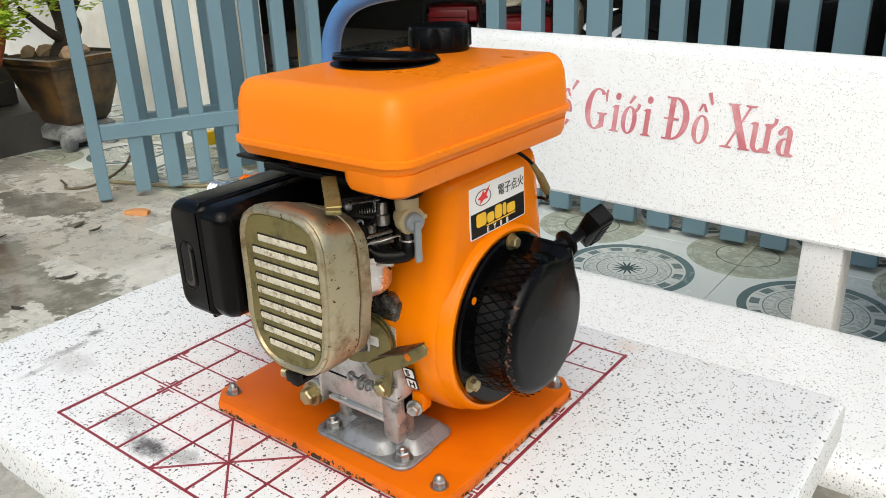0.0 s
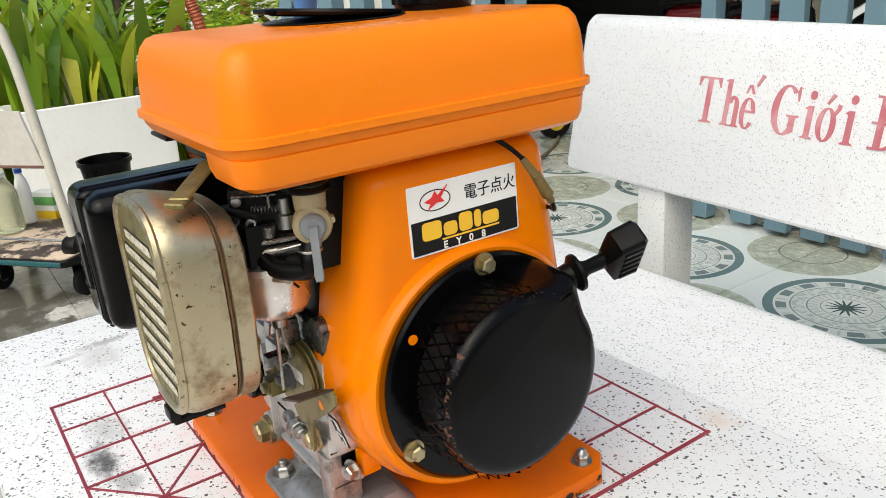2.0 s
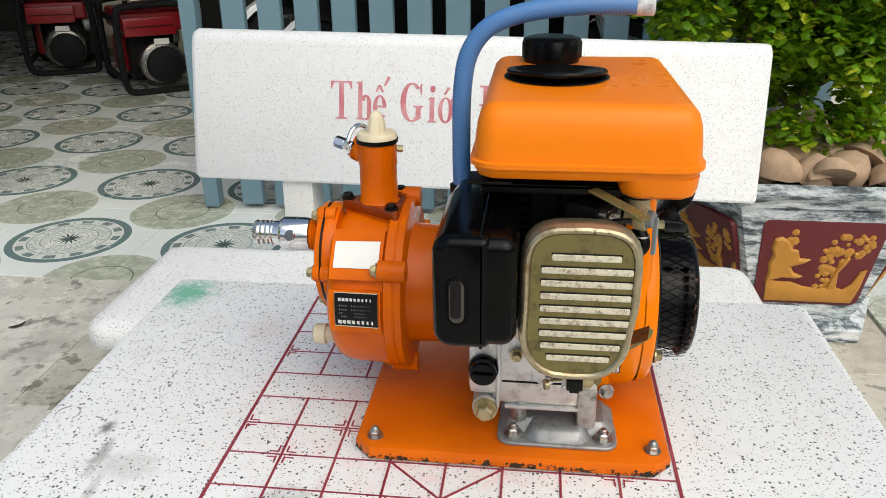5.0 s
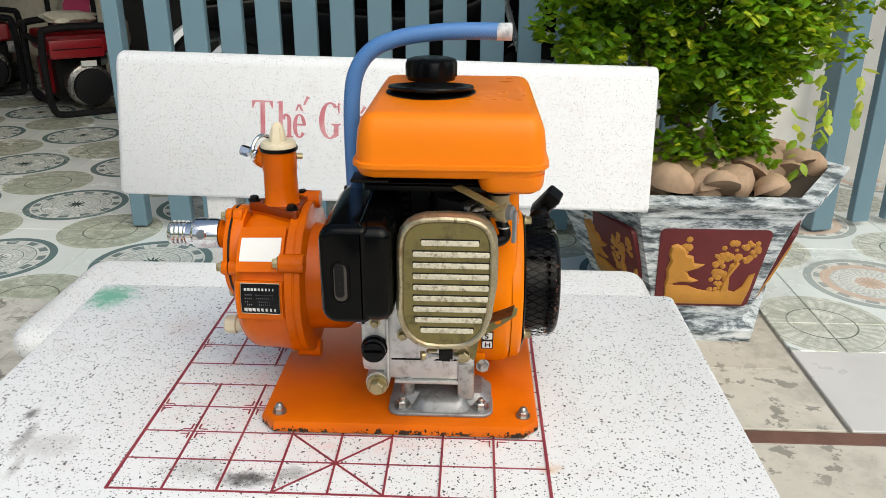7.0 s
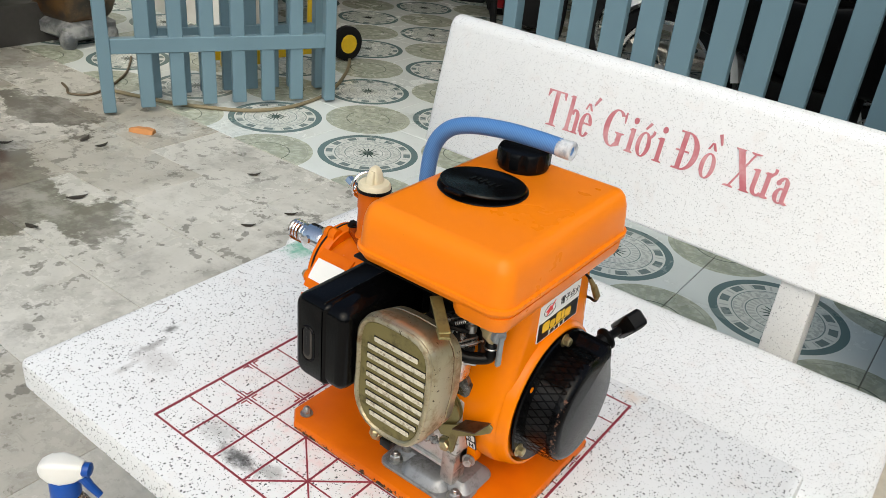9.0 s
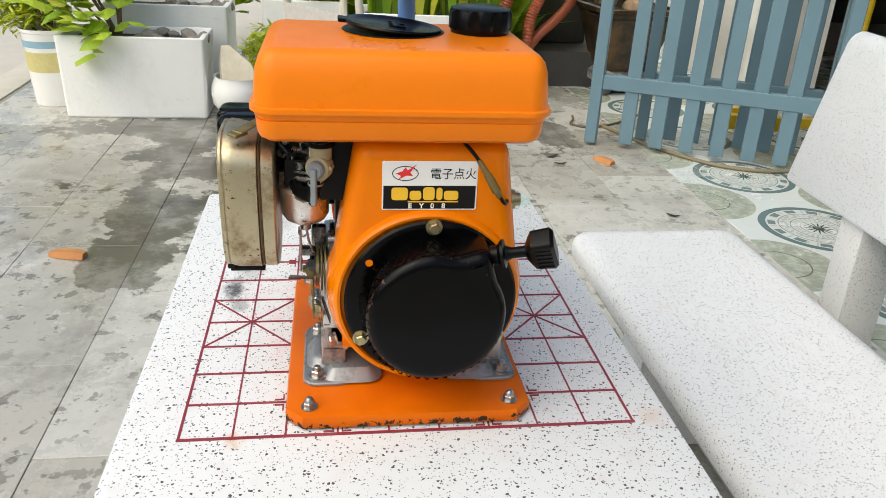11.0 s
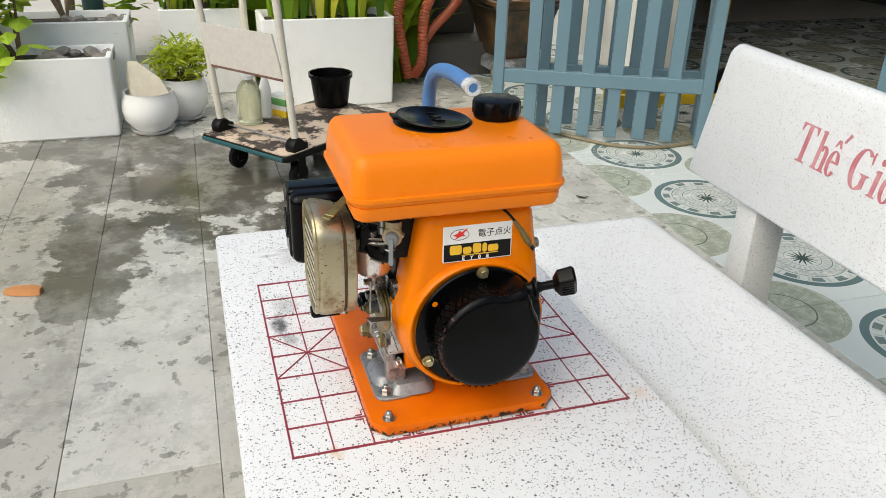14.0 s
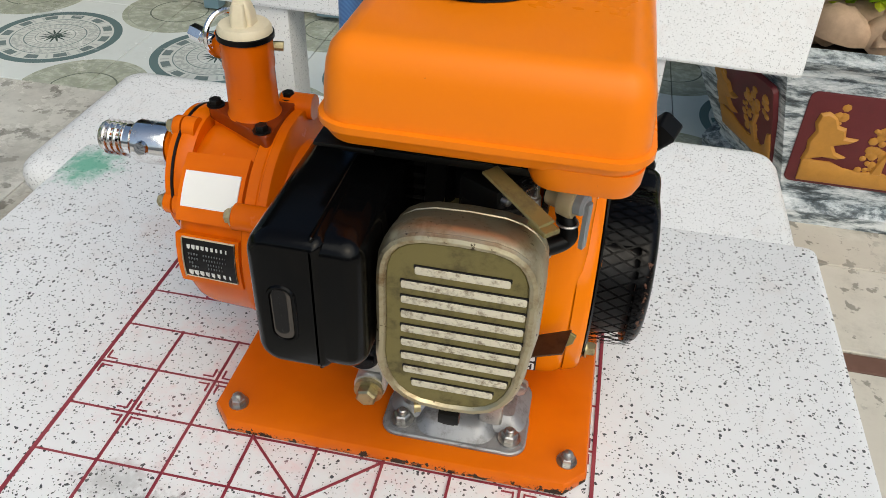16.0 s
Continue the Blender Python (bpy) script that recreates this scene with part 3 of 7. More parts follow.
def plate_x(pts, levels):
    """The same for an outline in the yz plane: levels of (x, inset)."""
    return loft([[(x, y, z) for y, z in (inset(pts, d) if d else pts)] for x, d in levels])


def hex_bolt(at, axis, r=0.006, h=0.005, washer=0.0015, stud=0.0, dome=False):
    """A hexagon head or nut on a washer."""
    z, at = Vector(axis).normalized(), Vector(at)
    parts = [lathe(at, z, [(0, r * 1.35), (washer, r * 1.35)], 20)]
    x, y = frame_of(z)
    ring = lambda d, rr: [at + z * d + (x * math.cos(math.pi * i / 3 + 0.3) + y * math.sin(math.pi * i / 3 + 0.3)) * rr for i in range(6)]
    parts.append(loft([ring(washer, r), ring(washer + h * 0.8, r), ring(washer + h, r * 0.82)]))
    if stud:
        parts.append(lathe(at + z * (washer + h), z, [(0, r * 0.5), (stud * 0.8, r * 0.5), (stud, r * 0.38)], 12))
    if dome:
        parts.append(lathe(at + z * (washer + h * 0.9), z, [(0, r * 0.8), (r * 0.5, r * 0.7), (r * 0.85, r * 0.4), (r * 0.95, 0)], 16))
    return join(*parts)


def lettering(body, m, size, extrude=0.0006, squeeze=1.0, bold=0.0, width=0.0):
    """Writing in the built-in font as a mesh; m places its baseline start, x along the writing, z out of the surface."""
    cu = bpy.data.curves.new("writing", "FONT")
    cu.body, cu.size, cu.extrude, cu.offset = body, size, extrude, bold
    ob = bpy.data.objects.new("writing", cu)
    scene.collection.objects.link(ob)
    me = bpy.data.meshes.new_from_object(ob.evaluated_get(bpy.context.evaluated_depsgraph_get()))
    bpy.data.objects.remove(ob)
    bm = bmesh.new()
    bm.from_mesh(me)
    bpy.data.meshes.remove(me)
    if width:
        squeeze = width / max(v.co.x for v in bm.verts)
    return moved(bm, m @ Matrix.Diagonal((squeeze, 1, 1, 1)))


def axes(at, x, y):
    """A pose with its x and y axes along the given directions."""
    x = Vector(x).normalized()
    z = x.cross(Vector(y)).normalized()
    y = z.cross(x)
    m = Matrix((x, y, z)).transposed().to_4x4()
    m.translation = at
    return m


def tag_box(m, w, h, t=0.0008, r=0.0):
    """A flat plate on a surface, with m at its lower left corner."""
    if r:
        return moved(slab_z(rounded(0, w, 0, h, r, 4), [(0, 0), (t, 0)]), m)
    return moved(box((0, 0, 0), (w, h, t)), m)


def leaves(rng, points, size, width, droop=0.4, up=0.4):
    """Many small pointed leaves, folded along the midrib, at the given points."""
    verts, faces = [], []
    for p in points:
        a, tilt = rng.uniform(0, 2 * math.pi), rng.uniform(-droop, up)
        d = Vector((math.cos(a) * math.cos(tilt), math.sin(a) * math.cos(tilt), math.sin(tilt)))
        s = size * rng.uniform(0.6, 1.25)
        side = Vector((-math.sin(a), math.cos(a), rng.uniform(-0.5, 0.5))).normalized()
        nrm = d.cross(side).normalized()
        w = s * width
        k = len(verts)
        verts.append(Vector(p))
        for t, f, lift in ((0.30, 0.92, 0.05), (0.66, 0.80, 0.03)):
            c = Vector(p) + d * s * t + nrm * s * lift
            verts += [c + side * w * f - nrm * w * f * 0.3, c, c - side * w * f - nrm * w * f * 0.3]
        verts.append(Vector(p) + d * s - nrm * s * 0.12)
        faces += [(k, k + 1, k + 2), (k, k + 2, k + 3), (k + 1, k + 4, k + 5, k + 2), (k + 2, k + 5, k + 6, k + 3), (k + 4, k + 7, k + 5), (k + 5, k + 7, k + 6)]
    return verts, faces


def leaf_mesh(name, vf, material, parent, label=""):
    me = bpy.data.meshes.new(name)
    me.from_pydata([tuple(v) for v in vf[0]], [], vf[1])
    me.materials.append(material)
    return link(name, me, parent, label)


def crown_points(rng, clumps, per, spread):
    pts = []
    for c, r in clumps:
        for _ in range(int(per * r * r * 100)):
            v = Vector((rng.gauss(0, 1), rng.gauss(0, 1), rng.gauss(0, 1))).normalized() * r * rng.uniform(0.55, 1.0) ** 0.6
            pts.append(Vector(c) + Vector((v.x, v.y, v.z * spread)))
    return pts

# ---- ground and floors ----
ground = part("ground", box((-60, -60, -0.06), (60, 60, -0.022)), M_ROAD, None)
tagged(ground, "grey asphalt and bare ground round the yard", "ground", kind="structure")
bed = part("pavement", box((-4.6, -1.62, -0.05), (3.2, 6.6, -0.010)), M_GROUT, None)
tagged(bed, "paved yard of grey stone and patterned tile", "pavement", kind="structure")
kerb = part("kerb", box((-4.6, -1.80, -0.055), (3.2, -1.625, -0.003), 0.012), M_KERB, None)
tagged(kerb, "pale worn concrete kerb along the road", "kerb", kind="structure")

# ---- house front ----
w_front = part("wall_front", box((-7.0, 2.30, -0.01), (-3.05, 2.48, 2.6)), M_WALL, None)
tagged(w_front, "stained white limewashed outer wall of the house", "wall", kind="structure")
w_pier = part("wall_pier", box((0.62, 2.12, -0.01), (1.36, 2.42, 2.6)), M_WALL, None)
tagged(w_pier, "white limewashed pier between the two gates", "wall", kind="structure")
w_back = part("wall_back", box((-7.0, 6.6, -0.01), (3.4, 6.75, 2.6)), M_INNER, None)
tagged(w_back, "back wall of the open garage, shade put into its colour", "wall", kind="structure")
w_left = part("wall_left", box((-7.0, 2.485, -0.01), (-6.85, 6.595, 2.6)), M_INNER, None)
tagged(w_left, "side wall of the open garage, shade put into its colour", "wall", kind="structure")
w_side = part("wall_side", box((1.365, 2.75, -0.01), (3.245, 2.90, 2.6)), M_WALL, None)
tagged(w_side, "white limewashed wall close behind the side gate", "wall", kind="structure")
w_right = part("wall_right", box((3.25, 2.43, -0.01), (3.4, 6.595, 2.6)), M_WALL, None)
tagged(w_right, "pale side wall beyond the gate", "wall", kind="structure")
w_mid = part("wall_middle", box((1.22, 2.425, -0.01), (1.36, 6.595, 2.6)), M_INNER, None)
tagged(w_mid, "inner wall of the garage, shade put into its colour", "wall", kind="structure")
# Two unseen walls, added to darken low reflections and bounce some light.
w_far = part("wall_opposite", box((-8.0, -6.4, -0.03), (5.2, -6.2, 1.7)), M_STREET, None)
tagged(w_far, "unseen plain grey wall added across the road to shape the light", "wall", kind="structure")
w_end = part("wall_end", box((5.0, -6.195, -0.03), (5.2, 2.4, 1.7)), M_STREET, None)
tagged(w_end, "unseen plain grey wall added at the yard's side to shape the light", "wall", kind="structure")
# Unseen ceiling, added to block light; its dark colour deepens the shade.
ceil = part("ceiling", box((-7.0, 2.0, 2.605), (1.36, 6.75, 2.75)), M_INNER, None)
tagged(ceil, "unseen garage ceiling added to keep the garage dark", "ceiling", kind="structure")

# ---- granite table with the chess board ----
TOP = 0.528
table = thing("granite_table", (0, 0, 0), "white speckled terrazzo garden table with red chess board lines", "table")
tb_top = part("tabletop", slab_z(rounded(-0.425, 0.430, -0.270, 0.256, 0.012, 3), [(TOP - 0.042, 0.004), (TOP - 0.038, 0), (TOP - 0.006, 0), (TOP - 0.0015, 0.0018), (TOP, 0.006)]), M_TERRAZZO, table)
for x in (-0.24, 0.24):
    pts = [(-0.20, 0), (-0.17, 0.05), (-0.11, 0.12), (-0.09, 0.25), (-0.11, 0.38), (-0.18, TOP - 0.043)]
    prof = pts + [(-y, z) for y, z in reversed(pts)]
    part("leg", plate_x(list(reversed(prof)), [(x - 0.035, 0.004), (x - 0.03, 0), (x + 0.03, 0), (x + 0.035, 0.004)]), M_TERRAZZO, table)
CX, CY = 0.0529, 0.0474


def node(i, j):
    return Vector(((i - 4) * CX, (j - 4.5) * CY, TOP))


def board_line(a, b, w=0.0024):
    a, b = node(*a), node(*b)
    d = (b - a).normalized()
    s = Vector((-d.y, d.x, 0)) * w / 2
    a, b = a - d * w / 2, b + d * w / 2
    up = Vector((0, 0, 0.0004 + 0.0004 * round(abs(d.y) * 2)))
    dn = Vector((0, 0, -0.002))
    bm = loft([[a + s + dn, a - s + dn, a - s + up, a + s + up], [b + s + dn, b - s + dn, b - s + up, b + s + up]])
    return part("board_line", bm, M_RED, tb_top, "", 0)


for j in range(10):
    board_line((0, j), (8, j), 0.0026 if j in (0, 9) else 0.0018)
for i in range(9):
    if i in (0, 8):
        board_line((i, 0), (i, 9), 0.0030)
    else:
        board_line((i, 0), (i, 4), 0.0021)
        board_line((i, 5), (i, 9), 0.0021)
for a, b in (((3, 0), (5, 2)), ((5, 0), (3, 2)), ((3, 9), (5, 7)), ((5, 9), (3, 7))):
    board_line(a, b, 0.0020)
for i, j in ((1, 2), (7, 2), (1, 7), (7, 7), *((i, j) for j in (3, 6) for i in (0, 2, 4, 6, 8))):
    for sx in (-1, 1):
        if (i == 0 and sx < 0) or (i == 8 and sx > 0):
            continue
        for sy in (-1, 1):
            o, q = (i + sx * 0.08, j + sy * 0.09), 0.16
            board_line(o, (o[0] + sx * q, o[1]), 0.0014)
            board_line(o, (o[0], o[1] + sy * q), 0.0014)

# ---- stone bench ----
bench = thing("stone_bench", (-0.075, 0.7, 0), "white speckled terrazzo bench with red lettering on its back", "bench")
SEAT = 0.334
part("seat", slab_z(rounded(-0.735, 0.515, 0.442, 0.832, 0.047, 7), [(SEAT - 0.058, 0.014), (SEAT - 0.052, 0.004), (SEAT - 0.042, 0), (SEAT - 0.028, 0), (SEAT - 0.016, 0.004), (SEAT - 0.006, 0.014), (SEAT - 0.0015, 0.026), (SEAT, 0.042)]), M_SEAT, bench)
# the back leans and hangs a little lower at its far end; its top edge is rolled over
TILT = Matrix.Translation((-0.076, 0, 0.4545)) @ Matrix.Rotation(radians(1.15), 4, "Y") @ Matrix.Translation((0.076, 0, -0.4545))
B0, B1 = Vector((0, 0.890, 0.4545)), Vector((0, 0.954, 0.7725))
b_up = (B1 - B0).normalized()
b_out = Vector((1, 0, 0)).cross(b_up)
b_h = (B1 - B0).length
section = [(0.004, 0.0), (0.0, 0.005), (0.0, b_h - 0.030)]
section += [(0.030 - 0.030 * math.cos(t), b_h - 0.030 + 0.030 * math.sin(t)) for t in np.linspace(0.2, math.pi / 2, 7)]
section += [(0.052, b_h - 0.003), (0.056, b_h - 0.010), (0.056, 0.005), (0.052, 0.0)]


def back_ring(x, d):
    mid = Vector((0.028, b_h / 2))
    out_ = []
    for o, h in section:
        o, h = o + (mid.x - o) * d / 0.028, h + (mid.y - h) * d / (b_h / 2)
        p = B0 + b_up * h - b_out * o
        out_.append((x, p.y, p.z))
    return out_


bk = part("backrest", moved(loft([back_ring(x, d) for x, d in ((-0.686, 0.014), (-0.682, 0.006), (-0.672, 0.0), (0.524, 0.0), (0.530, 0.002), (0.532, 0.006))]), TILT), M_BENCH, bench)
for x in (-0.4525, 0.265):
    q = [(0.036, 0.0, 0.0), (0.036, 0.0, SEAT - 0.08), (0.034, 0.0, B0.z + 0.03)]
    part("back_post", bevelled(loft([[(x - w, 0.904 + o, z), (x + w, 0.904 + o, z), (x + w, 0.990 + o, z), (x - w, 0.990 + o, z)] for w, o, z in q]), 0.004, 2), M_POST, bench, "rough grey cast bench post")
    part("leg", slab_z(rounded(x - 0.06, x + 0.06, 0.50, 0.80, 0.01, 3), [(0, 0), (SEAT - 0.054, 0.012)]), M_BENCH, bench)
write = TILT @ axes(B0 + b_up * 0.1420 + Vector((-0.372, 0, 0)) + b_out * 0.0005, (1, 0, 0), b_up)
strokes = []


def stroke(pts):
    """One brush of a letter: an outline on the bench's face, each a hair prouder than the one before."""
    strokes.append(slab_z(pts, [(-0.0008, 0), (0.0005 + 0.00002 * len(strokes), 0)]))


def bar(x0, x1, y0, y1, lean=0.0):
    stroke([(x0, y0), (x1, y0), (x1 + lean, y1), (x0 + lean, y1)])


def bow(cx, cy, a, b, thick, thin, t0=0, t1=360):
    """A bowl that is thick at its sides and thin above and below, between two angles."""
    ts = [radians(t0 + (t1 - t0) * k / 20) for k in range(21)]
    stroke([(cx + a * math.cos(t), cy + b * math.sin(t)) for t in ts] + [(cx + (a - thick) * math.cos(t), cy + (b - thin) * math.sin(t)) for t in reversed(ts)])


def foot(cx, w, y=0.0, h=0.0034, up=True):
    """A serif with bracketed shoulders."""
    k = 1 if up else -1
    pts = [(cx - w, y), (cx + w, y), (cx + w, y + h * 0.6 * k), (cx + w * 0.55, y + h * 1.2 * k), (cx - w * 0.55, y + h * 1.2 * k), (cx - w, y + h * 0.6 * k)]
    stroke(pts if up else list(reversed(pts)))


CAP, XH, HAIR = 0.0800, 0.0520, 0.0036
# T
bar(0.0185, 0.0290, 0.0, CAP)
bar(0.0, 0.0470, CAP - HAIR, CAP)
stroke([(0.0, CAP - 0.017), (0.0022, CAP - 0.017), (0.0085, CAP - 0.002), (0.0, CAP - 0.001)])
stroke([(0.0448, CAP - 0.017), (0.0470, CAP - 0.017), (0.0470, CAP - 0.001), (0.0385, CAP - 0.002)])
foot(0.02375, 0.0130)
# h
bar(0.0600, 0.0690, 0.0, CAP)
stroke([(0.0545, CAP - 0.003), (0.0620, CAP - 0.006), (0.0690, CAP), (0.0640, CAP)])
bar(0.0795, 0.0885, 0.0, XH - 0.014)
bow(0.0767, XH - 0.016, 0.0118, 0.0165, 0.0090, 0.0050, 0, 165)
foot(0.0645, 0.0088)
foot(0.0840, 0.0088)
# e with its two marks
bow(0.1070, XH / 2, 0.0148, XH / 2 + 0.001, 0.0090, 0.0034, 20, 325)
stroke([(0.0985, XH * 0.52), (0.1215, XH * 0.52), (0.1212, XH * 0.60), (0.0985, XH * 0.60)])
bow(0.1070, XH / 2, 0.0148, XH / 2 + 0.001, 0.0072, 0.0034, 8, 22)
bar(0.0975, 0.1015, 0.0590, 0.0740, 0.0055)
bar(0.1110, 0.1160, 0.0590, 0.0740, -0.0068)
stroke([(0.1155, 0.0740), (0.1185, 0.0715), (0.1300, 0.0900), (0.1235, 0.0930)])
# G
bow(0.1765, CAP / 2, 0.0250, CAP / 2 + 0.0012, 0.0120, 0.0036, 48, 318)
bar(0.1850, 0.1955, 0.006, CAP * 0.42)
stroke([(0.1770, 0.0008), (0.1900, 0.0030), (0.1955, 0.0090), (0.1850, 0.0120)])
foot(0.1900, 0.0110, CAP * 0.42, HAIR, False)
stroke([(0.1955, CAP - 0.024), (0.1978, CAP - 0.024), (0.1972, CAP), (0.1945, CAP), (0.1925, CAP - 0.010)])
# i
for x in (0.2195, 0.2860):
    bar(x - 0.0048, x + 0.0048, 0.0, XH)
    stroke([(x - 0.0100, XH - 0.004), (x - 0.004, XH - 0.007), (x + 0.0048, XH), (x - 0.002, XH)])
    foot(x, 0.0100)
    stroke([(x + 0.001 + 0.0056 * math.cos(t), 0.0690 + 0.0072 * math.sin(t)) for t in np.linspace(0, 6.28, 15)[:-1]])
# o twice, the first one horned
for x in (0.2485, 0.3920):
    bow(x, XH / 2, 0.0158, XH / 2 + 0.001, 0.0088, 0.0032, 0, 182)
    bow(x, XH / 2, 0.0158, XH / 2 + 0.001, 0.0088, 0.0032, 180, 362)
stroke([(0.2575, 0.0450), (0.2620, 0.0420), (0.2680, 0.0510), (0.2690, 0.0580), (0.2630, 0.0600), (0.2625, 0.0530)])
stroke([(0.2440, 0.0590), (0.2475, 0.0570), (0.2580, 0.0720), (0.2520, 0.0750)])
bar(0.3825, 0.3865, 0.0590, 0.0740, 0.0055)
bar(0.3960, 0.4010, 0.0590, 0.0740, -0.0068)
stroke([(0.3960, 0.0930), (0.4060, 0.0725), (0.4090, 0.0750), (0.4030, 0.0960)])
# D with its cross stroke
bar(0.3275, 0.3380, 0.0, CAP)
bow(0.3380, CAP / 2, 0.0300, CAP / 2, 0.0118, 0.0036, -90, 90)
bar(0.3200, 0.3390, 0.0, HAIR)
bar(0.3200, 0.3390, CAP - HAIR, CAP)
bar(0.3190, 0.3480, 0.0375, 0.0412)
# X
stroke([(0.4400, CAP), (0.4695, 0.0), (0.4830, 0.0), (0.4530, CAP)])
stroke([(0.4410, 0.0), (0.4452, 0.0), (0.4800, CAP), (0.4758, CAP)])
for x, y, up in ((0.4430, 0.0, True), (0.4760, 0.0, True), (0.4465, CAP, False), (0.4780, CAP, False)):
    foot(x, 0.0105, y, 0.0034, up)
# u with a horn
bar(0.4860, 0.4950, 0.012, XH)
bow(0.5000, 0.0145, 0.0140, 0.0155, 0.0090, 0.0050, 180, 330)
bar(0.5090, 0.5180, 0.0, XH)
stroke([(0.4800, XH - 0.003), (0.4880, XH - 0.006), (0.4950, XH), (0.4860, XH)])
stroke([(0.5040, XH - 0.003), (0.5110, XH - 0.006), (0.5180, XH), (0.5090, XH)])
stroke([(0.5170, 0.0), (0.5235, 0.0012), (0.5235, 0.0036), (0.5170, 0.0060)])
stroke([(0.5165, 0.0500), (0.5190, 0.0440), (0.5265, 0.0540), (0.5270, 0.0620), (0.5205, 0.0630), (0.5210, 0.0560)])
# a
bar(0.5460, 0.5550, 0.006, XH - 0.014)
bow(0.5435, XH - 0.0155, 0.0115, 0.0160, 0.0090, 0.0040, 0, 150)
stroke([(0.5350 + 0.0050 * math.cos(t), XH - 0.0125 + 0.0055 * math.sin(t)) for t in np.linspace(0, 6.28, 13)[:-1]])
bow(0.5440, 0.0150, 0.0130, 0.0160, 0.0085, 0.0036, 70, 300)
stroke([(0.5460, 0.0060), (0.5550, 0.0060), (0.5625, 0.0020), (0.5580, -0.0010), (0.5510, 0.0)])
part("writing", moved(join(*strokes), write), M_LETTER, bk, "faded red engraved serif lettering", 0)

# ---- the motor pump ----
PZ = 0.544
pump_set = thing("motor_pump", (0.06, 0, TOP), "used orange petrol motor pump bolted on an orange base plate", "motor pump")
X0, X1, Y0, Y1 = -0.089, 0.206, -0.119, 0.114
ch = 0.016
octo = [(X0 + ch, Y0), (X1 - ch, Y0), (X1, Y0 + ch), (X1, Y1 - ch), (X1 - ch, Y1), (X0 + ch, Y1), (X0, Y1 - ch), (X0, Y0 + ch)]
base = part("base_plate", slab_z(octo, [(TOP + 0.003, 0.0005), (TOP + 0.004, 0), (PZ - 0.004, 0), (PZ - 0.0012, 0.0014), (PZ, 0.0045)]), M_PLATE, pump_set, "orange painted base plate with chipped edges")
for x in (X0 + 0.026, X1 - 0.026):
    for y in (Y0 + 0.026, Y1 - 0.026):
        part("rubber_foot", lathe((x, y, TOP + 0.0006), (0, 0, 1), [(0, 0.012), (0.002, 0.0135), (0.010, 0.0135), (0.011, 0.012)], 20), M_RUBBER, base)
for x, y in ((-0.070, -0.101), (0.190, -0.097), (0.190, 0.093), (-0.070, 0.095)):
    part("cap_nut", hex_bolt((x, y, PZ), (0, 0, 1), 0.0058, 0.0055, 0.001, 0, True), M_STEEL, base)

# crankcase and mounting feet
CZ, CYC = 0.653, 0.010
case = part("crankcase", box((0.040, -0.082, 0.576), (0.1375, 0.092, 0.668), 0.006), M_ALU, pump_set, "cast aluminium crankcase")
part("filler_boss", box((0.0175, -0.084, 0.586), (0.048, -0.060, 0.664), 0.007), M_ALU, case)
part("drain_boss", lathe((0.034, -0.058, 0.5735), (0, -1, 0), [(0, 0.013), (0.028, 0.0125)], 22), M_ALU, case)
part("case_lip", box((0.044, -0.0875, 0.574), (0.0475, -0.060, 0.650), 0.0015), M_ALU, case)
part("bottom_lip", box((0.052, -0.0850, 0.5725), (0.1375, -0.060, 0.5765), 0.0015), M_ALU, case)
for y in (-0.074, 0.082):
    part("foot", lathe((0.0655, y, PZ + 0.0125), (0, 0, 1), [(0, 0.0075), (0.022, 0.0085)], 18), M_FOOT, case)
    part("foot", loft([[(x, y_, z) for x, y_ in rounded(0.1195, 0.1375, y - 0.012, y + 0.012, 0.003, 2)] for z in (PZ + 0.0125, 0.598)]), M_FOOT, case)
part("rib", box((0.1195, -0.084, 0.590), (0.1370, -0.070, 0.612), 0.003), M_ALU, case)
part("upper_boss", box((0.060, -0.090, 0.646), (0.130, -0.070, 0.664), 0.006), M_ALU, case)
part("seam_line", box((0.049, -0.0828, 0.600), (0.137, -0.070, 0.602), 0.0005, 1), M_DARK, case)
for s, yc in ((1, 0.0), (-1, 0.0)):
    mir = lambda y: y if s > 0 else 0.004 - y
    pts = rounded(0.046, 0.158, -0.104, -0.056, 0.013, 5)
    bm = slab_z(pts, [(PZ + 0.0002, 0.001), (PZ + 0.001, 0), (PZ + 0.003, 0), (PZ + 0.004, 0.0012)])
    hump = rounded(0.074, 0.131, -0.098, -0.040, 0.013, 5)
    bm = join(bm, slab_z(hump, [(PZ + 0.003, -0.005), (PZ + 0.0050, -0.001), (PZ + 0.0115, 0.003), (PZ + 0.0135, 0.0055), (PZ + 0.0140, 0.010)]),
              slab_z(rounded(0.050, 0.154, -0.084, -0.030, 0.012, 5), [(PZ + 0.003, -0.003), (PZ + 0.006, 0.001), (PZ + 0.011, 0.005), (PZ + 0.0135, 0.008), (PZ + 0.0138, 0.012)]))
    if s < 0:
        moved(bm, Matrix.Translation((0, 0.004, 0)) @ Matrix.Diagonal((1, -1, 1, 1)))
        bmesh.ops.reverse_faces(bm, faces=bm.faces)
    foot = part("mounting_bracket", bm, M_BRACKET, pump_set, "pressed steel mounting bracket")
    for x in (0.061, 0.145):
        part("foot_bolt", hex_bolt((x, mir(-0.090), PZ + 0.004), (0, 0, 1), 0.0066, 0.006, 0.002, 0.004), M_STEEL, foot)
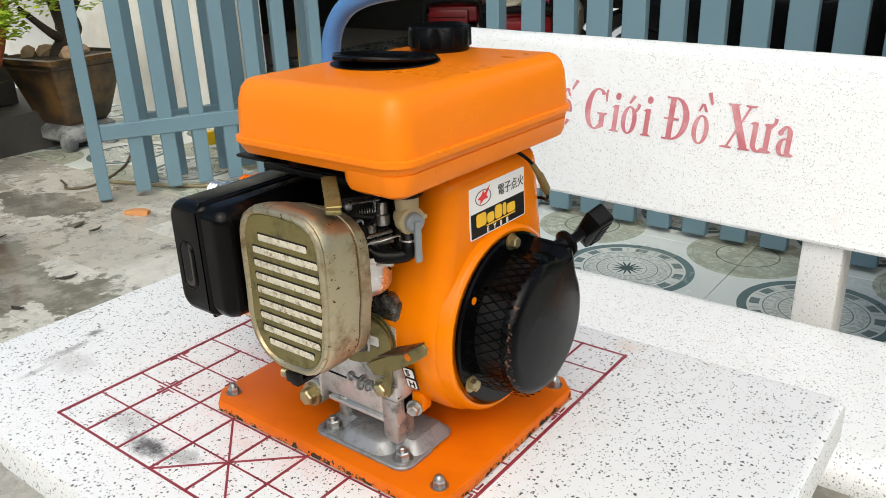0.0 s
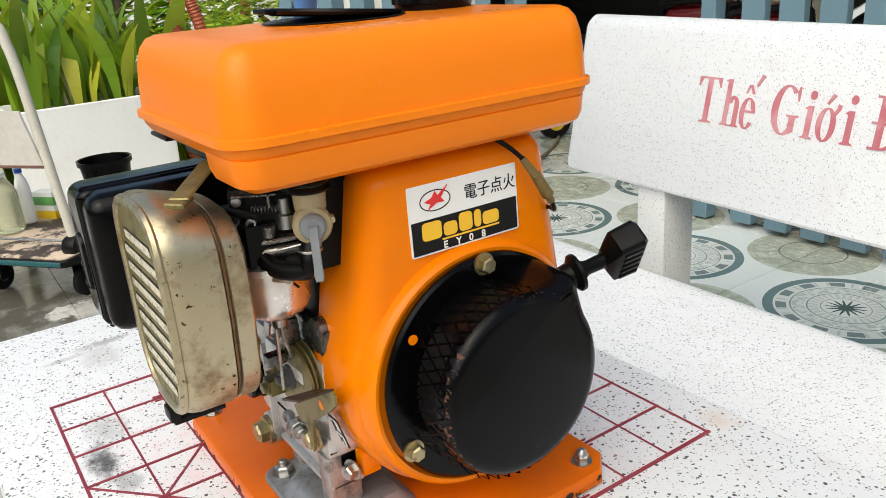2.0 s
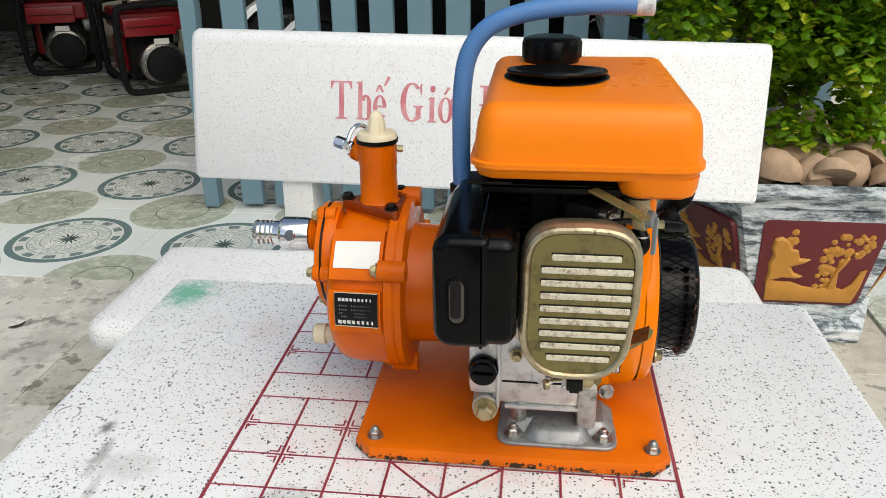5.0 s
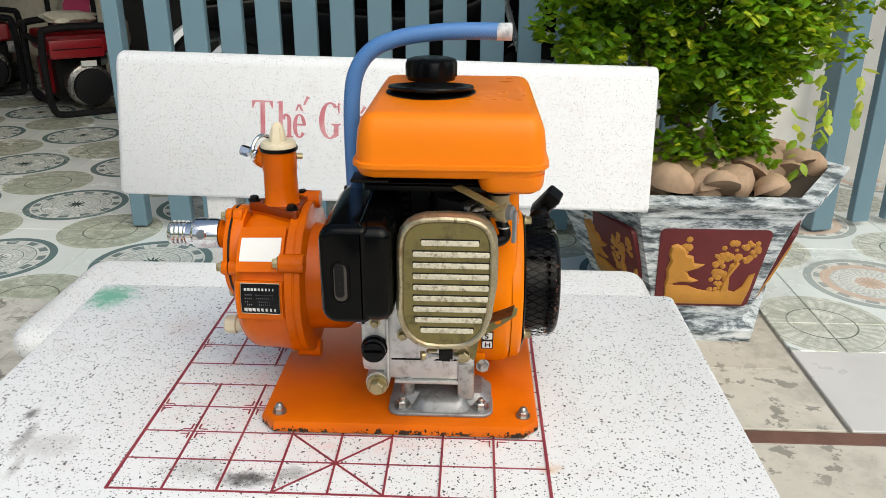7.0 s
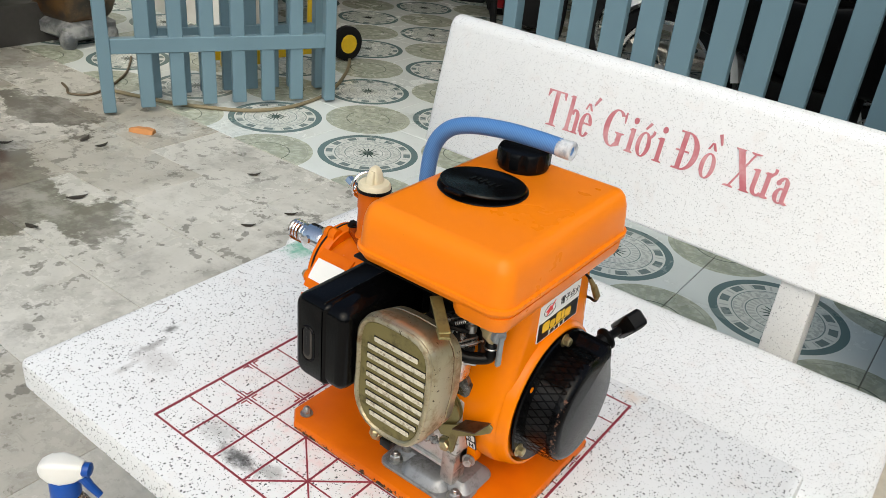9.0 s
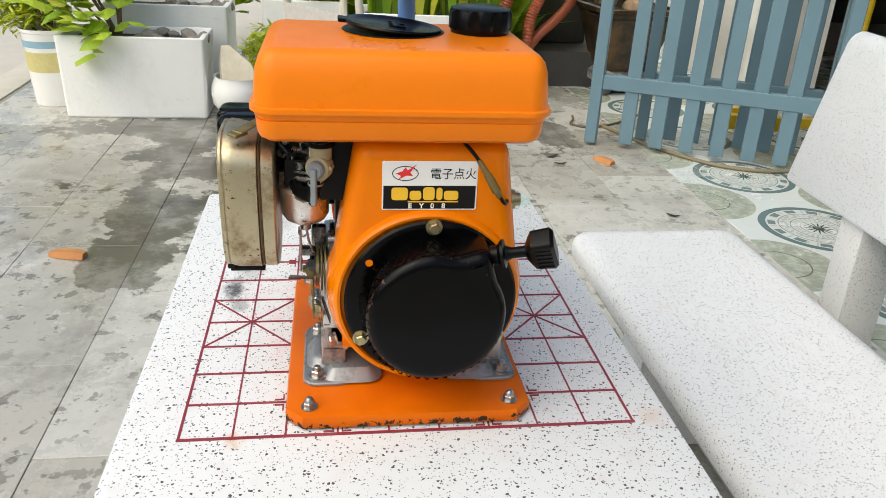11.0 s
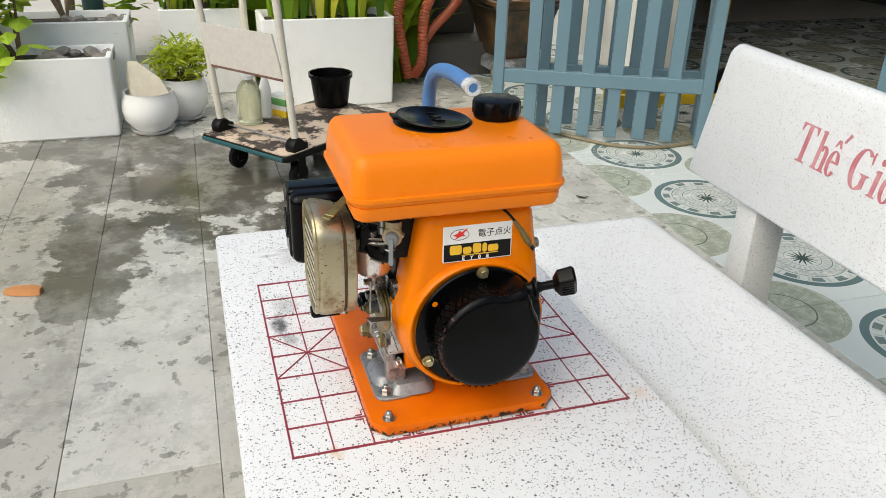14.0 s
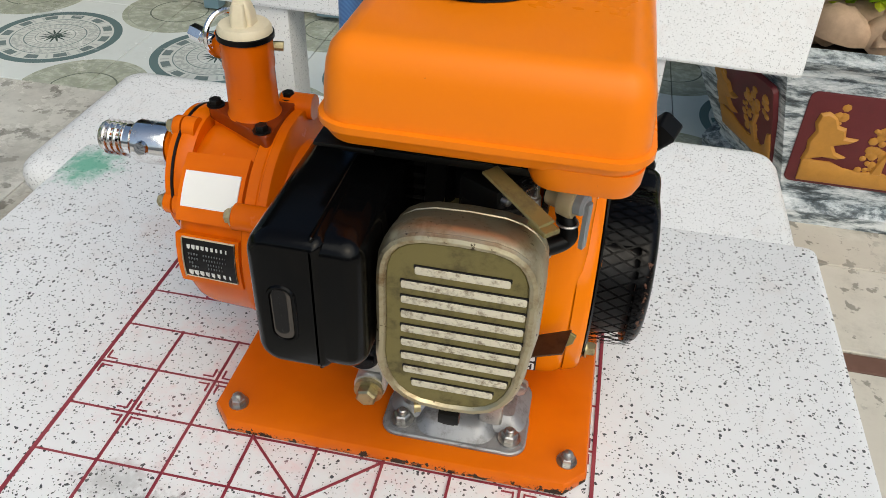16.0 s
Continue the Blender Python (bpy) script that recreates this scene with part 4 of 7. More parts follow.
oil = part("oil_cap", join(lathe((0.032, -0.080, 0.616), (0, -1, 0), [(0, 0.014), (0.008, 0.014), (0.010, 0.0125), (0.016, 0.0125), (0.018, 0.011)], 24),
                           box((0.0225, -0.101, 0.6135), (0.0415, -0.097, 0.6185), 0.001, 1, None)), M_PLASTIC, case, "black plastic oil filler cap")
part("drain_bolt", hex_bolt((0.034, -0.086, 0.5725), (0, -1, 0), 0.0085, 0.008, 0.004), M_GOLD, case, "steel oil drain bolt")
part("case_bolt", hex_bolt((0.033, -0.084, 0.6455), (0, -1, 0), 0.0042, 0.006, 0.002), M_GOLD, case)
part("case_bolt", hex_bolt((0.062, -0.084, 0.6315), (0, -1, 0), 0.0046, 0.006, 0.002), M_GOLD, case)
part("screw_boss", lathe((0.089, -0.080, 0.6120), (0, -1, 0), [(0, 0.0135), (0.003, 0.0125)], 24), M_ALU, case)
part("adjuster_screw", join(rod((0.0905, -0.0905, 0.6120), (0.1225, -0.0925, 0.6100), 0.0021, 12), lathe((0.0885, -0.0904, 0.6121), (1, 0, 0), [(0, 0.0036), (0.0005, 0.0044), (0.003, 0.0044)], 18), hex_bolt((0.1040, -0.0913, 0.6112), (1, -0.06, -0.06), 0.0054, 0.0035, 0.0012), hex_bolt((0.1120, -0.0918, 0.6107), (1, -0.06, -0.06), 0.0040, 0.003, 0.001)), M_STEEL, case, "steel stop screw with two lock nuts")
part("case_bolt", hex_bolt((0.125, -0.086, 0.6105), (0, -1, 0), 0.0068, 0.006, 0.002), M_GOLD, case, "yellow zinc hexagon bolt")
part("shroud_bolt", hex_bolt((0.146, -0.072, 0.590), (0.3, -1, 0), 0.0055, 0.006, 0.001), M_STEEL, case)

# cylinder with fins under the tank, all near-black
cyl = part("cylinder", box((0.040, -0.055, 0.66), (0.135, 0.07, 0.79), 0.004), M_DARK, pump_set, "near-black finned cylinder")
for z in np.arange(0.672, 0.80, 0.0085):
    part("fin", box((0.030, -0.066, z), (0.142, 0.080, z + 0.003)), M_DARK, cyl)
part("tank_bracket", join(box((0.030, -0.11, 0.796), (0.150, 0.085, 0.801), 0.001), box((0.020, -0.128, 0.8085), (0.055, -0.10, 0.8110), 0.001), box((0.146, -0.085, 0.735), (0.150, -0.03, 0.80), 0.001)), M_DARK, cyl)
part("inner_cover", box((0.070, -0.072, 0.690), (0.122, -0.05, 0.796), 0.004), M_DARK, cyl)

# blower housing
R = 0.090


def housing(r, top, half0, half1):
    pts = []
    a0, a1 = radians(23), radians(157)
    for k in range(41):
        a = a1 + (2 * math.pi - (a1 - a0)) * k / 40
        pts.append((CYC + r * math.cos(a), CZ + r * math.sin(a)))
    cr = 0.016
    for cx, a in ((0.009 + half1 - cr, 0), (0.009 - half0 + cr, 90)):
        for k in range(7):
            t = radians(a + 90 * k / 6)
            pts.append((cx + cr * math.cos(t), top - cr + cr * math.sin(t)))
    return pts


out = housing(R, 0.797, 0.066, 0.070)
shroud = part("blower_housing", plate_x(out, [(0.123, 0.0), (0.160, 0.0), (0.168, 0.0012), (0.174, 0.004), (0.178, 0.009), (0.1795, 0.015)]), M_ORANGE, pump_set, "orange pressed steel blower housing")
part("housing_rim", lathe((0.1755, CYC, CZ), (1, 0, 0), [(0, 0.0862), (0.004, 0.0850), (0.0075, 0.0840), (0.0100, 0.0828), (0.0115, 0.0808), (0.0110, 0.0785), (0.0, 0.0765)], 64, False), M_ORANGE, shroud)
part("bolt_tab", box((0.138, -0.066, 0.582), (0.149, -0.052, 0.600), 0.002), M_ORANGE, shroud)

# recoil starter
RC = (0.1855, 0.0125, 0.653)
rec = part("recoil_flange", lathe(RC, (1, 0, 0), [(0, 0.0765), (0.003, 0.0775), (0.0045, 0.0755), (0.0048, 0.066), (0.0044, 0.01)], 64), M_BLACK, pump_set, "black recoil starter with mesh sides")
part("mesh_backing", lathe((0.187, 0.012, 0.653), (1, 0, 0), [(0, 0.056), (0.030, 0.052)], 40, False), M_INK, rec)
bm = bmesh.new()
NM, ROWS_M = 46, 4
for row in range(ROWS_M):
    for k in range(NM):
        for s in (-1, 1):
            a0 = 2 * math.pi * (k + (0.5 if row % 2 else 0)) / NM
            a1 = a0 + s * math.pi / NM
            h0, h1 = 0.0020 + row * 0.0084, 0.0020 + (row + 1) * 0.0084
            q = []
            for a, h in ((a0, h0), (a1, h1)):
                for da in (-0.013, 0.013):
                    rr = 0.0640 - 0.0026 * h / 0.036
                    q.append(Vector((0.187 + h, 0.012 + rr * math.cos(a + da), 0.653 + rr * math.sin(a + da))))
            v = [bm.verts.new(p) for p in (q[0], q[1], q[3], q[2])]
            bm.faces.new(v)
bmesh.ops.solidify(bm, geom=list(bm.faces), thickness=0.0011)
part("mesh_guard", bm, M_PLASTIC, rec, "black expanded metal guard", 0)
part("guard_ring", lathe((0.187, 0.012, 0.653), (1, 0, 0), [(0, 0.0635), (0.0, 0.067), (0.003, 0.0655), (0.0032, 0.0635)], 64, False), M_BLACK, rec)
RY, RZ, RR = 0.0135, 0.6540, 0.0608
lid_line = [(RY + RR * math.cos(a), RZ + RR * math.sin(a)) for a in np.linspace(radians(96), radians(392), 60)]
lid_line += [(RY + RR * a, RZ + RR * b) for a, b in ((0.815, 0.62), (0.775, 0.76), (0.735, 0.90), (0.69, 1.00), (0.62, 1.03), (0.50, 1.005), (0.36, 0.965), (0.22, 0.955), (0.10, 0.975), (0.0, 0.992))]
part("recoil_cover", plate_x(lid_line, [(0.2160, 0.0012), (0.2170, 0.0), (0.2210, 0.0002), (0.2240, 0.0012), (0.2264, 0.0032), (0.2280, 0.0062), (0.2288, 0.0100)]), M_COVER, rec, "round black recoil cover with scratched rim")
hood = [lid_line[k] for k in range(7, -1, -1)] + [lid_line[k] for k in range(len(lid_line) - 1, 51, -1)] + [(RY + 0.020, RZ - 0.006), (RY - 0.010, RZ + 0.030)]
part("rope_guide", plate_x(list(reversed(hood)), [(0.189, -0.0012), (0.2172, -0.0002)]), M_COVER, rec)
for y, z in ((0.012, 0.7255), (-0.050, 0.618), (0.074, 0.618)):
    part("cover_bolt", hex_bolt((0.1900, y, z), (1, 0, 0), 0.0054, 0.006, 0.0015), M_GOLD, rec)
for y, z in ((-0.043, 0.692), (0.056, 0.694)):
    part("vent_hole", lathe((0.1898, y, z), (1, 0, 0), [(0, 0.0033), (0.0006, 0.0033)], 16), M_ORANGE, rec)
hd = Vector((0.30, 1.0, 0.26)).normalized()
h0 = Vector((0.209, 0.060, 0.7070))
grip = part("starter_handle", join(lathe(h0, hd, [(0, 0.008), (0.006, 0.0085), (0.009, 0.0125), (0.0115, 0.0125), (0.0125, 0.007), (0.018, 0.0048), (0.036, 0.0052)], 24),), M_RUBBER, rec, "black rubber starter grip")
gm = axes(h0 + hd * 0.042, hd, (0.75, -0.1, 1))
part("grip_block", moved(loft([[(x, a, b) for a, b in rounded(-w, w, -t, t, min(w, t) * 0.4, 4)] for x, w, t in ((-0.012, 0.006, 0.006), (-0.009, 0.013, 0.008), (-0.006, 0.0195, 0.0095), (0.010, 0.0215, 0.0100), (0.013, 0.019, 0.008))]), gm), M_RUBBER, grip)
for i in range(5):
    for sgn in (-1, 1):
        part("grip_ridge", moved(box((-0.004, -0.0155 + i * 0.0068, 0.0085 * sgn - 0.0013), (0.010, -0.0125 + i * 0.0068, 0.0085 * sgn + 0.0023 * (1 if sgn > 0 else 0.6)), 0.0006, 1), gm), M_RUBBER, grip)

# maker's label: shapes and bars, with the words for electronic ignition
lab = axes((0.1800, -0.0325, 0.7375), (0, 1, 0), (-0.03, 0, 1))
plate_l = part("label", tag_box(lab, 0.0815, 0.0435, 0.0008, 0.0015), M_WHITE, shroud, "white and black maker's label")
part("label_field", tag_box(lab @ Matrix.Translation((0.0012, 0.0012, 0.0006)), 0.079, 0.0205, 0.0006), M_INK, plate_l)
blot = [(0.014, 0.0275), (0.016, 0.0305), (0.0115, 0.0325), (0.017, 0.0345), (0.0195, 0.038), (0.0215, 0.0352), (0.0290, 0.0405), (0.0235, 0.0335), (0.0260, 0.0305), (0.0205, 0.0308)]
part("emblem", moved(slab_z(blot, [(0.0004, 0), (0.0013, 0)]), lab), M_LOGO, plate_l)
ringpts = [(0.0195 + 0.0108 * math.cos(t), 0.0325 + 0.0062 * math.sin(t), 0) for t in np.linspace(0, 2 * math.pi, 33)[:-1]]
part("emblem_ring", tube([lab @ (Vector(p) + Vector((0, 0, 0.0009))) for p in ringpts + ringpts[:1]], 0.00035, 6, 1), M_INK, plate_l)
part("writing", lettering("電子点火", lab @ Matrix.Translation((0.0405, 0.0285, 0.0009)), 0.0105, 0.0002, 0.95), M_INK, plate_l, "", 0)
for x, w, h in ((0.0080, 0.0140, 0.0112), (0.0235, 0.0100, 0.0084), (0.0350, 0.0100, 0.0116), (0.0465, 0.0052, 0.0112), (0.0530, 0.0125, 0.0084)):
    part("brand_bar", tag_box(lab @ Matrix.Translation((x, 0.0090, 0.0011)), w, h, 0.0004, 0.0026), M_YELLOW, plate_l)
part("brand_bar", tag_box(lab @ Matrix.Translation((0.022, 0.0070, 0.0011)), 0.0435, 0.0011, 0.0004), M_YELLOW, plate_l)
for k, ch_ in enumerate("EY08"):
    part("writing", lettering(ch_, lab @ Matrix.Translation((0.0225 + k * 0.0096, 0.0017, 0.0012)), 0.0062, 0.0002, 1.0, 0.00018), M_WHITE, plate_l, "", 0)
# S and H setting marks on the housing's flank
mk = Vector((0.150, -0.0800, 0.6270))
n_out = Vector((0, mk.y - CYC, mk.z - CZ)).normalized()
mm = axes(mk + n_out * 0.0004, (1, 0, 0), Vector((0, 0, 1)) - n_out * n_out.z)
for k, ch_ in ((0, "H"), (1, "S")):
    q = mm @ Matrix.Translation((-0.006, -0.014 + k * 0.0125, 0))
    tag = part("setting_mark", tag_box(q, 0.0125, 0.0118, 0.0008, 0.001), M_INK, shroud)
    part("mark_field", tag_box(q @ Matrix.Translation((0.0012, 0.0012, 0.0005)), 0.0101, 0.0094, 0.0006, 0.0015), M_WHITE, tag)
    part("writing", lettering(ch_, q @ Matrix.Translation((0.0032, 0.0026, 0.0012)), 0.0095, 0.0002, 1.0, 0.0002), M_INK, tag, "", 0)

# fuel tank
out_t = rounded(0.0215, 0.2010, -0.1385, 0.1065, 0.0225, 8)
lv = [(0.8125, 0.020), (0.813, 0.013), (0.8155, 0.0065), (0.820, 0.0035), (0.8235, 0.0028), (0.8243, 0.0), (0.8283, 0.0), (0.8290, 0.0030), (0.845, 0.0040), (0.857, 0.0056), (0.8655, 0.0085), (0.8703, 0.0128), (0.8722, 0.0180), (0.8726, 0.0212)]
tank = part("fuel_tank", slab_z(out_t, lv), M_TANK, pump_set, "orange plastic fuel tank with a moulded seam")
part("heat_shield", box((0.024, -0.118, 0.8050), (0.134, 0.085, 0.8068), 0.0006, 1), M_BLACK, tank, "thin black heat shield under the tank")
part("tank_sump", slab_z(rounded(0.136, 0.1975, -0.1340, 0.1005, 0.017, 6), [(0.7985, 0.014), (0.7995, 0.009), (0.803, 0.003), (0.808, 0.0008), (0.818, 0.0)]), M_TANK, tank)
# Raised black disc: the shade of the recess is put into its colour.
part("filler_recess", lathe((0.088, -0.019, 0.8722), (0, 0, 1), [(0, 0.042), (0.0010, 0.0455), (0.0016, 0.0445), (0.0012, 0.0425), (0.0008, 0.0)], 48, False), M_INK, tank, "black disc standing for the shade in the filler well")
lid_m = Matrix.Translation((0.088, -0.019, 0.8765)) @ Matrix.Rotation(radians(-5), 4, "X")
lid = part("filler_lid", moved(join(lathe((0, 0, -0.002), (0, 0, 1), [(0, 0.039), (0.0012, 0.0425), (0.0030, 0.0435), (0.0046, 0.0425), (0.0044, 0.036), (0.0034, 0.0345), (0.0034, 0.0)], 48, False), box((-0.012, -0.049, -0.001), (0.008, -0.040, 0.0022), 0.001)), lid_m), M_PLASTIC, tank, "flat black filler lid with raised marks")
for k in range(6):
    part("raised_mark", moved(box((-0.015 + k * 0.0055, -0.004 + (k % 2) * 0.003, 0.0010), (-0.012 + k * 0.0055, 0.006 + (k % 3) * 0.002, 0.0026), 0.0004, 1), lid_m), M_PLASTIC, lid)
capc = (0.084, 0.0600, 0.8722)
lobes = []
for h, r0 in ((0, 0.0262), (0.004, 0.0268), (0.0045, 0.0285), (0.018, 0.0285), (0.0215, 0.0268), (0.0230, 0.022), (0.0232, 0.0)):
    ring = []
    for i in range(72):
        a = 2 * math.pi * i / 72
        dip = 0.0 if r0 < 0.0284 else (0.0016 if math.cos(a * 9) < -0.1 else 0.0)
        ring.append((capc[0] + (r0 - dip) * math.cos(a), capc[1] + (r0 - dip) * math.sin(a), capc[2] + h))
    lobes.append(ring)
part("fuel_cap", loft(lobes), M_PLASTIC, tank, "ribbed black screw cap")

# blue breather hose
hose_pts = [(0.004, 0.002, 0.745), (0.003, 0.002, 0.80), (0.004, 0.001, 0.855), (0.010, 0.0, 0.888), (0.026, 0.0, 0.910), (0.052, 0.0, 0.922), (0.090, 0.0, 0.9285), (0.130, 0.0, 0.9305), (0.166, 0.0, 0.9300)]
hose = part("blue_hose", tube(hose_pts, 0.0085, 18, 8), M_HOSE, pump_set, "blue braided rubber hose")
part("hose_end", lathe((0.1655, 0.0, 0.9300), (1, 0, 0), [(-0.0125, 0.00855), (-0.0120, 0.0087), (0.0022, 0.0088), (0.0027, 0.0080), (0.0025, 0.0052), (-0.004, 0.0048), (-0.0042, 0)], 28), M_FRAYED, hose, "pale frayed cut end of the hose")
part("hose_socket", lathe((0.004, 0.002, 0.735), (0, 0, 1), [(0, 0.012), (0.030, 0.012), (0.031, 0.0095)], 20), M_DARK, hose)

# muffler
muf = part("muffler", plate_y(rounded(-0.0010, 0.0625, 0.6935, 0.7845, 0.0115, 6), [(-0.1825, 0.0095), (-0.1815, 0.0055), (-0.1782, 0.0018), (-0.1730, 0.0), (-0.07, 0.0), (-0.03, 0.004)]), M_BLACK, pump_set, "glossy black painted muffler box")
part("muffler_shell", plate_y(rounded_ends(-0.0022, 0.0425, 0.6920, 0.7860, 0.0150, 0.0060, 8), [(-0.1843, 0.0075), (-0.1838, 0.0052), (-0.1826, 0.0032), (-0.1806, 0.0016), (-0.1780, 0.0005), (-0.1750, 0.0), (-0.07, 0.0)]), M_BLACK, muf)
part("seam", plate_y(rounded(0.0338, 0.0368, 0.6912, 0.7868, 0.0014, 3), [(-0.1812, 0.0010), (-0.1800, 0.0), (-0.07, 0.0)]), M_BLACK, muf)
sl = rounded(0.0105, 0.0240, 0.7150, 0.7525, 0.0066, 6)
part("outlet_lip", plate_y(inset(sl, -0.0012), [(-0.1840, -0.0008), (-0.1856, 0.0), (-0.1856, 0.0012), (-0.1846, 0.0016)]), M_BLACK, muf)
part("outlet", plate_y(inset(sl, 0.0010), [(-0.1840, 0.0), (-0.1850, 0.0)]), M_SOOT, muf, "pale sooty exhaust slot")
part("outlet_core", plate_y([(x - 0.0008, z + 0.002) for x, z in inset(sl, 0.0026)], [(-0.1840, 0.0), (-0.1853, 0.0)]), M_INK, muf)

# air cleaner
def cleaner(d=0.0):
    pts = []
    x0, x1, cx = 0.0645 + d, 0.1555 - d, 0.1100
    for k in range(13):
        t = math.pi * k / 12
        s = math.sin(t)
        pts.append((cx + (x1 - cx) * math.copysign(abs(math.cos(t)) ** 0.62, math.cos(t)), 0.755 + (0.0385 - d) * s ** 0.75))
    pts.append((x0, 0.725))
    for k in range(13):
        t = math.pi + math.pi * k / 12
        pts.append((cx - 0.002 + (x1 - cx - 0.001) * math.copysign(abs(math.cos(t)) ** 0.70, math.cos(t)), 0.702 + (0.0425 - d) * math.sin(t) * 1.0))
    pts.append((x1, 0.725))
    return pts


oc = cleaner()


def fall(bm):
    for v in bm.verts:
        back_ = max(0.0, (v.co.y + 0.1640) / 0.041)
        v.co.z -= 0.0115 * back_ * max(0.0, (v.co.z - 0.700) / 0.093)
    return bm


air = part("air_cleaner", fall(plate_y(oc, [(-0.1230, 0.0015), (-0.1245, 0.0), (-0.1343, 0.0), (-0.1353, 0.0018), (-0.1373, 0.0018), (-0.1383, -0.0006), (-0.1578, -0.0006), (-0.1633, 0.0004), (-0.1668, 0.0022), (-0.1683, 0.0050)])), M_NICKEL, pump_set, "brassy metal air cleaner with dusty louvres")
part("seam_groove", fall(tube([(x, -0.1363, z) for x, z in inset(oc, 0.0012) + inset(oc, 0.0012)[:1]], 0.0011, 6, 1)), M_RUSTY, air)
face = part("cover_plate", plate_y(inset(oc, 0.0065), [(-0.1658, 0.0), (-0.1678, 0.0), (-0.1690, 0.0010)]), M_OLIVE, air, "olive louvred cover plate")
part("cover_rim", join(tube([(x, -0.1678, z) for x, z in inset(oc, 0.0042) + inset(oc, 0.0042)[:1]], 0.0030, 8, 1)), M_NICKEL, air)
for k in range(9):
    z = 0.7672 - k * 0.01075
    a, b = ((0.0875, 0.1385) if k == 0 else (0.0865, 0.1350) if k == 8 else (0.0815, 0.1425) if k == 7 else (0.0800, 0.1480))
    lo_ = plate_y(rounded(a, b, z - 0.0028, z + 0.0024, 0.0012, 3), [(-0.1683, 0.0), (-0.1694, 0.0), (-0.1697, 0.0008)])
    part("louvre_gap", plate_y(rounded(a - 0.0006, b + 0.0006, z + 0.0006, z + 0.0036, 0.0008, 3), [(-0.1678, 0.0), (-0.1694, 0.0)]), M_INK, face)
    part("louvre", lo_, M_SLOT, face)
part("clip", join(box((0.1035, -0.1723, 0.6525), (0.1165, -0.1658, 0.6610), 0.0012), box((0.106, -0.17, 0.6490), (0.114, -0.1378, 0.6530), 0.001)), M_DARK, air)
part("wing_screw", join(rod((0.092, -0.1578, 0.6535), (0.100, -0.1528, 0.651), 0.002, 10), lathe((0.090, -0.1588, 0.6495), (-1, -0.3, 0), [(0, 0.004), (0.004, 0.0045)], 14)), M_GOLD, air)

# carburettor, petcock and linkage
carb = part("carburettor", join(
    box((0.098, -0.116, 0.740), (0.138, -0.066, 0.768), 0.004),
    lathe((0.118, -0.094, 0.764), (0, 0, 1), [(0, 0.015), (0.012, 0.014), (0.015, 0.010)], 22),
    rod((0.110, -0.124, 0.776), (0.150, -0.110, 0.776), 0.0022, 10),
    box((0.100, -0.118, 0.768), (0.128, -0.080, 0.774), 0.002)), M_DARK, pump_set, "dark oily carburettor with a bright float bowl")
cb = axes((0.1364, -0.1080, 0.7392), (0.5, 0.866, 0), (0, 0, 1))


def on_carb(name, bm, material, label=""):
    return part(name, moved(bm, cb), material, carb, label)


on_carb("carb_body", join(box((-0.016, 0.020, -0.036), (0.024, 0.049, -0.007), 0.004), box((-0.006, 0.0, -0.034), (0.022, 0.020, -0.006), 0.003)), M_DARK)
on_carb("carb_flange", box((-0.009, 0.0155, -0.030), (0.024, 0.0182, 0.0010), 0.0007, 1, Matrix.Rotation(0.10, 4, "Z")), M_OILY)
on_carb("choke_shaft", lathe((-0.0085, 0.0095, -0.002), (1, 0.10, 0), [(0, 0.0022), (0.0006, 0.0040), (0.006, 0.0040), (0.0064, 0.0034), (0.031, 0.0034)], 18), M_OILY)
on_carb("end_lug", loft([[(x, y, z) for x, y in ((-0.0145 + 0.06 * h, -0.0025), (-0.0105 + 0.06 * h, -0.0015), (-0.0078, 0.0150), (-0.0140, 0.0140))] for z, h in ((-0.016, 0.0), (0.001, 0.0))]), M_STEEL, "bright cast lug")
on_carb("wire_clip", tube([(0.010, 0.0125, 0.001), (0.018, 0.0140, 0.002), (0.0265, 0.0150, 0.001), (0.0285, 0.0120, -0.001)], 0.0009, 8, 4), M_STEEL)
on_carb("pipe_stub", join(lathe((-0.003, 0.0295, -0.010), (0, 0, 1), [(0, 0.0030), (0.010, 0.0030), (0.0102, 0.0019), (0.006, 0.0018)], 16)), M_STEEL)
on_carb("carb_screw", lathe((-0.0145, 0.0310, -0.008), (0, 0, 1), [(0, 0.0048), (0.004, 0.0048), (0.0046, 0.0036), (0.0040, 0.0012)], 16), M_OILY)
on_carb("carb_screw", lathe((-0.0100, 0.0420, -0.008), (0, 0, 1), [(0, 0.0030), (0.005, 0.0030), (0.0055, 0.002)], 12), M_STEEL)
on_carb("jet_tower", lathe((0.0055, 0.0200, -0.004), (0, 1, 0), [(0, 0.0050), (0.006, 0.0050), (0.0066, 0.0044), (0.0066, 0.0028), (0.004, 0.0026)], 20), M_OILY)
on_carb("throttle_tower", lathe((0.0165, 0.0240, -0.006), (0, 1, 0), [(0, 0.0060), (0.008, 0.0058), (0.009, 0.0046), (0.018, 0.0044), (0.019, 0.0030)], 20), M_STEEL)
on_carb("top_plate", join(box((-0.012, 0.0450, -0.020), (0.014, 0.0466, 0.001), 0.0006, 1), box((0.008, 0.0380, -0.004), (0.0100, 0.0460, 0.002), 0.0006, 1)), M_OILY)
on_carb("stop_lever", join(tube([(0.004, -0.001, 0.001), (0.0075, -0.0040, 0.003), (0.0100, -0.0075, 0.003)], 0.0014, 8, 4), tube([(0.014, -0.002, 0.0), (0.016, -0.0080, 0.001), (0.0190, -0.0120, 0.0)], 0.0008, 8, 4)), M_RUBBER)
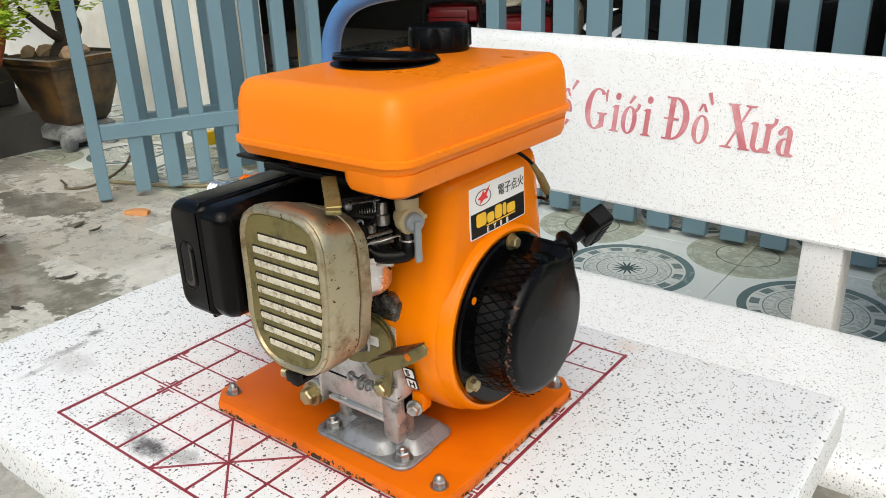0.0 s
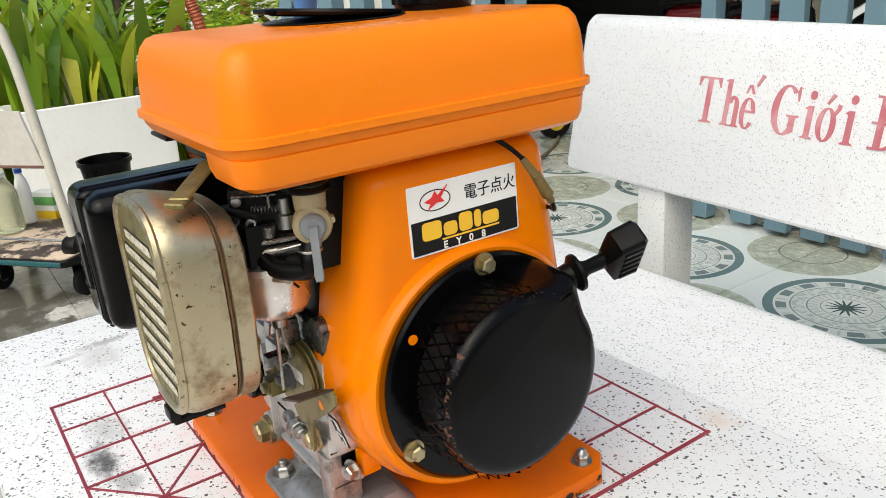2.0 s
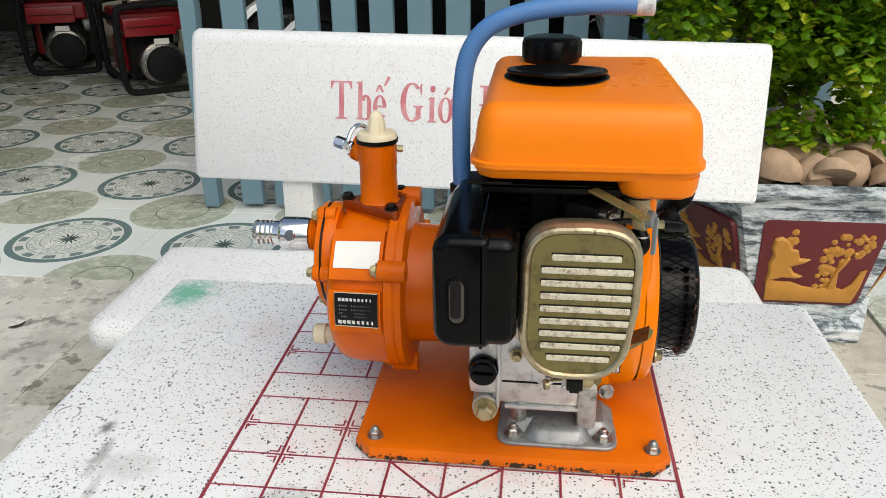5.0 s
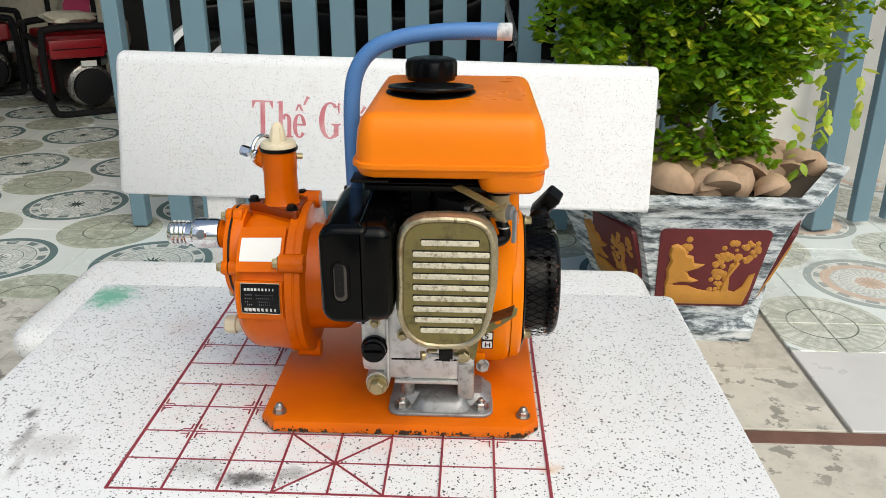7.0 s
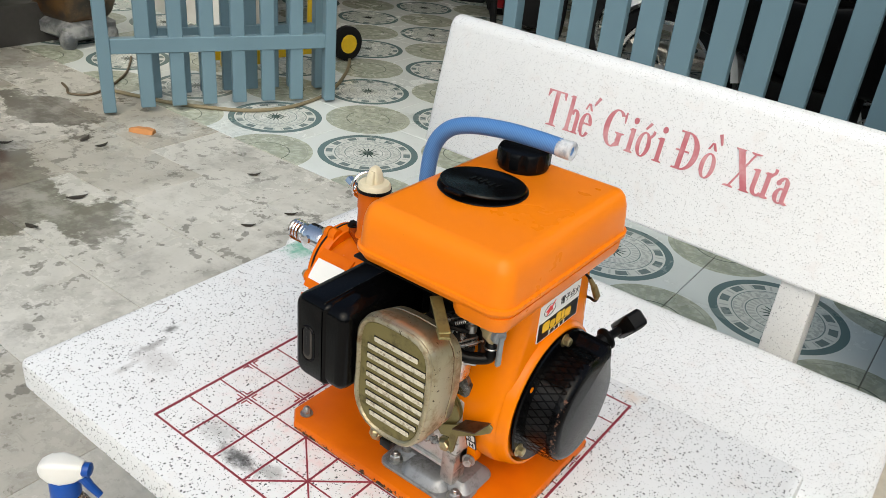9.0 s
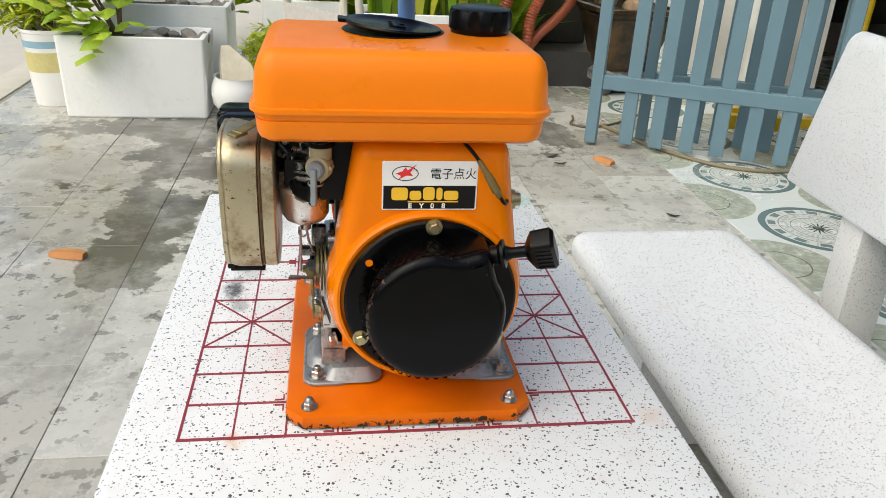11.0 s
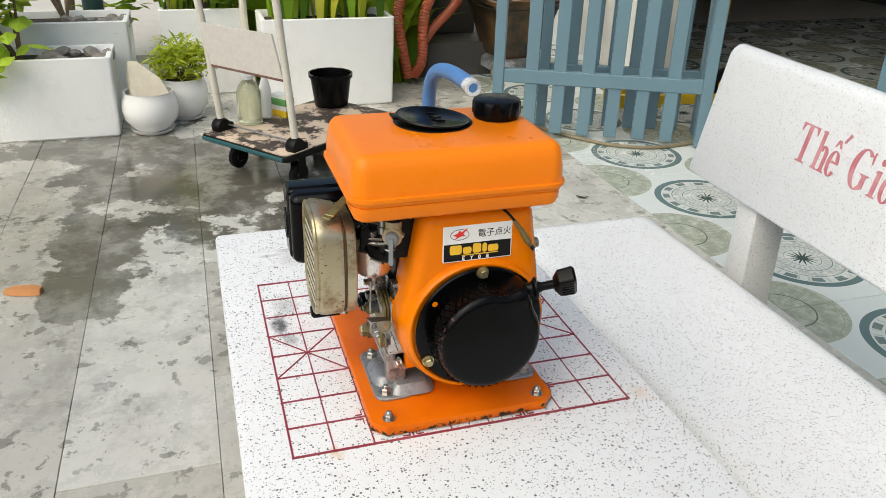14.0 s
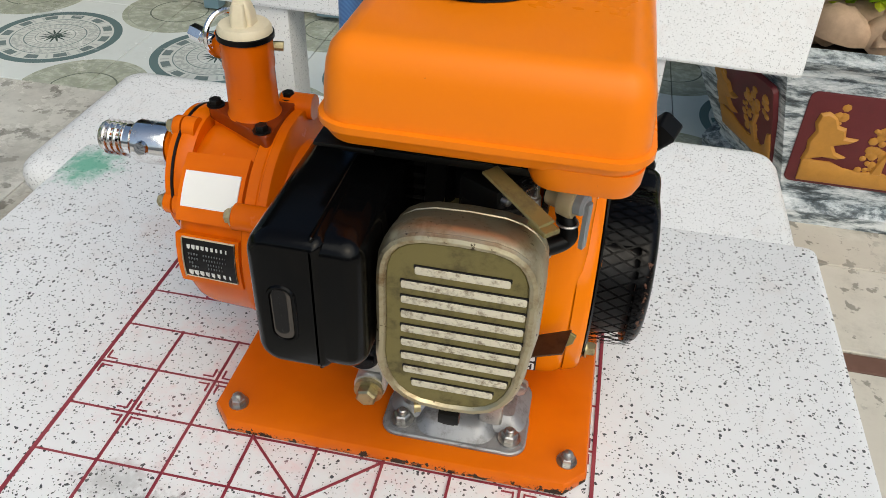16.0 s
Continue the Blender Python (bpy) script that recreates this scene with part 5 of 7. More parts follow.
on_carb("spring", tube([(-0.002 + 0.0022 * k / 4 * 0.9, 0.0365 + 0.0022 * math.sin(k * 1.57), -0.004 + 0.0022 * math.cos(k * 1.57)) for k in range(33)], 0.00045, 6, 2), M_STEEL)
part("float_bowl", lathe((0.124, -0.0985, 0.7035), (0, 0, 1), [(0, 0.006), (0.0015, 0.012), (0.005, 0.0180), (0.011, 0.0215), (0.033, 0.0225), (0.034, 0.0238), (0.0385, 0.0238)], 36), M_BOWL, carb, "aluminium float bowl")
part("bowl_screw", join(lathe((0.124, -0.0985, 0.697), (0, 0, 1), [(0, 0.005), (0.007, 0.0055)], 12), rod((0.128, -0.104, 0.655), (0.128, -0.103, 0.697), 0.0012, 8)), M_STEEL, carb)
ey = axes((0.1345, -0.1100, 0.7382), (0.83, 0.55, 0), (0, 0, 1))
part("throttle_eye", moved(join(lathe((0, 0, 0), (0, 0, 1), [(0, 0.0064), (0.0035, 0.0064)], 24), box((0.0, -0.004, 0), (0.024, 0.004, 0.003), 0.001)), ey), M_STEEL, carb)
part("throttle_eye_bore", moved(lathe((0, 0, 0.0032), (0, 0, 1), [(0, 0.0025), (0.0006, 0.0025)], 16), ey), M_INK, carb)
PA, lv_ax = Vector((0.1625, -0.0850, 0.7690)), Vector((1, -0.42, 0)).normalized()
pet = part("petcock", join(lathe(PA, lv_ax, [(-0.014, 0.0075), (-0.006, 0.008), (-0.005, 0.0108), (0.003, 0.0112), (0.0045, 0.0104)], 32),
                           *[lathe(PA + Vector((0, 0, 0)) + lv_ax * 0.0 + Vector((-lv_ax.y, lv_ax.x, 0)) * 0.0112 * math.cos(a_) + Vector((0, 0, 0.0112 * math.sin(a_))), lv_ax, [(-0.003, 0.0019), (0.0035, 0.0019)], 10) for a_ in (0.15, 1.57, 4.9)],
                           lathe(PA + Vector((-0.004, 0.002, 0.008)), (0, 0, 1), [(0, 0.009), (0.010, 0.0095), (0.024, 0.0095)], 20)), M_BEIGE, pump_set, "beige fuel tap with a grey lever")
part("collar", join(*[lathe(PA + Vector((-0.004, 0.002, 0.0185 + k * 0.0045)), (0, 0, 1), [(0, 0.0118), (0.0015, 0.0128), (0.0035, 0.0118)], 22) for k in range(3)]), M_RUBBER, pet)
lvb = PA + lv_ax * 0.0045
lev = axes(lvb + lv_ax * 0.0065, (-lv_ax.y, lv_ax.x, 0), (0, 0, 1))
part("lever", join(lathe(lvb, lv_ax, [(0, 0.0076), (0.0045, 0.0073), (0.0062, 0.0058)], 24),
                   moved(slab_z([(-0.0026, 0.002), (-0.0024, -0.020), (-0.0028, -0.027), (-0.0022, -0.0305), (0.0020, -0.0305), (0.0028, -0.027), (0.0024, -0.020), (0.0026, 0.002)], [(-0.001, 0.0), (0.0018, 0.0), (0.0024, 0.0006)]), lev)), M_GREY, pet, "grey tap lever turned down")
part("fuel_hose", tube([PA + Vector((-0.003, 0, -0.008)), (0.1640, -0.0895, 0.750), (0.1630, -0.0905, 0.7435), (0.1550, -0.0965, 0.7415), (0.1440, -0.1035, 0.7420), (0.136, -0.1060, 0.746)], 0.0058, 14), M_RUBBER, pet)
part("hose_clip", tube([(0.1625 + 0.0064 * math.cos(t), -0.0880 + 0.0064 * math.sin(t), 0.7545) for t in np.linspace(0, 6.283, 17)], 0.0009, 6, 1), M_STEEL, pet)
part("strap", box((-0.024, -0.0009, -0.0058), (0.024, 0.0009, 0.0058), 0.0008, 1, axes((0.1345, -0.1370, 0.8005), (0.033, -0.029, -0.0085), (0, 0, 1))), M_OLIVE, air, "olive zinc strap")
part("strap_foot", box((-0.007, -0.0055, -0.0016), (0.007, 0.0055, 0.0016), 0.0008, 1, axes((0.1505, -0.1520, 0.7945), (0.033, -0.029, -0.004), (0, 1, 0))), M_OLIVE, air)
part("band_strap", join(box((-0.0045, -0.0008, -0.018), (0.0045, 0.0008, 0.016), 0.0006, 1, axes((0.0925, -0.1010, 0.7820), (0.45, 0.89, 0), (-0.89, 0.45, 0)))), M_BLACK, pet)
part("strap_foot", box((0.0885, -0.1065, 0.7632), (0.0985, -0.0955, 0.7662), 0.0008, 1), M_OLIVE, pet)
GX, GZ = 0.111, 0.651
gov = part("governor_lever", join(*[lathe((GX + dx, y, GZ + dz), (0, -1, 0), [(0, r - 0.001), (0.0004, r), (0.0016, r), (0.0020, r - 0.001)], 36) for dx, dz, y, r in ((0.003, 0.002, -0.0800, 0.0225), (0.002, 0.001, -0.0835, 0.0230))]), M_OLIVE, pump_set, "olive zinc governor linkage")
front_plate = [(p.x, p.y) for p in smooth_path([(x, z, 0) for x, z in ((0.094, 0.666), (0.109, 0.674), (0.124, 0.671), (0.134, 0.663), (0.138, 0.654), (0.129, 0.640), (0.109, 0.632), (0.090, 0.628), (0.084, 0.636), (0.086, 0.652), (0.094, 0.666))], 3)][:-1]
part("lever_arm", plate_y(front_plate, [(-0.0872, 0.0), (-0.0892, 0.0), (-0.0896, 0.0005)]), M_OLIVE, gov)
part("pivot_bolt", join(lathe((0.104, -0.0892, 0.649), (0, -1, 0), [(0, 0.0088), (0.0016, 0.0088)], 24), hex_bolt((0.104, -0.0908, 0.649), (0, -1, 0), 0.0060, 0.0055, 0.0008, 0.003)), M_DUSTY, gov)
part("plate_hole", lathe((0.1015, -0.0893, 0.6635), (0, -1, 0), [(0, 0.0021), (0.0006, 0.0021)], 14), M_INK, gov)
tab_line = [(0.113, 0.633), (0.124, 0.640), (0.138, 0.648), (0.149, 0.658), (0.176, 0.6705), (0.1800, 0.6680), (0.1785, 0.6610), (0.168, 0.6520), (0.152, 0.6410), (0.1415, 0.6340), (0.1385, 0.6120), (0.1360, 0.6080), (0.1325, 0.6110), (0.1315, 0.6270), (0.121, 0.6250)]
part("control_tab", plate_y(list(reversed(tab_line)), [(-0.0918, 0.0), (-0.0934, 0.0), (-0.0938, 0.0004)]), M_OLIVE, gov)
part("tab_top", loft([[(0.1475, -0.0915, z + 0.6575), (0.1765, -0.0915, z + 0.6705), (0.1725, -0.1130, z + 0.6690), (0.1465, -0.1130, z + 0.6590)] for z in (0.0, 0.0014)]), M_BROWN, gov)
part("tab_hole", lathe((0.1600, -0.0932, 0.6540), (0, -1, 0), [(0, 0.0034), (0.0008, 0.0034)], 16), M_ORANGE, gov)
part("link_rod", tube([(0.124, -0.0985, 0.700), (0.1225, -0.0960, 0.684), (0.119, -0.0925, 0.672), (0.112, -0.0915, 0.668)], 0.0012, 8, 4), M_STEEL, gov)
part("hook_wire", tube([(0.122, -0.1045, 0.698), (0.121, -0.1050, 0.690), (0.122, -0.1010, 0.688), (0.123, -0.0990, 0.690)], 0.0007, 6, 4), M_STEEL, gov)
part("governor_body", join(box((0.088, -0.078, 0.630), (0.140, -0.062, 0.690), 0.005), lathe((0.128, -0.064, 0.686), (0, -1, 0), [(0, 0.010), (0.014, 0.0095), (0.0145, 0.007)], 20), box((0.096, -0.104, 0.6600), (0.106, -0.0900, 0.6680), 0.002), box((0.098, -0.094, 0.672), (0.110, -0.080, 0.692), 0.003)), M_OILY, gov)
part("cable_clamp", join(box((0.078, -0.100, 0.630), (0.090, -0.086, 0.642), 0.0015), hex_bolt((0.084, -0.100, 0.636), (0, -1, 0), 0.0042, 0.003, 0.001)), M_OLIVE, gov)

# ignition wire and the fitting on the far flank
wire = part("ignition_wire", tube([(0.168, 0.024, 0.806), (0.181, 0.037, 0.796), (0.189, 0.047, 0.785), (0.193, 0.058, 0.768), (0.193, 0.066, 0.755), (0.1895, 0.0722, 0.7465), (0.180, 0.0765, 0.7450), (0.165, 0.0775, 0.7420)], 0.0016, 8), M_RUBBER, pump_set, "black ignition wire in a yellowed sleeve")
part("sleeve", join(tube([(0.189, 0.0470, 0.785), (0.1925, 0.056, 0.7715)], (0.0022, 0.0031), 12, 4), tube([(0.1920, 0.0545, 0.7740), (0.1935, 0.0635, 0.7590)], (0.0034, 0.0041), 12, 4), tube([(0.1934, 0.063, 0.7600), (0.1930, 0.0665, 0.7540)], (0.0030, 0.0026), 12, 3)), M_WIRE, wire)
part("side_fitting", join(lathe((0.150, 0.070, 0.7355), (0, 1, 0), [(0, 0.0075), (0.012, 0.0075), (0.013, 0.009), (0.020, 0.009)], 18), lathe((0.150, 0.090, 0.7355), (0, 1, 0), [(0, 0.006), (0.005, 0.006)], 16)), M_GOLD, wire)

# pump
PC = Vector((-0.13, 0.012, 0.655))
DC = Vector((-0.13, 0.012, 0.651))
body = part("pump_body", lathe(DC, (1, 0, 0), [(0.0045, 0.050), (0.0060, 0.0600), (0.0085, 0.0670), (0.0125, 0.0730), (0.0175, 0.0770), (0.0235, 0.0790), (0.032, 0.0798), (0.056, 0.0808), (0.062, 0.0825), (0.067, 0.0835)], 64), M_PUMP, pump_set, "orange cast pump casing")
PF = Vector((-0.13, 0.014, 0.684))
ears = [(-0.6 + k * math.pi / 2.5) for k in range(5)]
part("inlet_flange", join(lathe(PF, (1, 0, 0), [(0.0, 0.0515), (0.001, 0.0525), (0.007, 0.0525), (0.012, 0.0500)], 48), *[lathe(PF + Vector((0, 0.049 * math.cos(a), 0.049 * math.sin(a))), (1, 0, 0), [(0, 0.0088), (0.010, 0.0088)], 18) for a in ears]), M_PUMP, body)
part("inlet_cover", join(lathe(PF - Vector((0.010, 0, 0)), (1, 0, 0), [(0, 0.036), (0.002, 0.048), (0.0035, 0.0518), (0.0085, 0.0523)], 48),
                         *[lathe(PF + Vector((-0.008, 0.049 * math.cos(a), 0.049 * math.sin(a))), (1, 0, 0), [(0, 0.0080), (0.0012, 0.0088), (0.0065, 0.0088)], 18) for a in ears]), M_PUMP, body)
part("gasket", lathe(PF - Vector((0.0016, 0, 0)), (1, 0, 0), [(0, 0.0531), (0.0018, 0.0531)], 48), M_INK, body)
fl = part("rear_flange", lathe(PC + Vector((0.066, 0, 0)), (1, 0, 0), [(0, 0.085), (0.001, 0.0865), (0.0085, 0.0865), (0.0092, 0.0855), (0.0102, 0.0855), (0.0110, 0.0865), (0.017, 0.0865), (0.018, 0.085)], 60), M_PUMP, body)
for a in (0.3, 1.25, 2.60, 4.55, 5.7):
    part("boss", lathe(PC + Vector((0.062, 0.0875 * math.cos(a), 0.0875 * math.sin(a))), (1, 0, 0), [(0, 0.010), (0.026, 0.010)], 16), M_PUMP, fl)
    part("flange_bolt", hex_bolt(PC + Vector((0.061, 0.0885 * math.cos(a), 0.0885 * math.sin(a))), (-1, 0, 0), 0.0055, 0.005, 0.0012), M_GOLD, fl)
for a in ears:
    part("cover_bolt", hex_bolt(PF + Vector((-0.0085, 0.049 * math.cos(a), 0.049 * math.sin(a))), (-1, 0, 0), 0.0052, 0.005, 0.0012), M_GOLD, body)
part("adapter", lathe(PC + Vector((0.087, 0, 0)), (1, 0, 0), [(-0.004, 0.062), (0.002, 0.0605), (0.032, 0.0600), (0.037, 0.0585), (0.041, 0.055), (0.043, 0.048), (0.055, 0.048)], 44), M_PUMP, body)
part("adapter_bolt", hex_bolt((0.005, -0.055, 0.647), (0, -1, 0), 0.005, 0.005, 0.001), M_GOLD, body)
# outlet neck on a three-cornered flange
NX, NY = -0.0795, 0.0125
FLANGE = ((-0.1205, 0.0130), (-0.0550, -0.0250), (-0.0550, 0.0480))


def three_cornered(grow, z, r=0.008):
    """A ring with three rounded corners, grown outwards from the neck's axis."""
    c = [Vector((NX + (x - NX) * grow, NY + (y - NY) * grow, z)) for x, y in FLANGE]
    ring = []
    for k in range(3):
        p, a, b = c[k], (c[k - 1] - c[k]).normalized() * r, (c[(k + 1) % 3] - c[k]).normalized() * r
        for t in np.linspace(0, 1, 6):
            ring.append(p + a * (1 - t) ** 2 + b * t ** 2)
    return ring


part("outlet_saddle", loft([three_cornered(g, z, r) for g, z, r in ((1.22, 0.690, 0.010), (1.08, 0.706, 0.009), (0.94, 0.722, 0.006), (0.90, 0.7285, 0.005), (0.90, 0.7335, 0.004))]), M_PUMP, body)
part("saddle_flange", loft([three_cornered(g, z) for g, z in ((0.985, 0.7335), (1.0, 0.7342), (1.0, 0.7425), (0.985, 0.7436), (0.5, 0.7437))]), M_PUMPDARK, body, "oily orange flange, shade and dark reflection put into its colour")
neck = part("outlet_neck", lathe((NX, NY, 0.7430), (0, 0, 1), [(0, 0.0205), (0.003, 0.0186), (0.036, 0.0181), (0.0385, 0.0189), (0.060, 0.0187)], 36), M_PUMP, body)
part("side_boss", lathe((NX - 0.010, NY + 0.006, 0.793), (-1, 0.5, 0), [(0, 0.014), (0.010, 0.0145), (0.0105, 0.012)], 24), M_PUMP, neck)
for x, y in ((-0.1110, 0.0130), (-0.0625, -0.0155), (-0.0625, 0.0385)):
    part("neck_bolt", hex_bolt((x, y, 0.7437), (0, 0, 1), 0.0050, 0.0042, 0.0014), M_DARK, neck)
part("seal_ring", lathe((NX, NY, 0.8020), (0, 0, 1), [(0, 0.0195), (0.0005, 0.0205), (0.004, 0.0205), (0.0045, 0.019)], 36), M_RUBBER, neck)
part("stopper", join(lathe((NX, NY, 0.8060), (0, 0, 1), [(0, 0.0195), (0.004, 0.0190), (0.0060, 0.0175), (0.0065, 0.010)], 32),
                     loft([[(NX + x, NY + y, z) for x, y in rounded(-a, a, -b, b, 0.002, 4)] for z, a, b in ((0.8120, 0.0084, 0.0064), (0.8205, 0.0078, 0.0058), (0.8255, 0.0064, 0.0052), (0.8300, 0.0044, 0.0046), (0.8318, 0.0028, 0.0034))]),
                     loft([[(NX + x, NY + y, z) for x, y in rounded(-a, a, -b, b, 0.002, 4)] for z, a, b in ((0.8120, 0.0055, 0.0115), (0.8215, 0.0048, 0.0095), (0.8275, 0.0040, 0.0075))])), M_CREAM, neck, "cream plastic screw stopper")
clamp = [(NX - 0.020 + 0.0165 * 0.45 * math.cos(t), NY + 0.008 + 0.0165 * 0.9 * math.cos(t), 0.799 + 0.0165 * math.sin(t)) for t in np.linspace(0, 2 * math.pi, 29)]
part("hose_clamp", join(tube(clamp, 0.0022, 8, 1), rod((NX - 0.034, NY - 0.001, 0.7995), (NX - 0.022, NY - 0.004, 0.7975), 0.0046, 14, 0.001), rod((NX - 0.041, NY + 0.001, 0.8015), (NX - 0.032, NY - 0.001, 0.7992), 0.0058, 6)), M_CHROME, neck, "chromed worm clamp")
part("neck_pin", rod((NX + 0.013, NY + 0.010, 0.793), (NX + 0.0225, NY + 0.013, 0.792), 0.0035, 10), M_GOLD, neck)
# inlet fitting
IZ, IY = 0.7055, 0.008
inl = part("inlet_boss", lathe((-0.150, IY, IZ), (1, 0, 0), [(0, 0.0155), (0.0015, 0.017), (0.003, 0.0155), (0.0045, 0.017), (0.006, 0.0155), (0.0075, 0.017), (0.009, 0.0155), (0.0105, 0.017), (0.012, 0.018), (0.03, 0.022)], 28), M_PUMP, body)
part("hose_tail", lathe((-0.209, IY, IZ), (1, 0, 0), [(0, 0.0115), (0.001, 0.0125), (0.005, 0.0143), (0.0055, 0.0122), (0.010, 0.0143), (0.0105, 0.0122), (0.015, 0.0143), (0.0155, 0.0122), (0.020, 0.0143), (0.0205, 0.0125), (0.031, 0.0130)], 30), M_CHROME, inl, "chromed barbed hose tail")
part("hose_bore", lathe((-0.2095, IY, IZ), (1, 0, 0), [(0, 0.0095), (0.0008, 0.0095)], 24), M_INK, inl)
part("union_nut", join(lathe((-0.181, IY, IZ), (1, 0, 0), [(0, 0.0150), (0.003, 0.0172), (0.026, 0.0172), (0.030, 0.0160)], 30), *[lathe(Vector((-0.168, IY, IZ)) + Vector((0, 0.016 * math.cos(a), 0.016 * math.sin(a))), (0, math.cos(a), math.sin(a)), [(0, 0.006), (0.004, 0.005)], 12) for a in (2.9, 6.04)]), M_CHROME, inl, "chromed union nut")
part("drain_plug", lathe((-0.128, -0.006, 0.5985), (-1, 0, 0), [(0, 0.0085), (0.010, 0.0085), (0.0105, 0.0112), (0.022, 0.0106), (0.0235, 0.009)], 20), M_CREAM, body, "cream plastic drain plug")


def on_pump(x, z, w, h, t, material, name, parent, r=0.0847):
    """A sticker bent round the casing: x, z its lower left corner on the flank."""
    rows_, n = [], max(3, int(h / 0.004))
    a0 = math.asin(max(-1, min(1, (z - PC.z) / r)))
    a1 = a0 + h / r
    for rr in (r, r + t):
        for k in range(n + 1):
            a = a0 + (a1 - a0) * k / n
            rows_.append([(x, PC.y - rr * math.cos(a), PC.z + rr * math.sin(a)), (x + w, PC.y - (rr + 0.0018) * math.cos(a), PC.z + (rr + 0.0018) * math.sin(a))])
    o, q = rows_[:n + 1], rows_[n + 1:]
    rings = [[a[0], a[1], b[1], b[0]] for a, b in zip(o, q)]
    return part(name, loft(rings), material, parent)


for z_, h_ in ((0.6410, 0.0385), (0.6870, 0.0460)):
    on_pump(-0.1150, z_, 0.0495, h_, 0.0082, M_PUMP, "casing_pad", body, 0.0763)
sticker = on_pump(-0.1115, 0.700, 0.043, 0.026, 0.0012, M_WHITE, "blank_sticker", body)
nplate = on_pump(-0.1095, 0.6470, 0.0415, 0.0330, 0.0014, M_INK, "name_plate", body)
border = 0.0006
for x0, z0, w, h in ((-0.1095, 0.6470, 0.0415, border), (-0.1095, 0.6793, 0.0415, border), (-0.1095, 0.6470, border, 0.0330), (-0.0686, 0.6470, border, 0.0330)):
    on_pump(x0, z0, w, h, 0.0018, M_CREAM, "plate_border", nplate)
for q in range(9):
    on_pump(-0.1055 + q * 0.0036, 0.6722, 0.0027, 0.0026, 0.0019, M_WHITE, "print_bar", nplate)
for z, spans in ((0.6672, ((0.0, 0.0085), (0.0115, 0.020))), (0.6635, ((0.0, 0.0085), (0.0115, 0.020))), (0.6600, ((0.0, 0.0060), (0.0145, 0.013))), (0.6568, ((0.002, 0.0075), (0.0145, 0.014)))):
    for x0, w in spans:
        for q in range(int(w / 0.0021)):
            on_pump(-0.1050 + x0 + q * 0.0021, z, 0.0013, 0.0011, 0.0017, M_GREY, "print_bar", nplate)
for q in range(8):
    on_pump(-0.1062 + q * 0.0043, 0.6502, 0.0035, 0.0031, 0.0019, M_WHITE, "print_bar", nplate)

# ---- gates and fence ----
def barred_panel(name, a, b, label, bars, bar_w, z0, z1, rails, depth=0.028, post=0.045, group=""):
    """A leaf of upright flat bars between two posts on rails, from a to b on the ground."""
    a, b = Vector((*a, 0)), Vector((*b, 0))
    d = (b - a).normalized()
    L = (b - a).length
    m = axes(a, d, (0, 0, 1)) @ Matrix.Rotation(radians(-90), 4, "X")
    m = Matrix.Translation(a) @ Matrix.Rotation(math.atan2(d.y, d.x), 4, "Z")
    ob = thing(name, tuple((a + b) / 2), label, "gate" if "gate" in name else "fence", group)
    for x in (0, L):
        part("post", box((x - post / 2, -post / 2, z0 - 0.012), (x + post / 2, post / 2, z1), 0.003, 1, m), M_FENCE, ob)
    for z, h in rails:
        part("rail", box((post / 2, -0.020, z - h / 2), (L - post / 2, 0.020, z + h / 2), 0.003, 1, m), M_FENCE, ob)
    pitch = (L - post) / (bars + 1)
    for k in range(bars):
        x = post / 2 + pitch * (k + 1)
        part("bar", box((x - bar_w / 2, -depth / 2 - 0.002, z0), (x + bar_w / 2, depth / 2 + 0.002, z1 - 0.03), 0.0025, 1, m), M_FENCE, ob)
    return ob


barred_panel("front_fence", (-1.115, 1.945), (0.98, 1.945), "blue-grey painted steel bar fence behind the stone bench", 15, 0.080, 0.02, 1.55, ((0.30, 0.05), (1.30, 0.05)), 0.03, 0.055)
barred_panel("open_gate_leaf", (-2.465, 1.075), (-2.040, 1.915), "blue-grey painted steel gate leaf standing open", 6, 0.058, 0.025, 1.50, ((0.285, 0.062), (1.30, 0.06)), 0.024, 0.05, "gate leaves")
barred_panel("open_gate_leaf", (-2.52, 1.33), (-2.205, 2.01), "blue-grey painted steel gate leaf folded behind another", 6, 0.058, 0.025, 1.50, ((0.285, 0.062), (1.30, 0.06)), 0.024, 0.05, "gate leaves")
barred_panel("side_gate_leaf", (1.43, 2.05), (2.35, 2.30), "blue-grey painted steel gate leaf by the white pier", 5, 0.075, 0.02, 1.60, ((1.40, 0.06),), 0.03, 0.085)

# ---- decorated planter and bush ----
planter = thing("hexagonal_planter", (0.76, 1.42, 0), "six-sided black and white brushed planter with ochre relief panels", "planter")
PX, PY = 0.758, 1.42


def pring(w, ap, z):
    return [(PX + x, PY + y, z) for x, y in ((-w, -ap), (w, -ap), (2 * w, 0), (w, ap), (-w, ap), (-2 * w, 0))]


part("body", loft([pring(0.135, 0.300, 0.0), pring(0.138, 0.305, 0.035), pring(0.118, 0.270, 0.045), pring(0.118, 0.270, 0.065), pring(0.126, 0.275, 0.075), pring(0.196, 0.315, 0.350), pring(0.194, 0.312, 0.357), pring(0.205, 0.325, 0.362), pring(0.208, 0.330, 0.378), pring(0.222, 0.345, 0.390), pring(0.228, 0.352, 0.402), pring(0.228, 0.352, 0.414), pring(0.200, 0.315, 0.417), pring(0.195, 0.305, 0.37)]), M_PLANTER, planter, "", 30)
part("soil", loft([pring(0.19, 0.30, 0.35), pring(0.19, 0.30, 0.385)]), M_SOIL, planter)
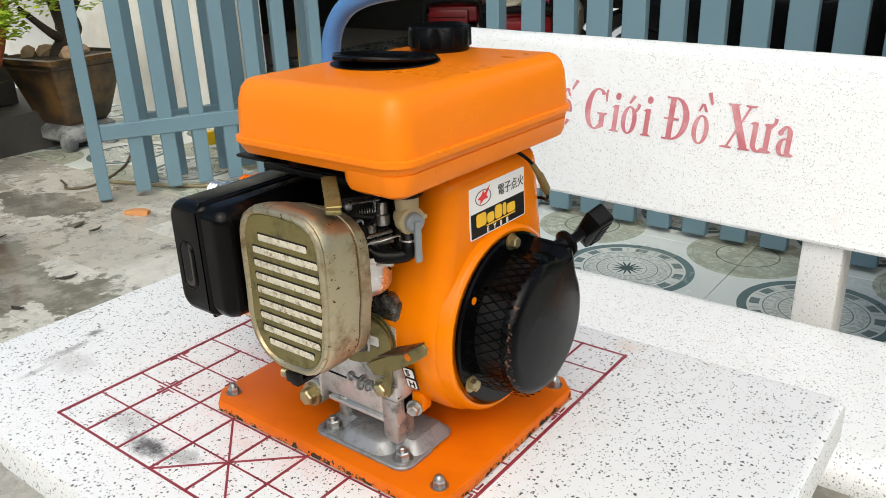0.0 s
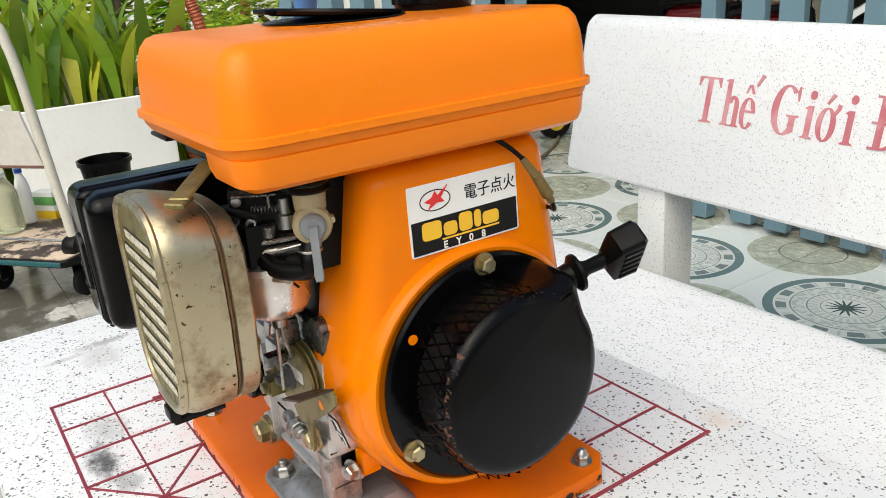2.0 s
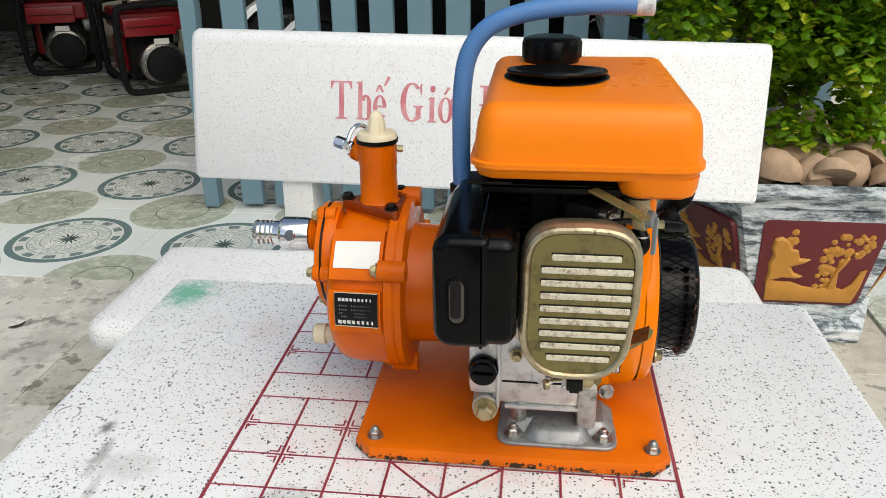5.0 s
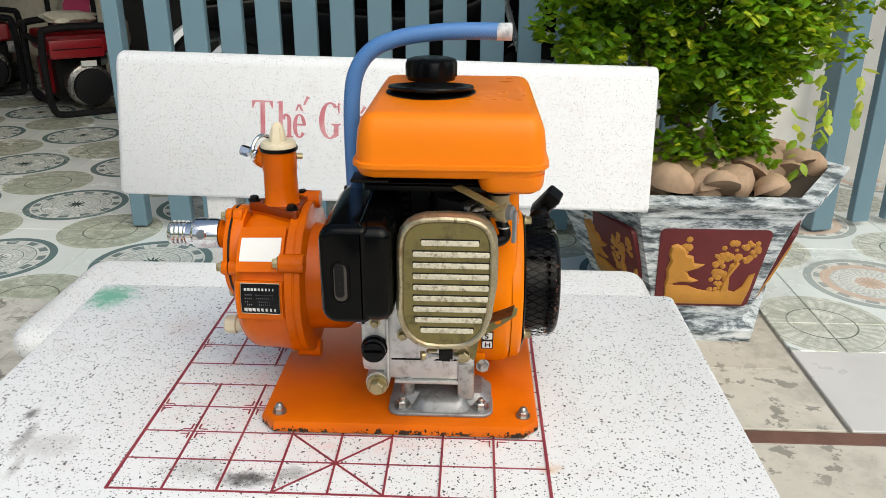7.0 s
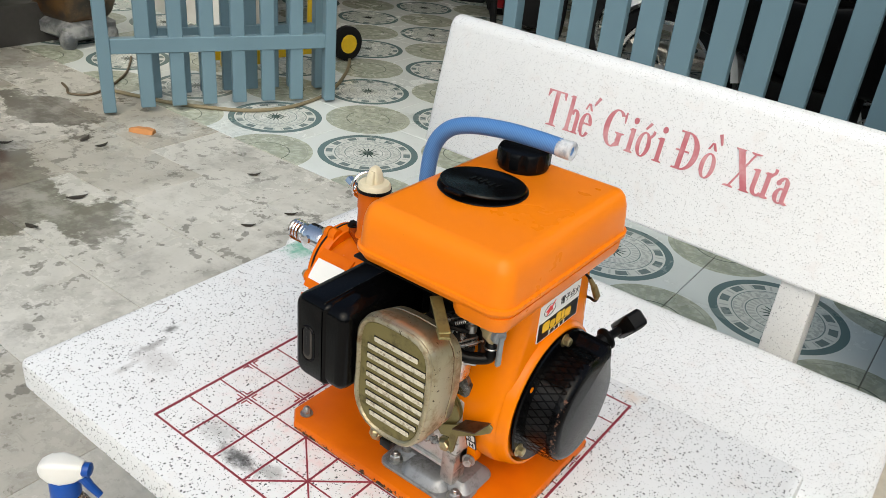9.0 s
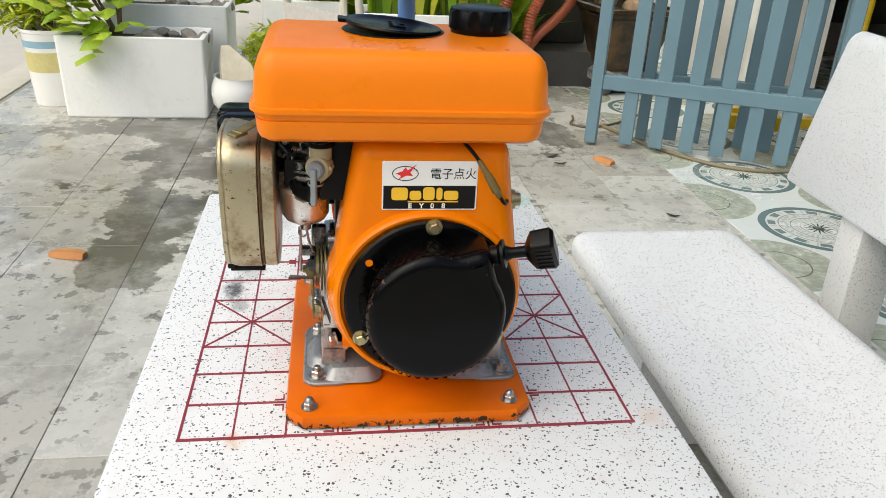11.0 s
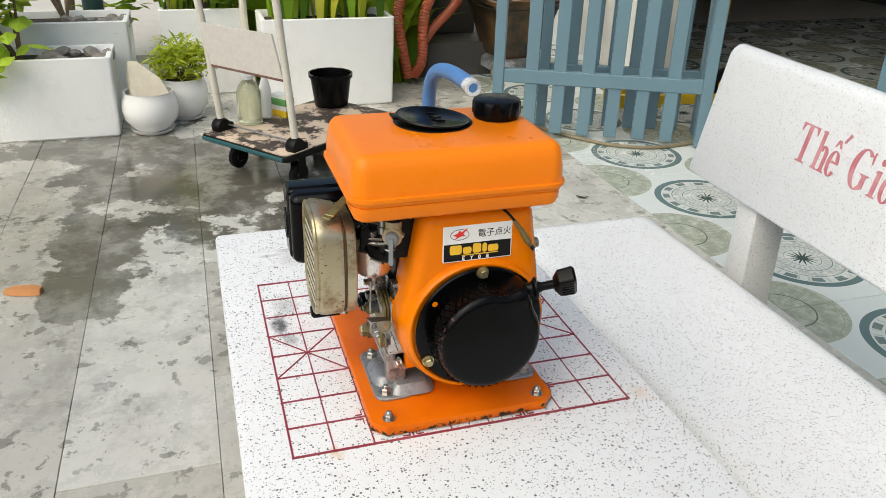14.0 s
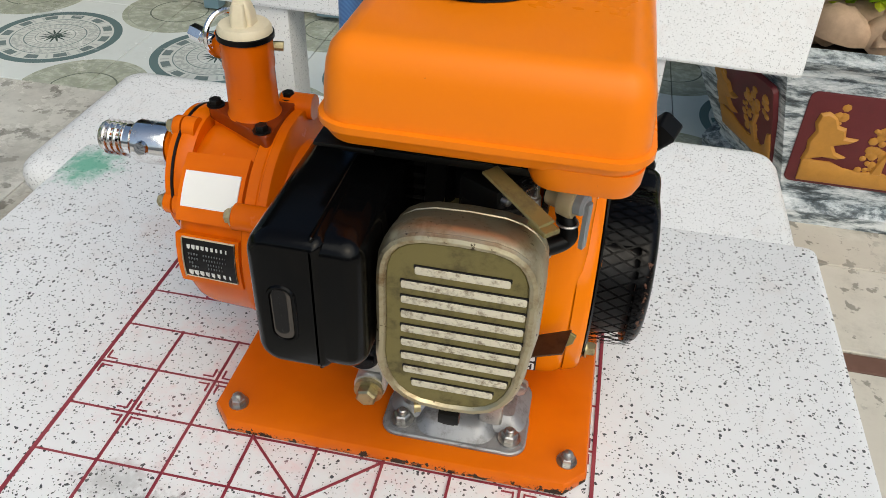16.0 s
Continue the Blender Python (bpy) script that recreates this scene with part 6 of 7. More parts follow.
for turn, wide in ((0, 1.0), (-1, 1.0), (1, 1.0)):
    if turn == 0:
        o, ex, d_top = Vector((PX, PY - 0.2785, 0.092)), Vector((1, 0, 0)), Vector((0, -0.034, 0.233))
    else:
        a_, b_ = Vector((PX + turn * 0.126, PY - 0.275, 0)), Vector((PX + turn * 0.252, PY, 0))
        ex = (b_ - a_).normalized() * turn
        nn = Vector((turn * abs(ex.y), -abs(ex.x), 0))
        c_ = (a_ + b_) / 2
        o, d_top = Vector((c_.x, c_.y, 0.092)) + nn * 0.0035, nn * 0.088 + Vector((0, 0, 0.233))
    fm = axes(o, ex, d_top)
    pan_pts = rounded(-0.128, 0.118, 0.004, 0.238, 0.016, 4) if turn == 0 else rounded(-0.112, 0.112, 0.004, 0.238, 0.016, 4)
    pan_pts = [(x + (0.030 if x > 0 else -0.012 if turn == 0 else -0.028) * y / 0.238, y) for x, y in pan_pts]
    pan = part("panel", moved(slab_z(pan_pts, [(-0.010, 0), (0.002, 0), (0.003, 0.003)]), fm), M_MAROON, planter, "maroon painted relief panel")
    hills = [(-0.104, 0.012), (0.104, 0.012), (0.116, 0.060), (0.122, 0.112), (0.106, 0.104), (0.094, 0.070), (0.076, 0.052), (0.050, 0.060), (0.02, 0.052), (-0.02, 0.058), (-0.05, 0.070), (-0.085, 0.070), (-0.110, 0.084)]
    part("relief", moved(slab_z(hills, [(0.002, 0.0), (0.006, 0.001), (0.008, 0.004)]), fm), M_OCHRE, pan)
    cliff = [(-0.112, 0.066), (-0.070, 0.080), (-0.040, 0.078), (-0.022, 0.086), (-0.046, 0.096), (-0.056, 0.112), (-0.028, 0.122), (-0.012, 0.136), (-0.040, 0.138), (-0.046, 0.160), (-0.062, 0.164), (-0.072, 0.186), (-0.092, 0.196), (-0.108, 0.190), (-0.112, 0.165), (-0.104, 0.145), (-0.112, 0.120), (-0.108, 0.095)]
    part("relief", moved(slab_z(cliff, [(0.002, 0.0), (0.007, 0.002), (0.010, 0.006)]), fm), M_OCHRE, pan)
    trunk_ = [(0.035, 0.05), (0.062, 0.05), (0.058, 0.10), (0.078, 0.14), (0.066, 0.15), (0.048, 0.11)]
    part("relief", moved(slab_z(trunk_, [(0.002, 0.0), (0.007, 0.002), (0.009, 0.004)]), fm), M_OCHRE, pan)
    rng = random.Random(5 + turn)
    for cx, cy, sx, sy, n in ((0.075, 0.175, 0.045, 0.028, 26), (0.04, 0.145, 0.03, 0.02, 14), (0.035, 0.085, 0.025, 0.04, 16), (-0.09, 0.19, 0.03, 0.02, 10)):
        for _ in range(n):
            x, y, r = cx + rng.uniform(-sx, sx), cy + rng.uniform(-sy, sy), rng.uniform(0.0045, 0.0095)
            part("relief", moved(lathe((x, y, 0.001), (0, 0, 1), [(0, r * 1.3), (0.003, r * 1.2), (0.005, r * 0.6)], 7), fm @ Matrix.Diagonal((1, 1, rng.uniform(0.8, 1.3), 1))), M_OCHRE, pan)
rng = random.Random(11)
for k in range(105):
    a, d = rng.uniform(0, 6.28), math.sqrt(rng.uniform(0.02, 1.0))
    s = rng.uniform(0.040, 0.068)
    cut = rng.choice((1.0, 0.55, 0.55))
    ns = 11
    shell_pts = []
    for h, r in ((0.0, 0.10), (0.2, 0.50), (0.55, 0.80), (1.0, 0.86), (1.45, 0.66), (1.8, 0.32), (2.0, 0.06)):
        ring = []
        for q in range(ns):
            t = 2 * math.pi * cut * q / ns
            w = 1 + 0.10 * math.sin(3 * t + k) + rng.uniform(-0.05, 0.05)
            ring.append((s * r * w * math.cos(t), s * r * w * math.sin(t), s * (h - 1) * 1.1))
        shell_pts.append(ring)
    pts = loft(shell_pts)
    moved(pts, Matrix.Translation((PX + d * math.cos(a) * 0.385, PY + d * math.sin(a) * 0.25 * (1.15 - 0.45 * abs(d * math.cos(a))), 0.412 + rng.uniform(-0.01, 0.02))) @ Euler((rng.uniform(0.9, 2.2), rng.uniform(-0.8, 0.8), rng.uniform(0, 6))).to_matrix().to_4x4())
    husk = part("coconut_husk", pts, M_COCO, None, "", 40)
    tagged(husk, "dry pale brown coconut husk laid on the planter soil", "husk", "husks in the planter")
bush = thing("bush", (PX, PY, 0.38), "dense bright green small-leaved bush in the planter", "bush")
part("trunk", join(tube([(PX, PY + 0.03, 0.385), (PX - 0.02, PY + 0.02, 0.50), (PX + 0.01, PY + 0.03, 0.64), (PX - 0.02, PY + 0.02, 0.86)], (0.026, 0.012), 10),
                   tube([(PX - 0.015, PY + 0.02, 0.52), (PX - 0.10, PY + 0.02, 0.62), (PX - 0.20, PY, 0.80)], (0.014, 0.006), 8),
                   tube([(PX + 0.0, PY + 0.02, 0.56), (PX + 0.12, PY, 0.66), (PX + 0.24, PY, 0.80)], (0.013, 0.005), 8)), M_BARK, bush)
rng = random.Random(3)
cl = []
for _ in range(230):
    u, v, w = rng.gauss(0, 1), rng.gauss(0, 1), rng.gauss(0, 1)
    L = math.sqrt(u * u + v * v + w * w)
    k = rng.uniform(0.45, 1.0) / L
    c = (PX + 0.02 + u * k * 0.47, PY + v * k * 0.36, 0.91 + w * k * 0.44)
    gap = abs(c[0] - (PX - 0.175 - 0.05 * (c[2] - 0.78))) < 0.030 and c[1] < PY + 0.1
    low_left = c[0] < PX - 0.16 and c[2] < 0.70
    if c[2] > 0.52 + 0.55 * max(0, (c[0] - PX - 0.10) / 0.4) and not gap and not low_left:
        cl.append((c, rng.uniform(0.040, 0.085)))
cl += [((PX - 0.13 + k * 0.045, PY - 0.15 - 0.02 * (k % 2), 0.490 + 0.03 * (k % 3)), 0.050) for k in range(7)]
leaf_mesh("crown", leaves(rng, crown_points(rng, cl, 270, 0.95), 0.027, 0.50, 1.0, 0.9), M_LEAF, bush)
for x0, y0, z0, n in ((0.20, -0.20, 0.62, 9), (0.26, -0.16, 0.70, 10), (0.33, -0.18, 0.76, 9), (0.30, -0.10, 0.66, 7)):
    hang = [Vector((PX + x0 + 0.004 * k + rng.uniform(-0.014, 0.014), PY + y0 + rng.uniform(-0.014, 0.014), z0 - 0.020 * k)) for k in range(n)]
    leaf_mesh("hanging_shoot", leaves(rng, hang, 0.040, 0.34, 1.3, -0.1), M_LEAF2, bush)

# ---- white foam boxes, pots and their plants ----
def foam_box(name, lo, hi, label):
    ob = thing(name, ((lo[0] + hi[0]) / 2, (lo[1] + hi[1]) / 2, 0), label, "planter box", "foam planter boxes")
    h = hi[2]
    ring = lambda d, z, r: [(x, y, z) for x, y in rounded(lo[0] + d, hi[0] - d, lo[1] + d, hi[1] - d, r, 3)]
    part("body", loft([ring(0.016, 0.0, 0.012), ring(0.010, 0.008, 0.014), ring(0.002, h - 0.014, 0.014), ring(0.001, h - 0.004, 0.012), ring(0.005, h, 0.010), ring(0.024, h - 0.001, 0.006), ring(0.028, h - 0.010, 0.005), ring(0.030, h - 0.08, 0.005)]), M_FOAM, ob, "", 30)
    part("soil", loft([ring(0.029, h - 0.07, 0.005), ring(0.029, h - 0.040, 0.005), ring(0.05, h - 0.030, 0.005)]), M_SOIL, ob)
    return ob


foam_box("foam_box", (-3.10, -1.24, 0), (-2.79, -0.615, 0.360), "long white foam planter box holding leafy seedlings")
foam_box("foam_box", (-3.52, -1.12, 0), (-3.16, -0.55, 0.450), "white foam planter box behind another one")
foam_box("foam_box", (-3.42, 0.06, 0), (-3.08, 0.735, 0.450), "white foam planter box full of long green blades")
foam_box("foam_box", (-3.75, -0.42, 0), (-3.46, 0.02, 0.45), "white foam planter box with low herbs")
rk = random.Random(41)
for k in range(26):
    bx, by, bz = ((-2.945, -0.77, 0.340), (-3.34, -0.70, 0.430))[k % 2]
    q = rk.uniform(0.025, 0.045)
    stone = moved(lathe((0, 0, -q), (0, 0, 1), [(0, 0.0), (q * 0.2, q * 0.6), (q * 0.9, q), (q * 1.5, q * 0.7), (q * 1.8, q * 0.1)], 7), Matrix.Translation((bx + rk.uniform(-0.10, 0.10), by + rk.uniform(-0.14, 0.14), bz)) @ Euler((rk.uniform(-0.6, 0.6), rk.uniform(-0.6, 0.6), rk.uniform(0, 6))).to_matrix().to_4x4() @ Matrix.Diagonal((1.2, 0.9, 0.8, 1)))
    stone = part("stone", stone, M_STONE, None, "", 20)
    tagged(stone, "grey-brown broken stone on the soil of a foam box", "stone", "stones in the foam boxes")
bin_ = thing("white_bucket", (-3.06, -1.345, 0), "white plastic bucket with a faded yellow and blue print", "bucket")
part("body", lathe((-3.06, -1.345, 0), (0, 0, 1), [(0, 0.085), (0.005, 0.09), (0.33, 0.112), (0.335, 0.117), (0.35, 0.117), (0.345, 0.108), (0.25, 0.10)], 32), M_POT, bin_)
part("print_band", lathe((-3.06, -1.345, 0.16), (0, 0, 1), [(0, 0.1015), (0.09, 0.108)], 32, False), plain("faded_yellow", (0.68, 0.60, 0.26), 0.5), bin_, "faded yellow printed band")
part("print_band", lathe((-3.06, -1.345, 0.27), (0, 0, 1), [(0, 0.1093), (0.03, 0.1112)], 32, False), plain("faded_blue", (0.30, 0.48, 0.60), 0.5), bin_)


def pot(at, r, h, label):
    ob = thing("plant_pot", at, label, "plant pot", "white plant pots")
    part("bowl", lathe(at, (0, 0, 1), [(0.012, r * 0.55), (0.026, r * 0.70), (h * 0.34, r * 0.95), (h * 0.58, r * 1.01), (h * 0.80, r * 0.97), (h * 0.94, r * 0.88), (h, r * 0.90), (h * 0.99, r * 0.82), (h * 0.8, r * 0.80)], 36), M_POT, ob)
    part("saucer", lathe(at, (0, 0, 1), [(0.0, r * 0.66), (0.004, r * 0.72), (0.02, r * 0.80), (0.017, r * 0.74), (0.010, r * 0.5)], 32), M_POT, ob)
    part("soil", lathe((at[0], at[1], h * 0.82), (0, 0, 1), [(0, r * 0.8), (0.012, r * 0.8)], 24), M_SOIL, ob)
    return ob


pot((-2.86, -0.485, 0), 0.124, 0.19, "round white glazed plant pot standing on a saucer")
pot((-3.06, -0.335, 0), 0.116, 0.20, "round white glazed plant pot with a ferny plant")
shard = part("palm_sheath", loft([[(x - 2.86, y - 0.485, z) for x, y in q] for z, q in ((0.14, [(-0.03, -0.09), (0.07, -0.06), (0.07, 0.08), (-0.03, 0.07)]), (0.19, [(0.02, -0.08), (0.06, -0.065), (0.06, 0.09), (0.02, 0.09)]), (0.25, [(-0.01, -0.085), (0.03, -0.07), (0.03, 0.06), (-0.01, 0.05)]), (0.315, [(-0.05, -0.075), (-0.035, -0.070), (-0.035, -0.035), (-0.05, -0.035)]))]), M_HUSK, None)
tagged(shard, "pale dry palm sheath stuck in the pot's soil", "palm sheath")


def plant(name, at, clumps, n, size, width, material, label, droop=0.5, up=0.7, seed=1, stems=6):
    r_ = random.Random(seed)
    ob = thing(name, at, label, "plant")
    bms = []
    for c, rad in clumps[:stems]:
        bms.append(tube([at, ((at[0] + c[0]) / 2 + r_.uniform(-0.03, 0.03), (at[1] + c[1]) / 2, (at[2] + c[2]) / 2), c], (0.008, 0.003), 6, 4))
    part("stem", join(*bms), M_BARK, ob)
    leaf_mesh("foliage", leaves(r_, crown_points(r_, clumps, n, 0.9), size, width, droop, up), material, ob)
    return ob


r7 = random.Random(7)
plant("seedling_bush", (-2.95, -1.0, 0.315), [((-2.93 + r7.uniform(-0.12, 0.12), -1.06 + r7.uniform(-0.24, 0.12), r7.uniform(0.50, 1.0)), r7.uniform(0.06, 0.11)) for _ in range(16)] + [((-2.78, -1.06, 0.36), 0.06), ((-2.78, -1.12, 0.30), 0.05), ((-2.80, -1.0, 0.42), 0.07), ((-2.80, -1.16, 0.44), 0.08)], 22, 0.115, 0.36, M_LEAF2, "broad-leaved green seedlings in a foam box", seed=21)
plant("seedling_bush", (-3.06, -1.345, 0.26), [((-3.08 + r7.uniform(-0.14, 0.12), -1.38 + r7.uniform(-0.20, 0.16), r7.uniform(0.40, 1.0)), r7.uniform(0.08, 0.13)) for _ in range(18)], 110, 0.075, 0.11, M_FERN, "yellow-green bamboo-like plant in a bucket", seed=22)
plant("seedling_bush", (-3.42, -0.85, 0.40), [((-3.62 + r7.uniform(-0.12, 0.12), -0.92 + r7.uniform(-0.22, 0.20), r7.uniform(0.80, 1.20)), r7.uniform(0.08, 0.12)) for _ in range(20)], 28, 0.105, 0.30, M_LEAF, "dark green leafy plant in a foam box", seed=23)
plant("fern", (-3.06, -0.335, 0.18), [((-3.06 + 0.075 * math.cos(k * 0.9), -0.335 + 0.085 * math.sin(k * 0.9), 0.25 + 0.025 * (k % 4)), 0.065) for k in range(14)], 130, 0.060, 0.13, M_FERN, "yellow-green feathery fern in a white pot", 0.6, 0.9, seed=24)
plant("herb", (-3.60, -0.2, 0.41), [((-3.60 + r7.uniform(-0.1, 0.1), -0.2 + r7.uniform(-0.18, 0.18), r7.uniform(0.50, 0.68)), r7.uniform(0.06, 0.09)) for _ in range(20)], 110, 0.060, 0.27, M_LEAF2, "fresh green herbs in a foam box", seed=25)


def blades(name, boxlo, boxhi, z, n, length, width, seed, label, bends=(0.15, 0.9)):
    r_ = random.Random(seed)
    verts = []
    for _ in range(n):
        p = Vector((r_.uniform(boxlo[0], boxhi[0]), r_.uniform(boxlo[1], boxhi[1]), z))
        a, L, bend = r_.uniform(0, 6.28), length * r_.uniform(0.5, 1.2), r_.uniform(*bends)
        d, s = Vector((math.cos(a), math.sin(a), 0)), Vector((-math.sin(a), math.cos(a), 0))
        for i in range(7):
            t = i / 6
            c = p + Vector((0, 0, L * (t - 0.35 * bend * t * t))) + d * L * bend * 0.55 * t * t
            w = width * (0.5 + t * 1.6 if t < 0.4 else 1.15 * (1 - t) / 0.6 + 0.02)
            verts += [c - s * w + d * w * 0.3, c + s * w + d * w * 0.3]
    ob = thing(name, ((boxlo[0] + boxhi[0]) / 2, (boxlo[1] + boxhi[1]) / 2, z), label, "plant")
    for q in range(n):
        leaf_mesh("leaf", (verts[q * 14:q * 14 + 14], [(2 * i, 2 * i + 1, 2 * i + 3, 2 * i + 2) for i in range(6)]), M_BLADE, ob)
    return ob


blades("blade_plant", (-3.38, 0.12), (-3.12, 0.68), 0.43, 60, 0.64, 0.032, 31, "tall green blade-leaved plants crowding a foam box", (0.3, 1.1))
blades("blade_plant", (-3.9, 0.1), (-3.5, 1.0), 0.0, 44, 1.25, 0.075, 32, "tall broad green leaves behind the foam boxes", (0.6, 1.3))
blades("blade_plant", (-3.72, -0.4), (-3.5, 0.0), 0.41, 60, 0.42, 0.014, 33, "thin green blades growing in a foam box")
hedge = thing("hedge_tree", (-4.6, -0.3, 0), "dark green leafy trees standing behind the boxes", "tree")
r9 = random.Random(9)
for y in (-1.0, -0.1, 0.9):
    part("trunk", tube([(-4.6, y, 0), (-4.55 + r9.uniform(-0.1, 0.1), y + 0.05, 0.7), (-4.6, y + r9.uniform(-0.2, 0.2), 1.5)], (0.035, 0.015), 8), M_BARK, hedge)
leaf_mesh("crown", leaves(r9, crown_points(r9, [((-4.6 + r9.uniform(-0.3, 0.3), r9.uniform(-1.3, 1.5), r9.uniform(0.35, 2.0)), r9.uniform(0.14, 0.26)) for _ in range(60)], 20, 0.9), 0.12, 0.30), M_LEAF, hedge)
for pts in ([(-3.30, 0.35, 0.43), (-3.32, 0.33, 0.6), (-3.30, 0.22, 0.9), (-3.28, 0.24, 1.3)], [(-3.34, 0.02, 0.0), (-3.36, 0.0, 0.5), (-3.33, 0.06, 0.9), (-3.30, 0.0, 1.3)]):
    br = part("bare_branch", tube(pts, (0.022, 0.014), 10), M_KERB, None)
    tagged(br, "pale bare crooked branch among the plants", "branch")

# bonsai in a dark footed pot, and the corrugated hose
BX, BY = -3.55, 1.57
bon = thing("bonsai_pot", (BX, BY, 0), "dark weathered footed bonsai pot beside the gate", "plant pot")


def bp(h, z, r=0.02):
    c, q = math.cos(0.12), math.sin(0.12)
    return [(BX + x * c - y * q, BY + x * q + y * c, z) for x, y in rounded(-h, h, -h, h, r, 3)]


part("body", loft([bp(0.115, 0.13), bp(0.135, 0.16), bp(0.205, 0.43), bp(0.213, 0.445), bp(0.236, 0.452), bp(0.24, 0.475), bp(0.215, 0.478), bp(0.205, 0.44)]), painted("dark_glaze", (0.030, 0.022, 0.016), (0.19, 0.10, 0.035), 0.35, 30.0, 0.28, (0.30, 0.30, 0.30), amount=0.9), bon)
part("soil", loft([bp(0.204, 0.42), bp(0.204, 0.455), bp(0.17, 0.47)]), M_SOIL, bon)
foot_m = painted("worn_grey_foot", (0.10, 0.11, 0.12), (0.42, 0.43, 0.44), 0.5, 50.0, amount=0.9)
part("foot", loft([bp(0.10, 0.03), bp(0.15, 0.06, 0.04), bp(0.15, 0.11, 0.04), bp(0.118, 0.131)]), foot_m, bon)
for u, v in ((-1, -1), (1, -1), (-1, 1), (1, 1)):
    part("claw", lathe((BX + u * 0.115, BY + v * 0.115, 0.0), (0, 0, 1), [(0, 0.030), (0.02, 0.042), (0.06, 0.045), (0.09, 0.03)], 14), foot_m, bon)
rw = random.Random(61)
for k in range(9):
    q = rw.uniform(0.03, 0.06)
    rock = moved(lathe((0, 0, -q), (0, 0, 1), [(0, 0.0), (q * 0.2, q * 0.6), (q * 0.9, q), (q * 1.5, q * 0.7), (q * 1.8, q * 0.1)], 7), Matrix.Translation((BX + rw.uniform(-0.14, 0.14), BY + rw.uniform(-0.14, 0.14), 0.49)) @ Euler((rw.uniform(-0.6, 0.6), rw.uniform(-0.6, 0.6), rw.uniform(0, 6))).to_matrix().to_4x4() @ Matrix.Diagonal((1.3, 0.9, 0.9, 1)))
    rock = part("stone", rock, M_COCO, None, "", 20)
    tagged(rock, "brown weathered stone on the soil of the bonsai pot", "stone", "stones in the bonsai pot")
tree = thing("bonsai", (BX, BY, 0.46), "crooked dark bonsai tree with small green leaves", "tree")
M_DARKBARK = plain("dark_bark", (0.055, 0.040, 0.030), 0.85, 0.0, 0.5, 40.0)
part("trunk", tube([(BX - 0.02, BY - 0.02, 0.45), (BX + 0.04, BY + 0.02, 0.56), (BX - 0.04, BY + 0.04, 0.68), (BX + 0.02, BY - 0.04, 0.86)], (0.055, 0.020), 10), M_DARKBARK, tree)
part("limb", tube([(BX + 0.03, BY + 0.0, 0.55), (BX + 0.09, BY - 0.09, 0.60), (BX + 0.06, BY - 0.20, 0.72)], (0.030, 0.012), 8), M_DARKBARK, tree)
part("limb", tube([(BX, BY + 0.02, 0.60), (BX - 0.06, BY + 0.12, 0.66), (BX - 0.02, BY + 0.20, 0.80)], (0.030, 0.012), 8), M_DARKBARK, tree)
part("limb", tube([(BX + 0.02, BY, 0.52), (BX + 0.10, BY + 0.06, 0.60), (BX + 0.06, BY + 0.02, 0.76)], (0.026, 0.012), 8), M_DARKBARK, tree)
r5 = random.Random(15)
leaf_mesh("crown", leaves(r5, crown_points(r5, [((BX + r5.uniform(-0.20, 0.22), BY - 0.12 + r5.uniform(-0.32, 0.24), r5.uniform(0.64, 1.10)), r5.uniform(0.06, 0.11)) for _ in range(34)], 90, 0.8), 0.042, 0.33), M_LEAF2, tree)
hose_o = part("corrugated_hose", tube([(-3.50, 0.92, 0.03), (-3.50, 0.87, 0.28), (-3.50, 0.86, 0.42), (-3.50, 0.92, 0.60), (-3.50, 0.95, 0.78), (-3.50, 0.99, 0.92), (-3.50, 1.03, 0.80), (-3.50, 1.07, 0.57), (-3.50, 1.01, 0.38), (-3.50, 1.00, 0.14), (-3.50, 0.95, 0.035)], 0.028, 14, 26, 0.14), M_PIPE, None)
tagged(hose_o, "orange-brown corrugated plastic hose bent in a tall loop", "hose")
hose_p = part("plastic_pipe", tube([(-3.72, 1.40, 0.86), (-3.62, 1.33, 0.64), (-3.57, 1.23, 0.45), (-3.55, 1.08, 0.30), (-3.54, 1.02, 0.225)], 0.028, 14, 6), M_PIPE, None)
tagged(hose_p, "smooth orange-brown plastic pipe leaning on the bonsai pot", "pipe")
M_LEDGE = plain("dark_ledge", (0.075, 0.07, 0.066), 0.6, 0.0, 0.4, 12.0)
slabst = part("stone_step", box((-4.6, 0.96, -0.005), (-3.62, 1.72, 0.20), 0.008), M_LEDGE, None)
tagged(slabst, "dark stone ledge behind the hoses", "step")
# Added block whose dark colour stands for the hedge's shade behind the pot.
ledge = part("stone_step", box((-4.6, 0.98, 0.204), (-3.90, 1.46, 0.47), 0.008), M_LEDGE, None)
tagged(ledge, "added dark block standing for the shade under the hedge", "step")
gpost = part("drain_pipe", rod((-3.85, -0.76, 0.0), (-3.85, -0.76, 1.9), 0.055, 16), plain("dark_green_pipe", (0.012, 0.05, 0.048), 0.4), None)
tagged(gpost, "dark green upright pipe behind the foam boxes", "pipe")

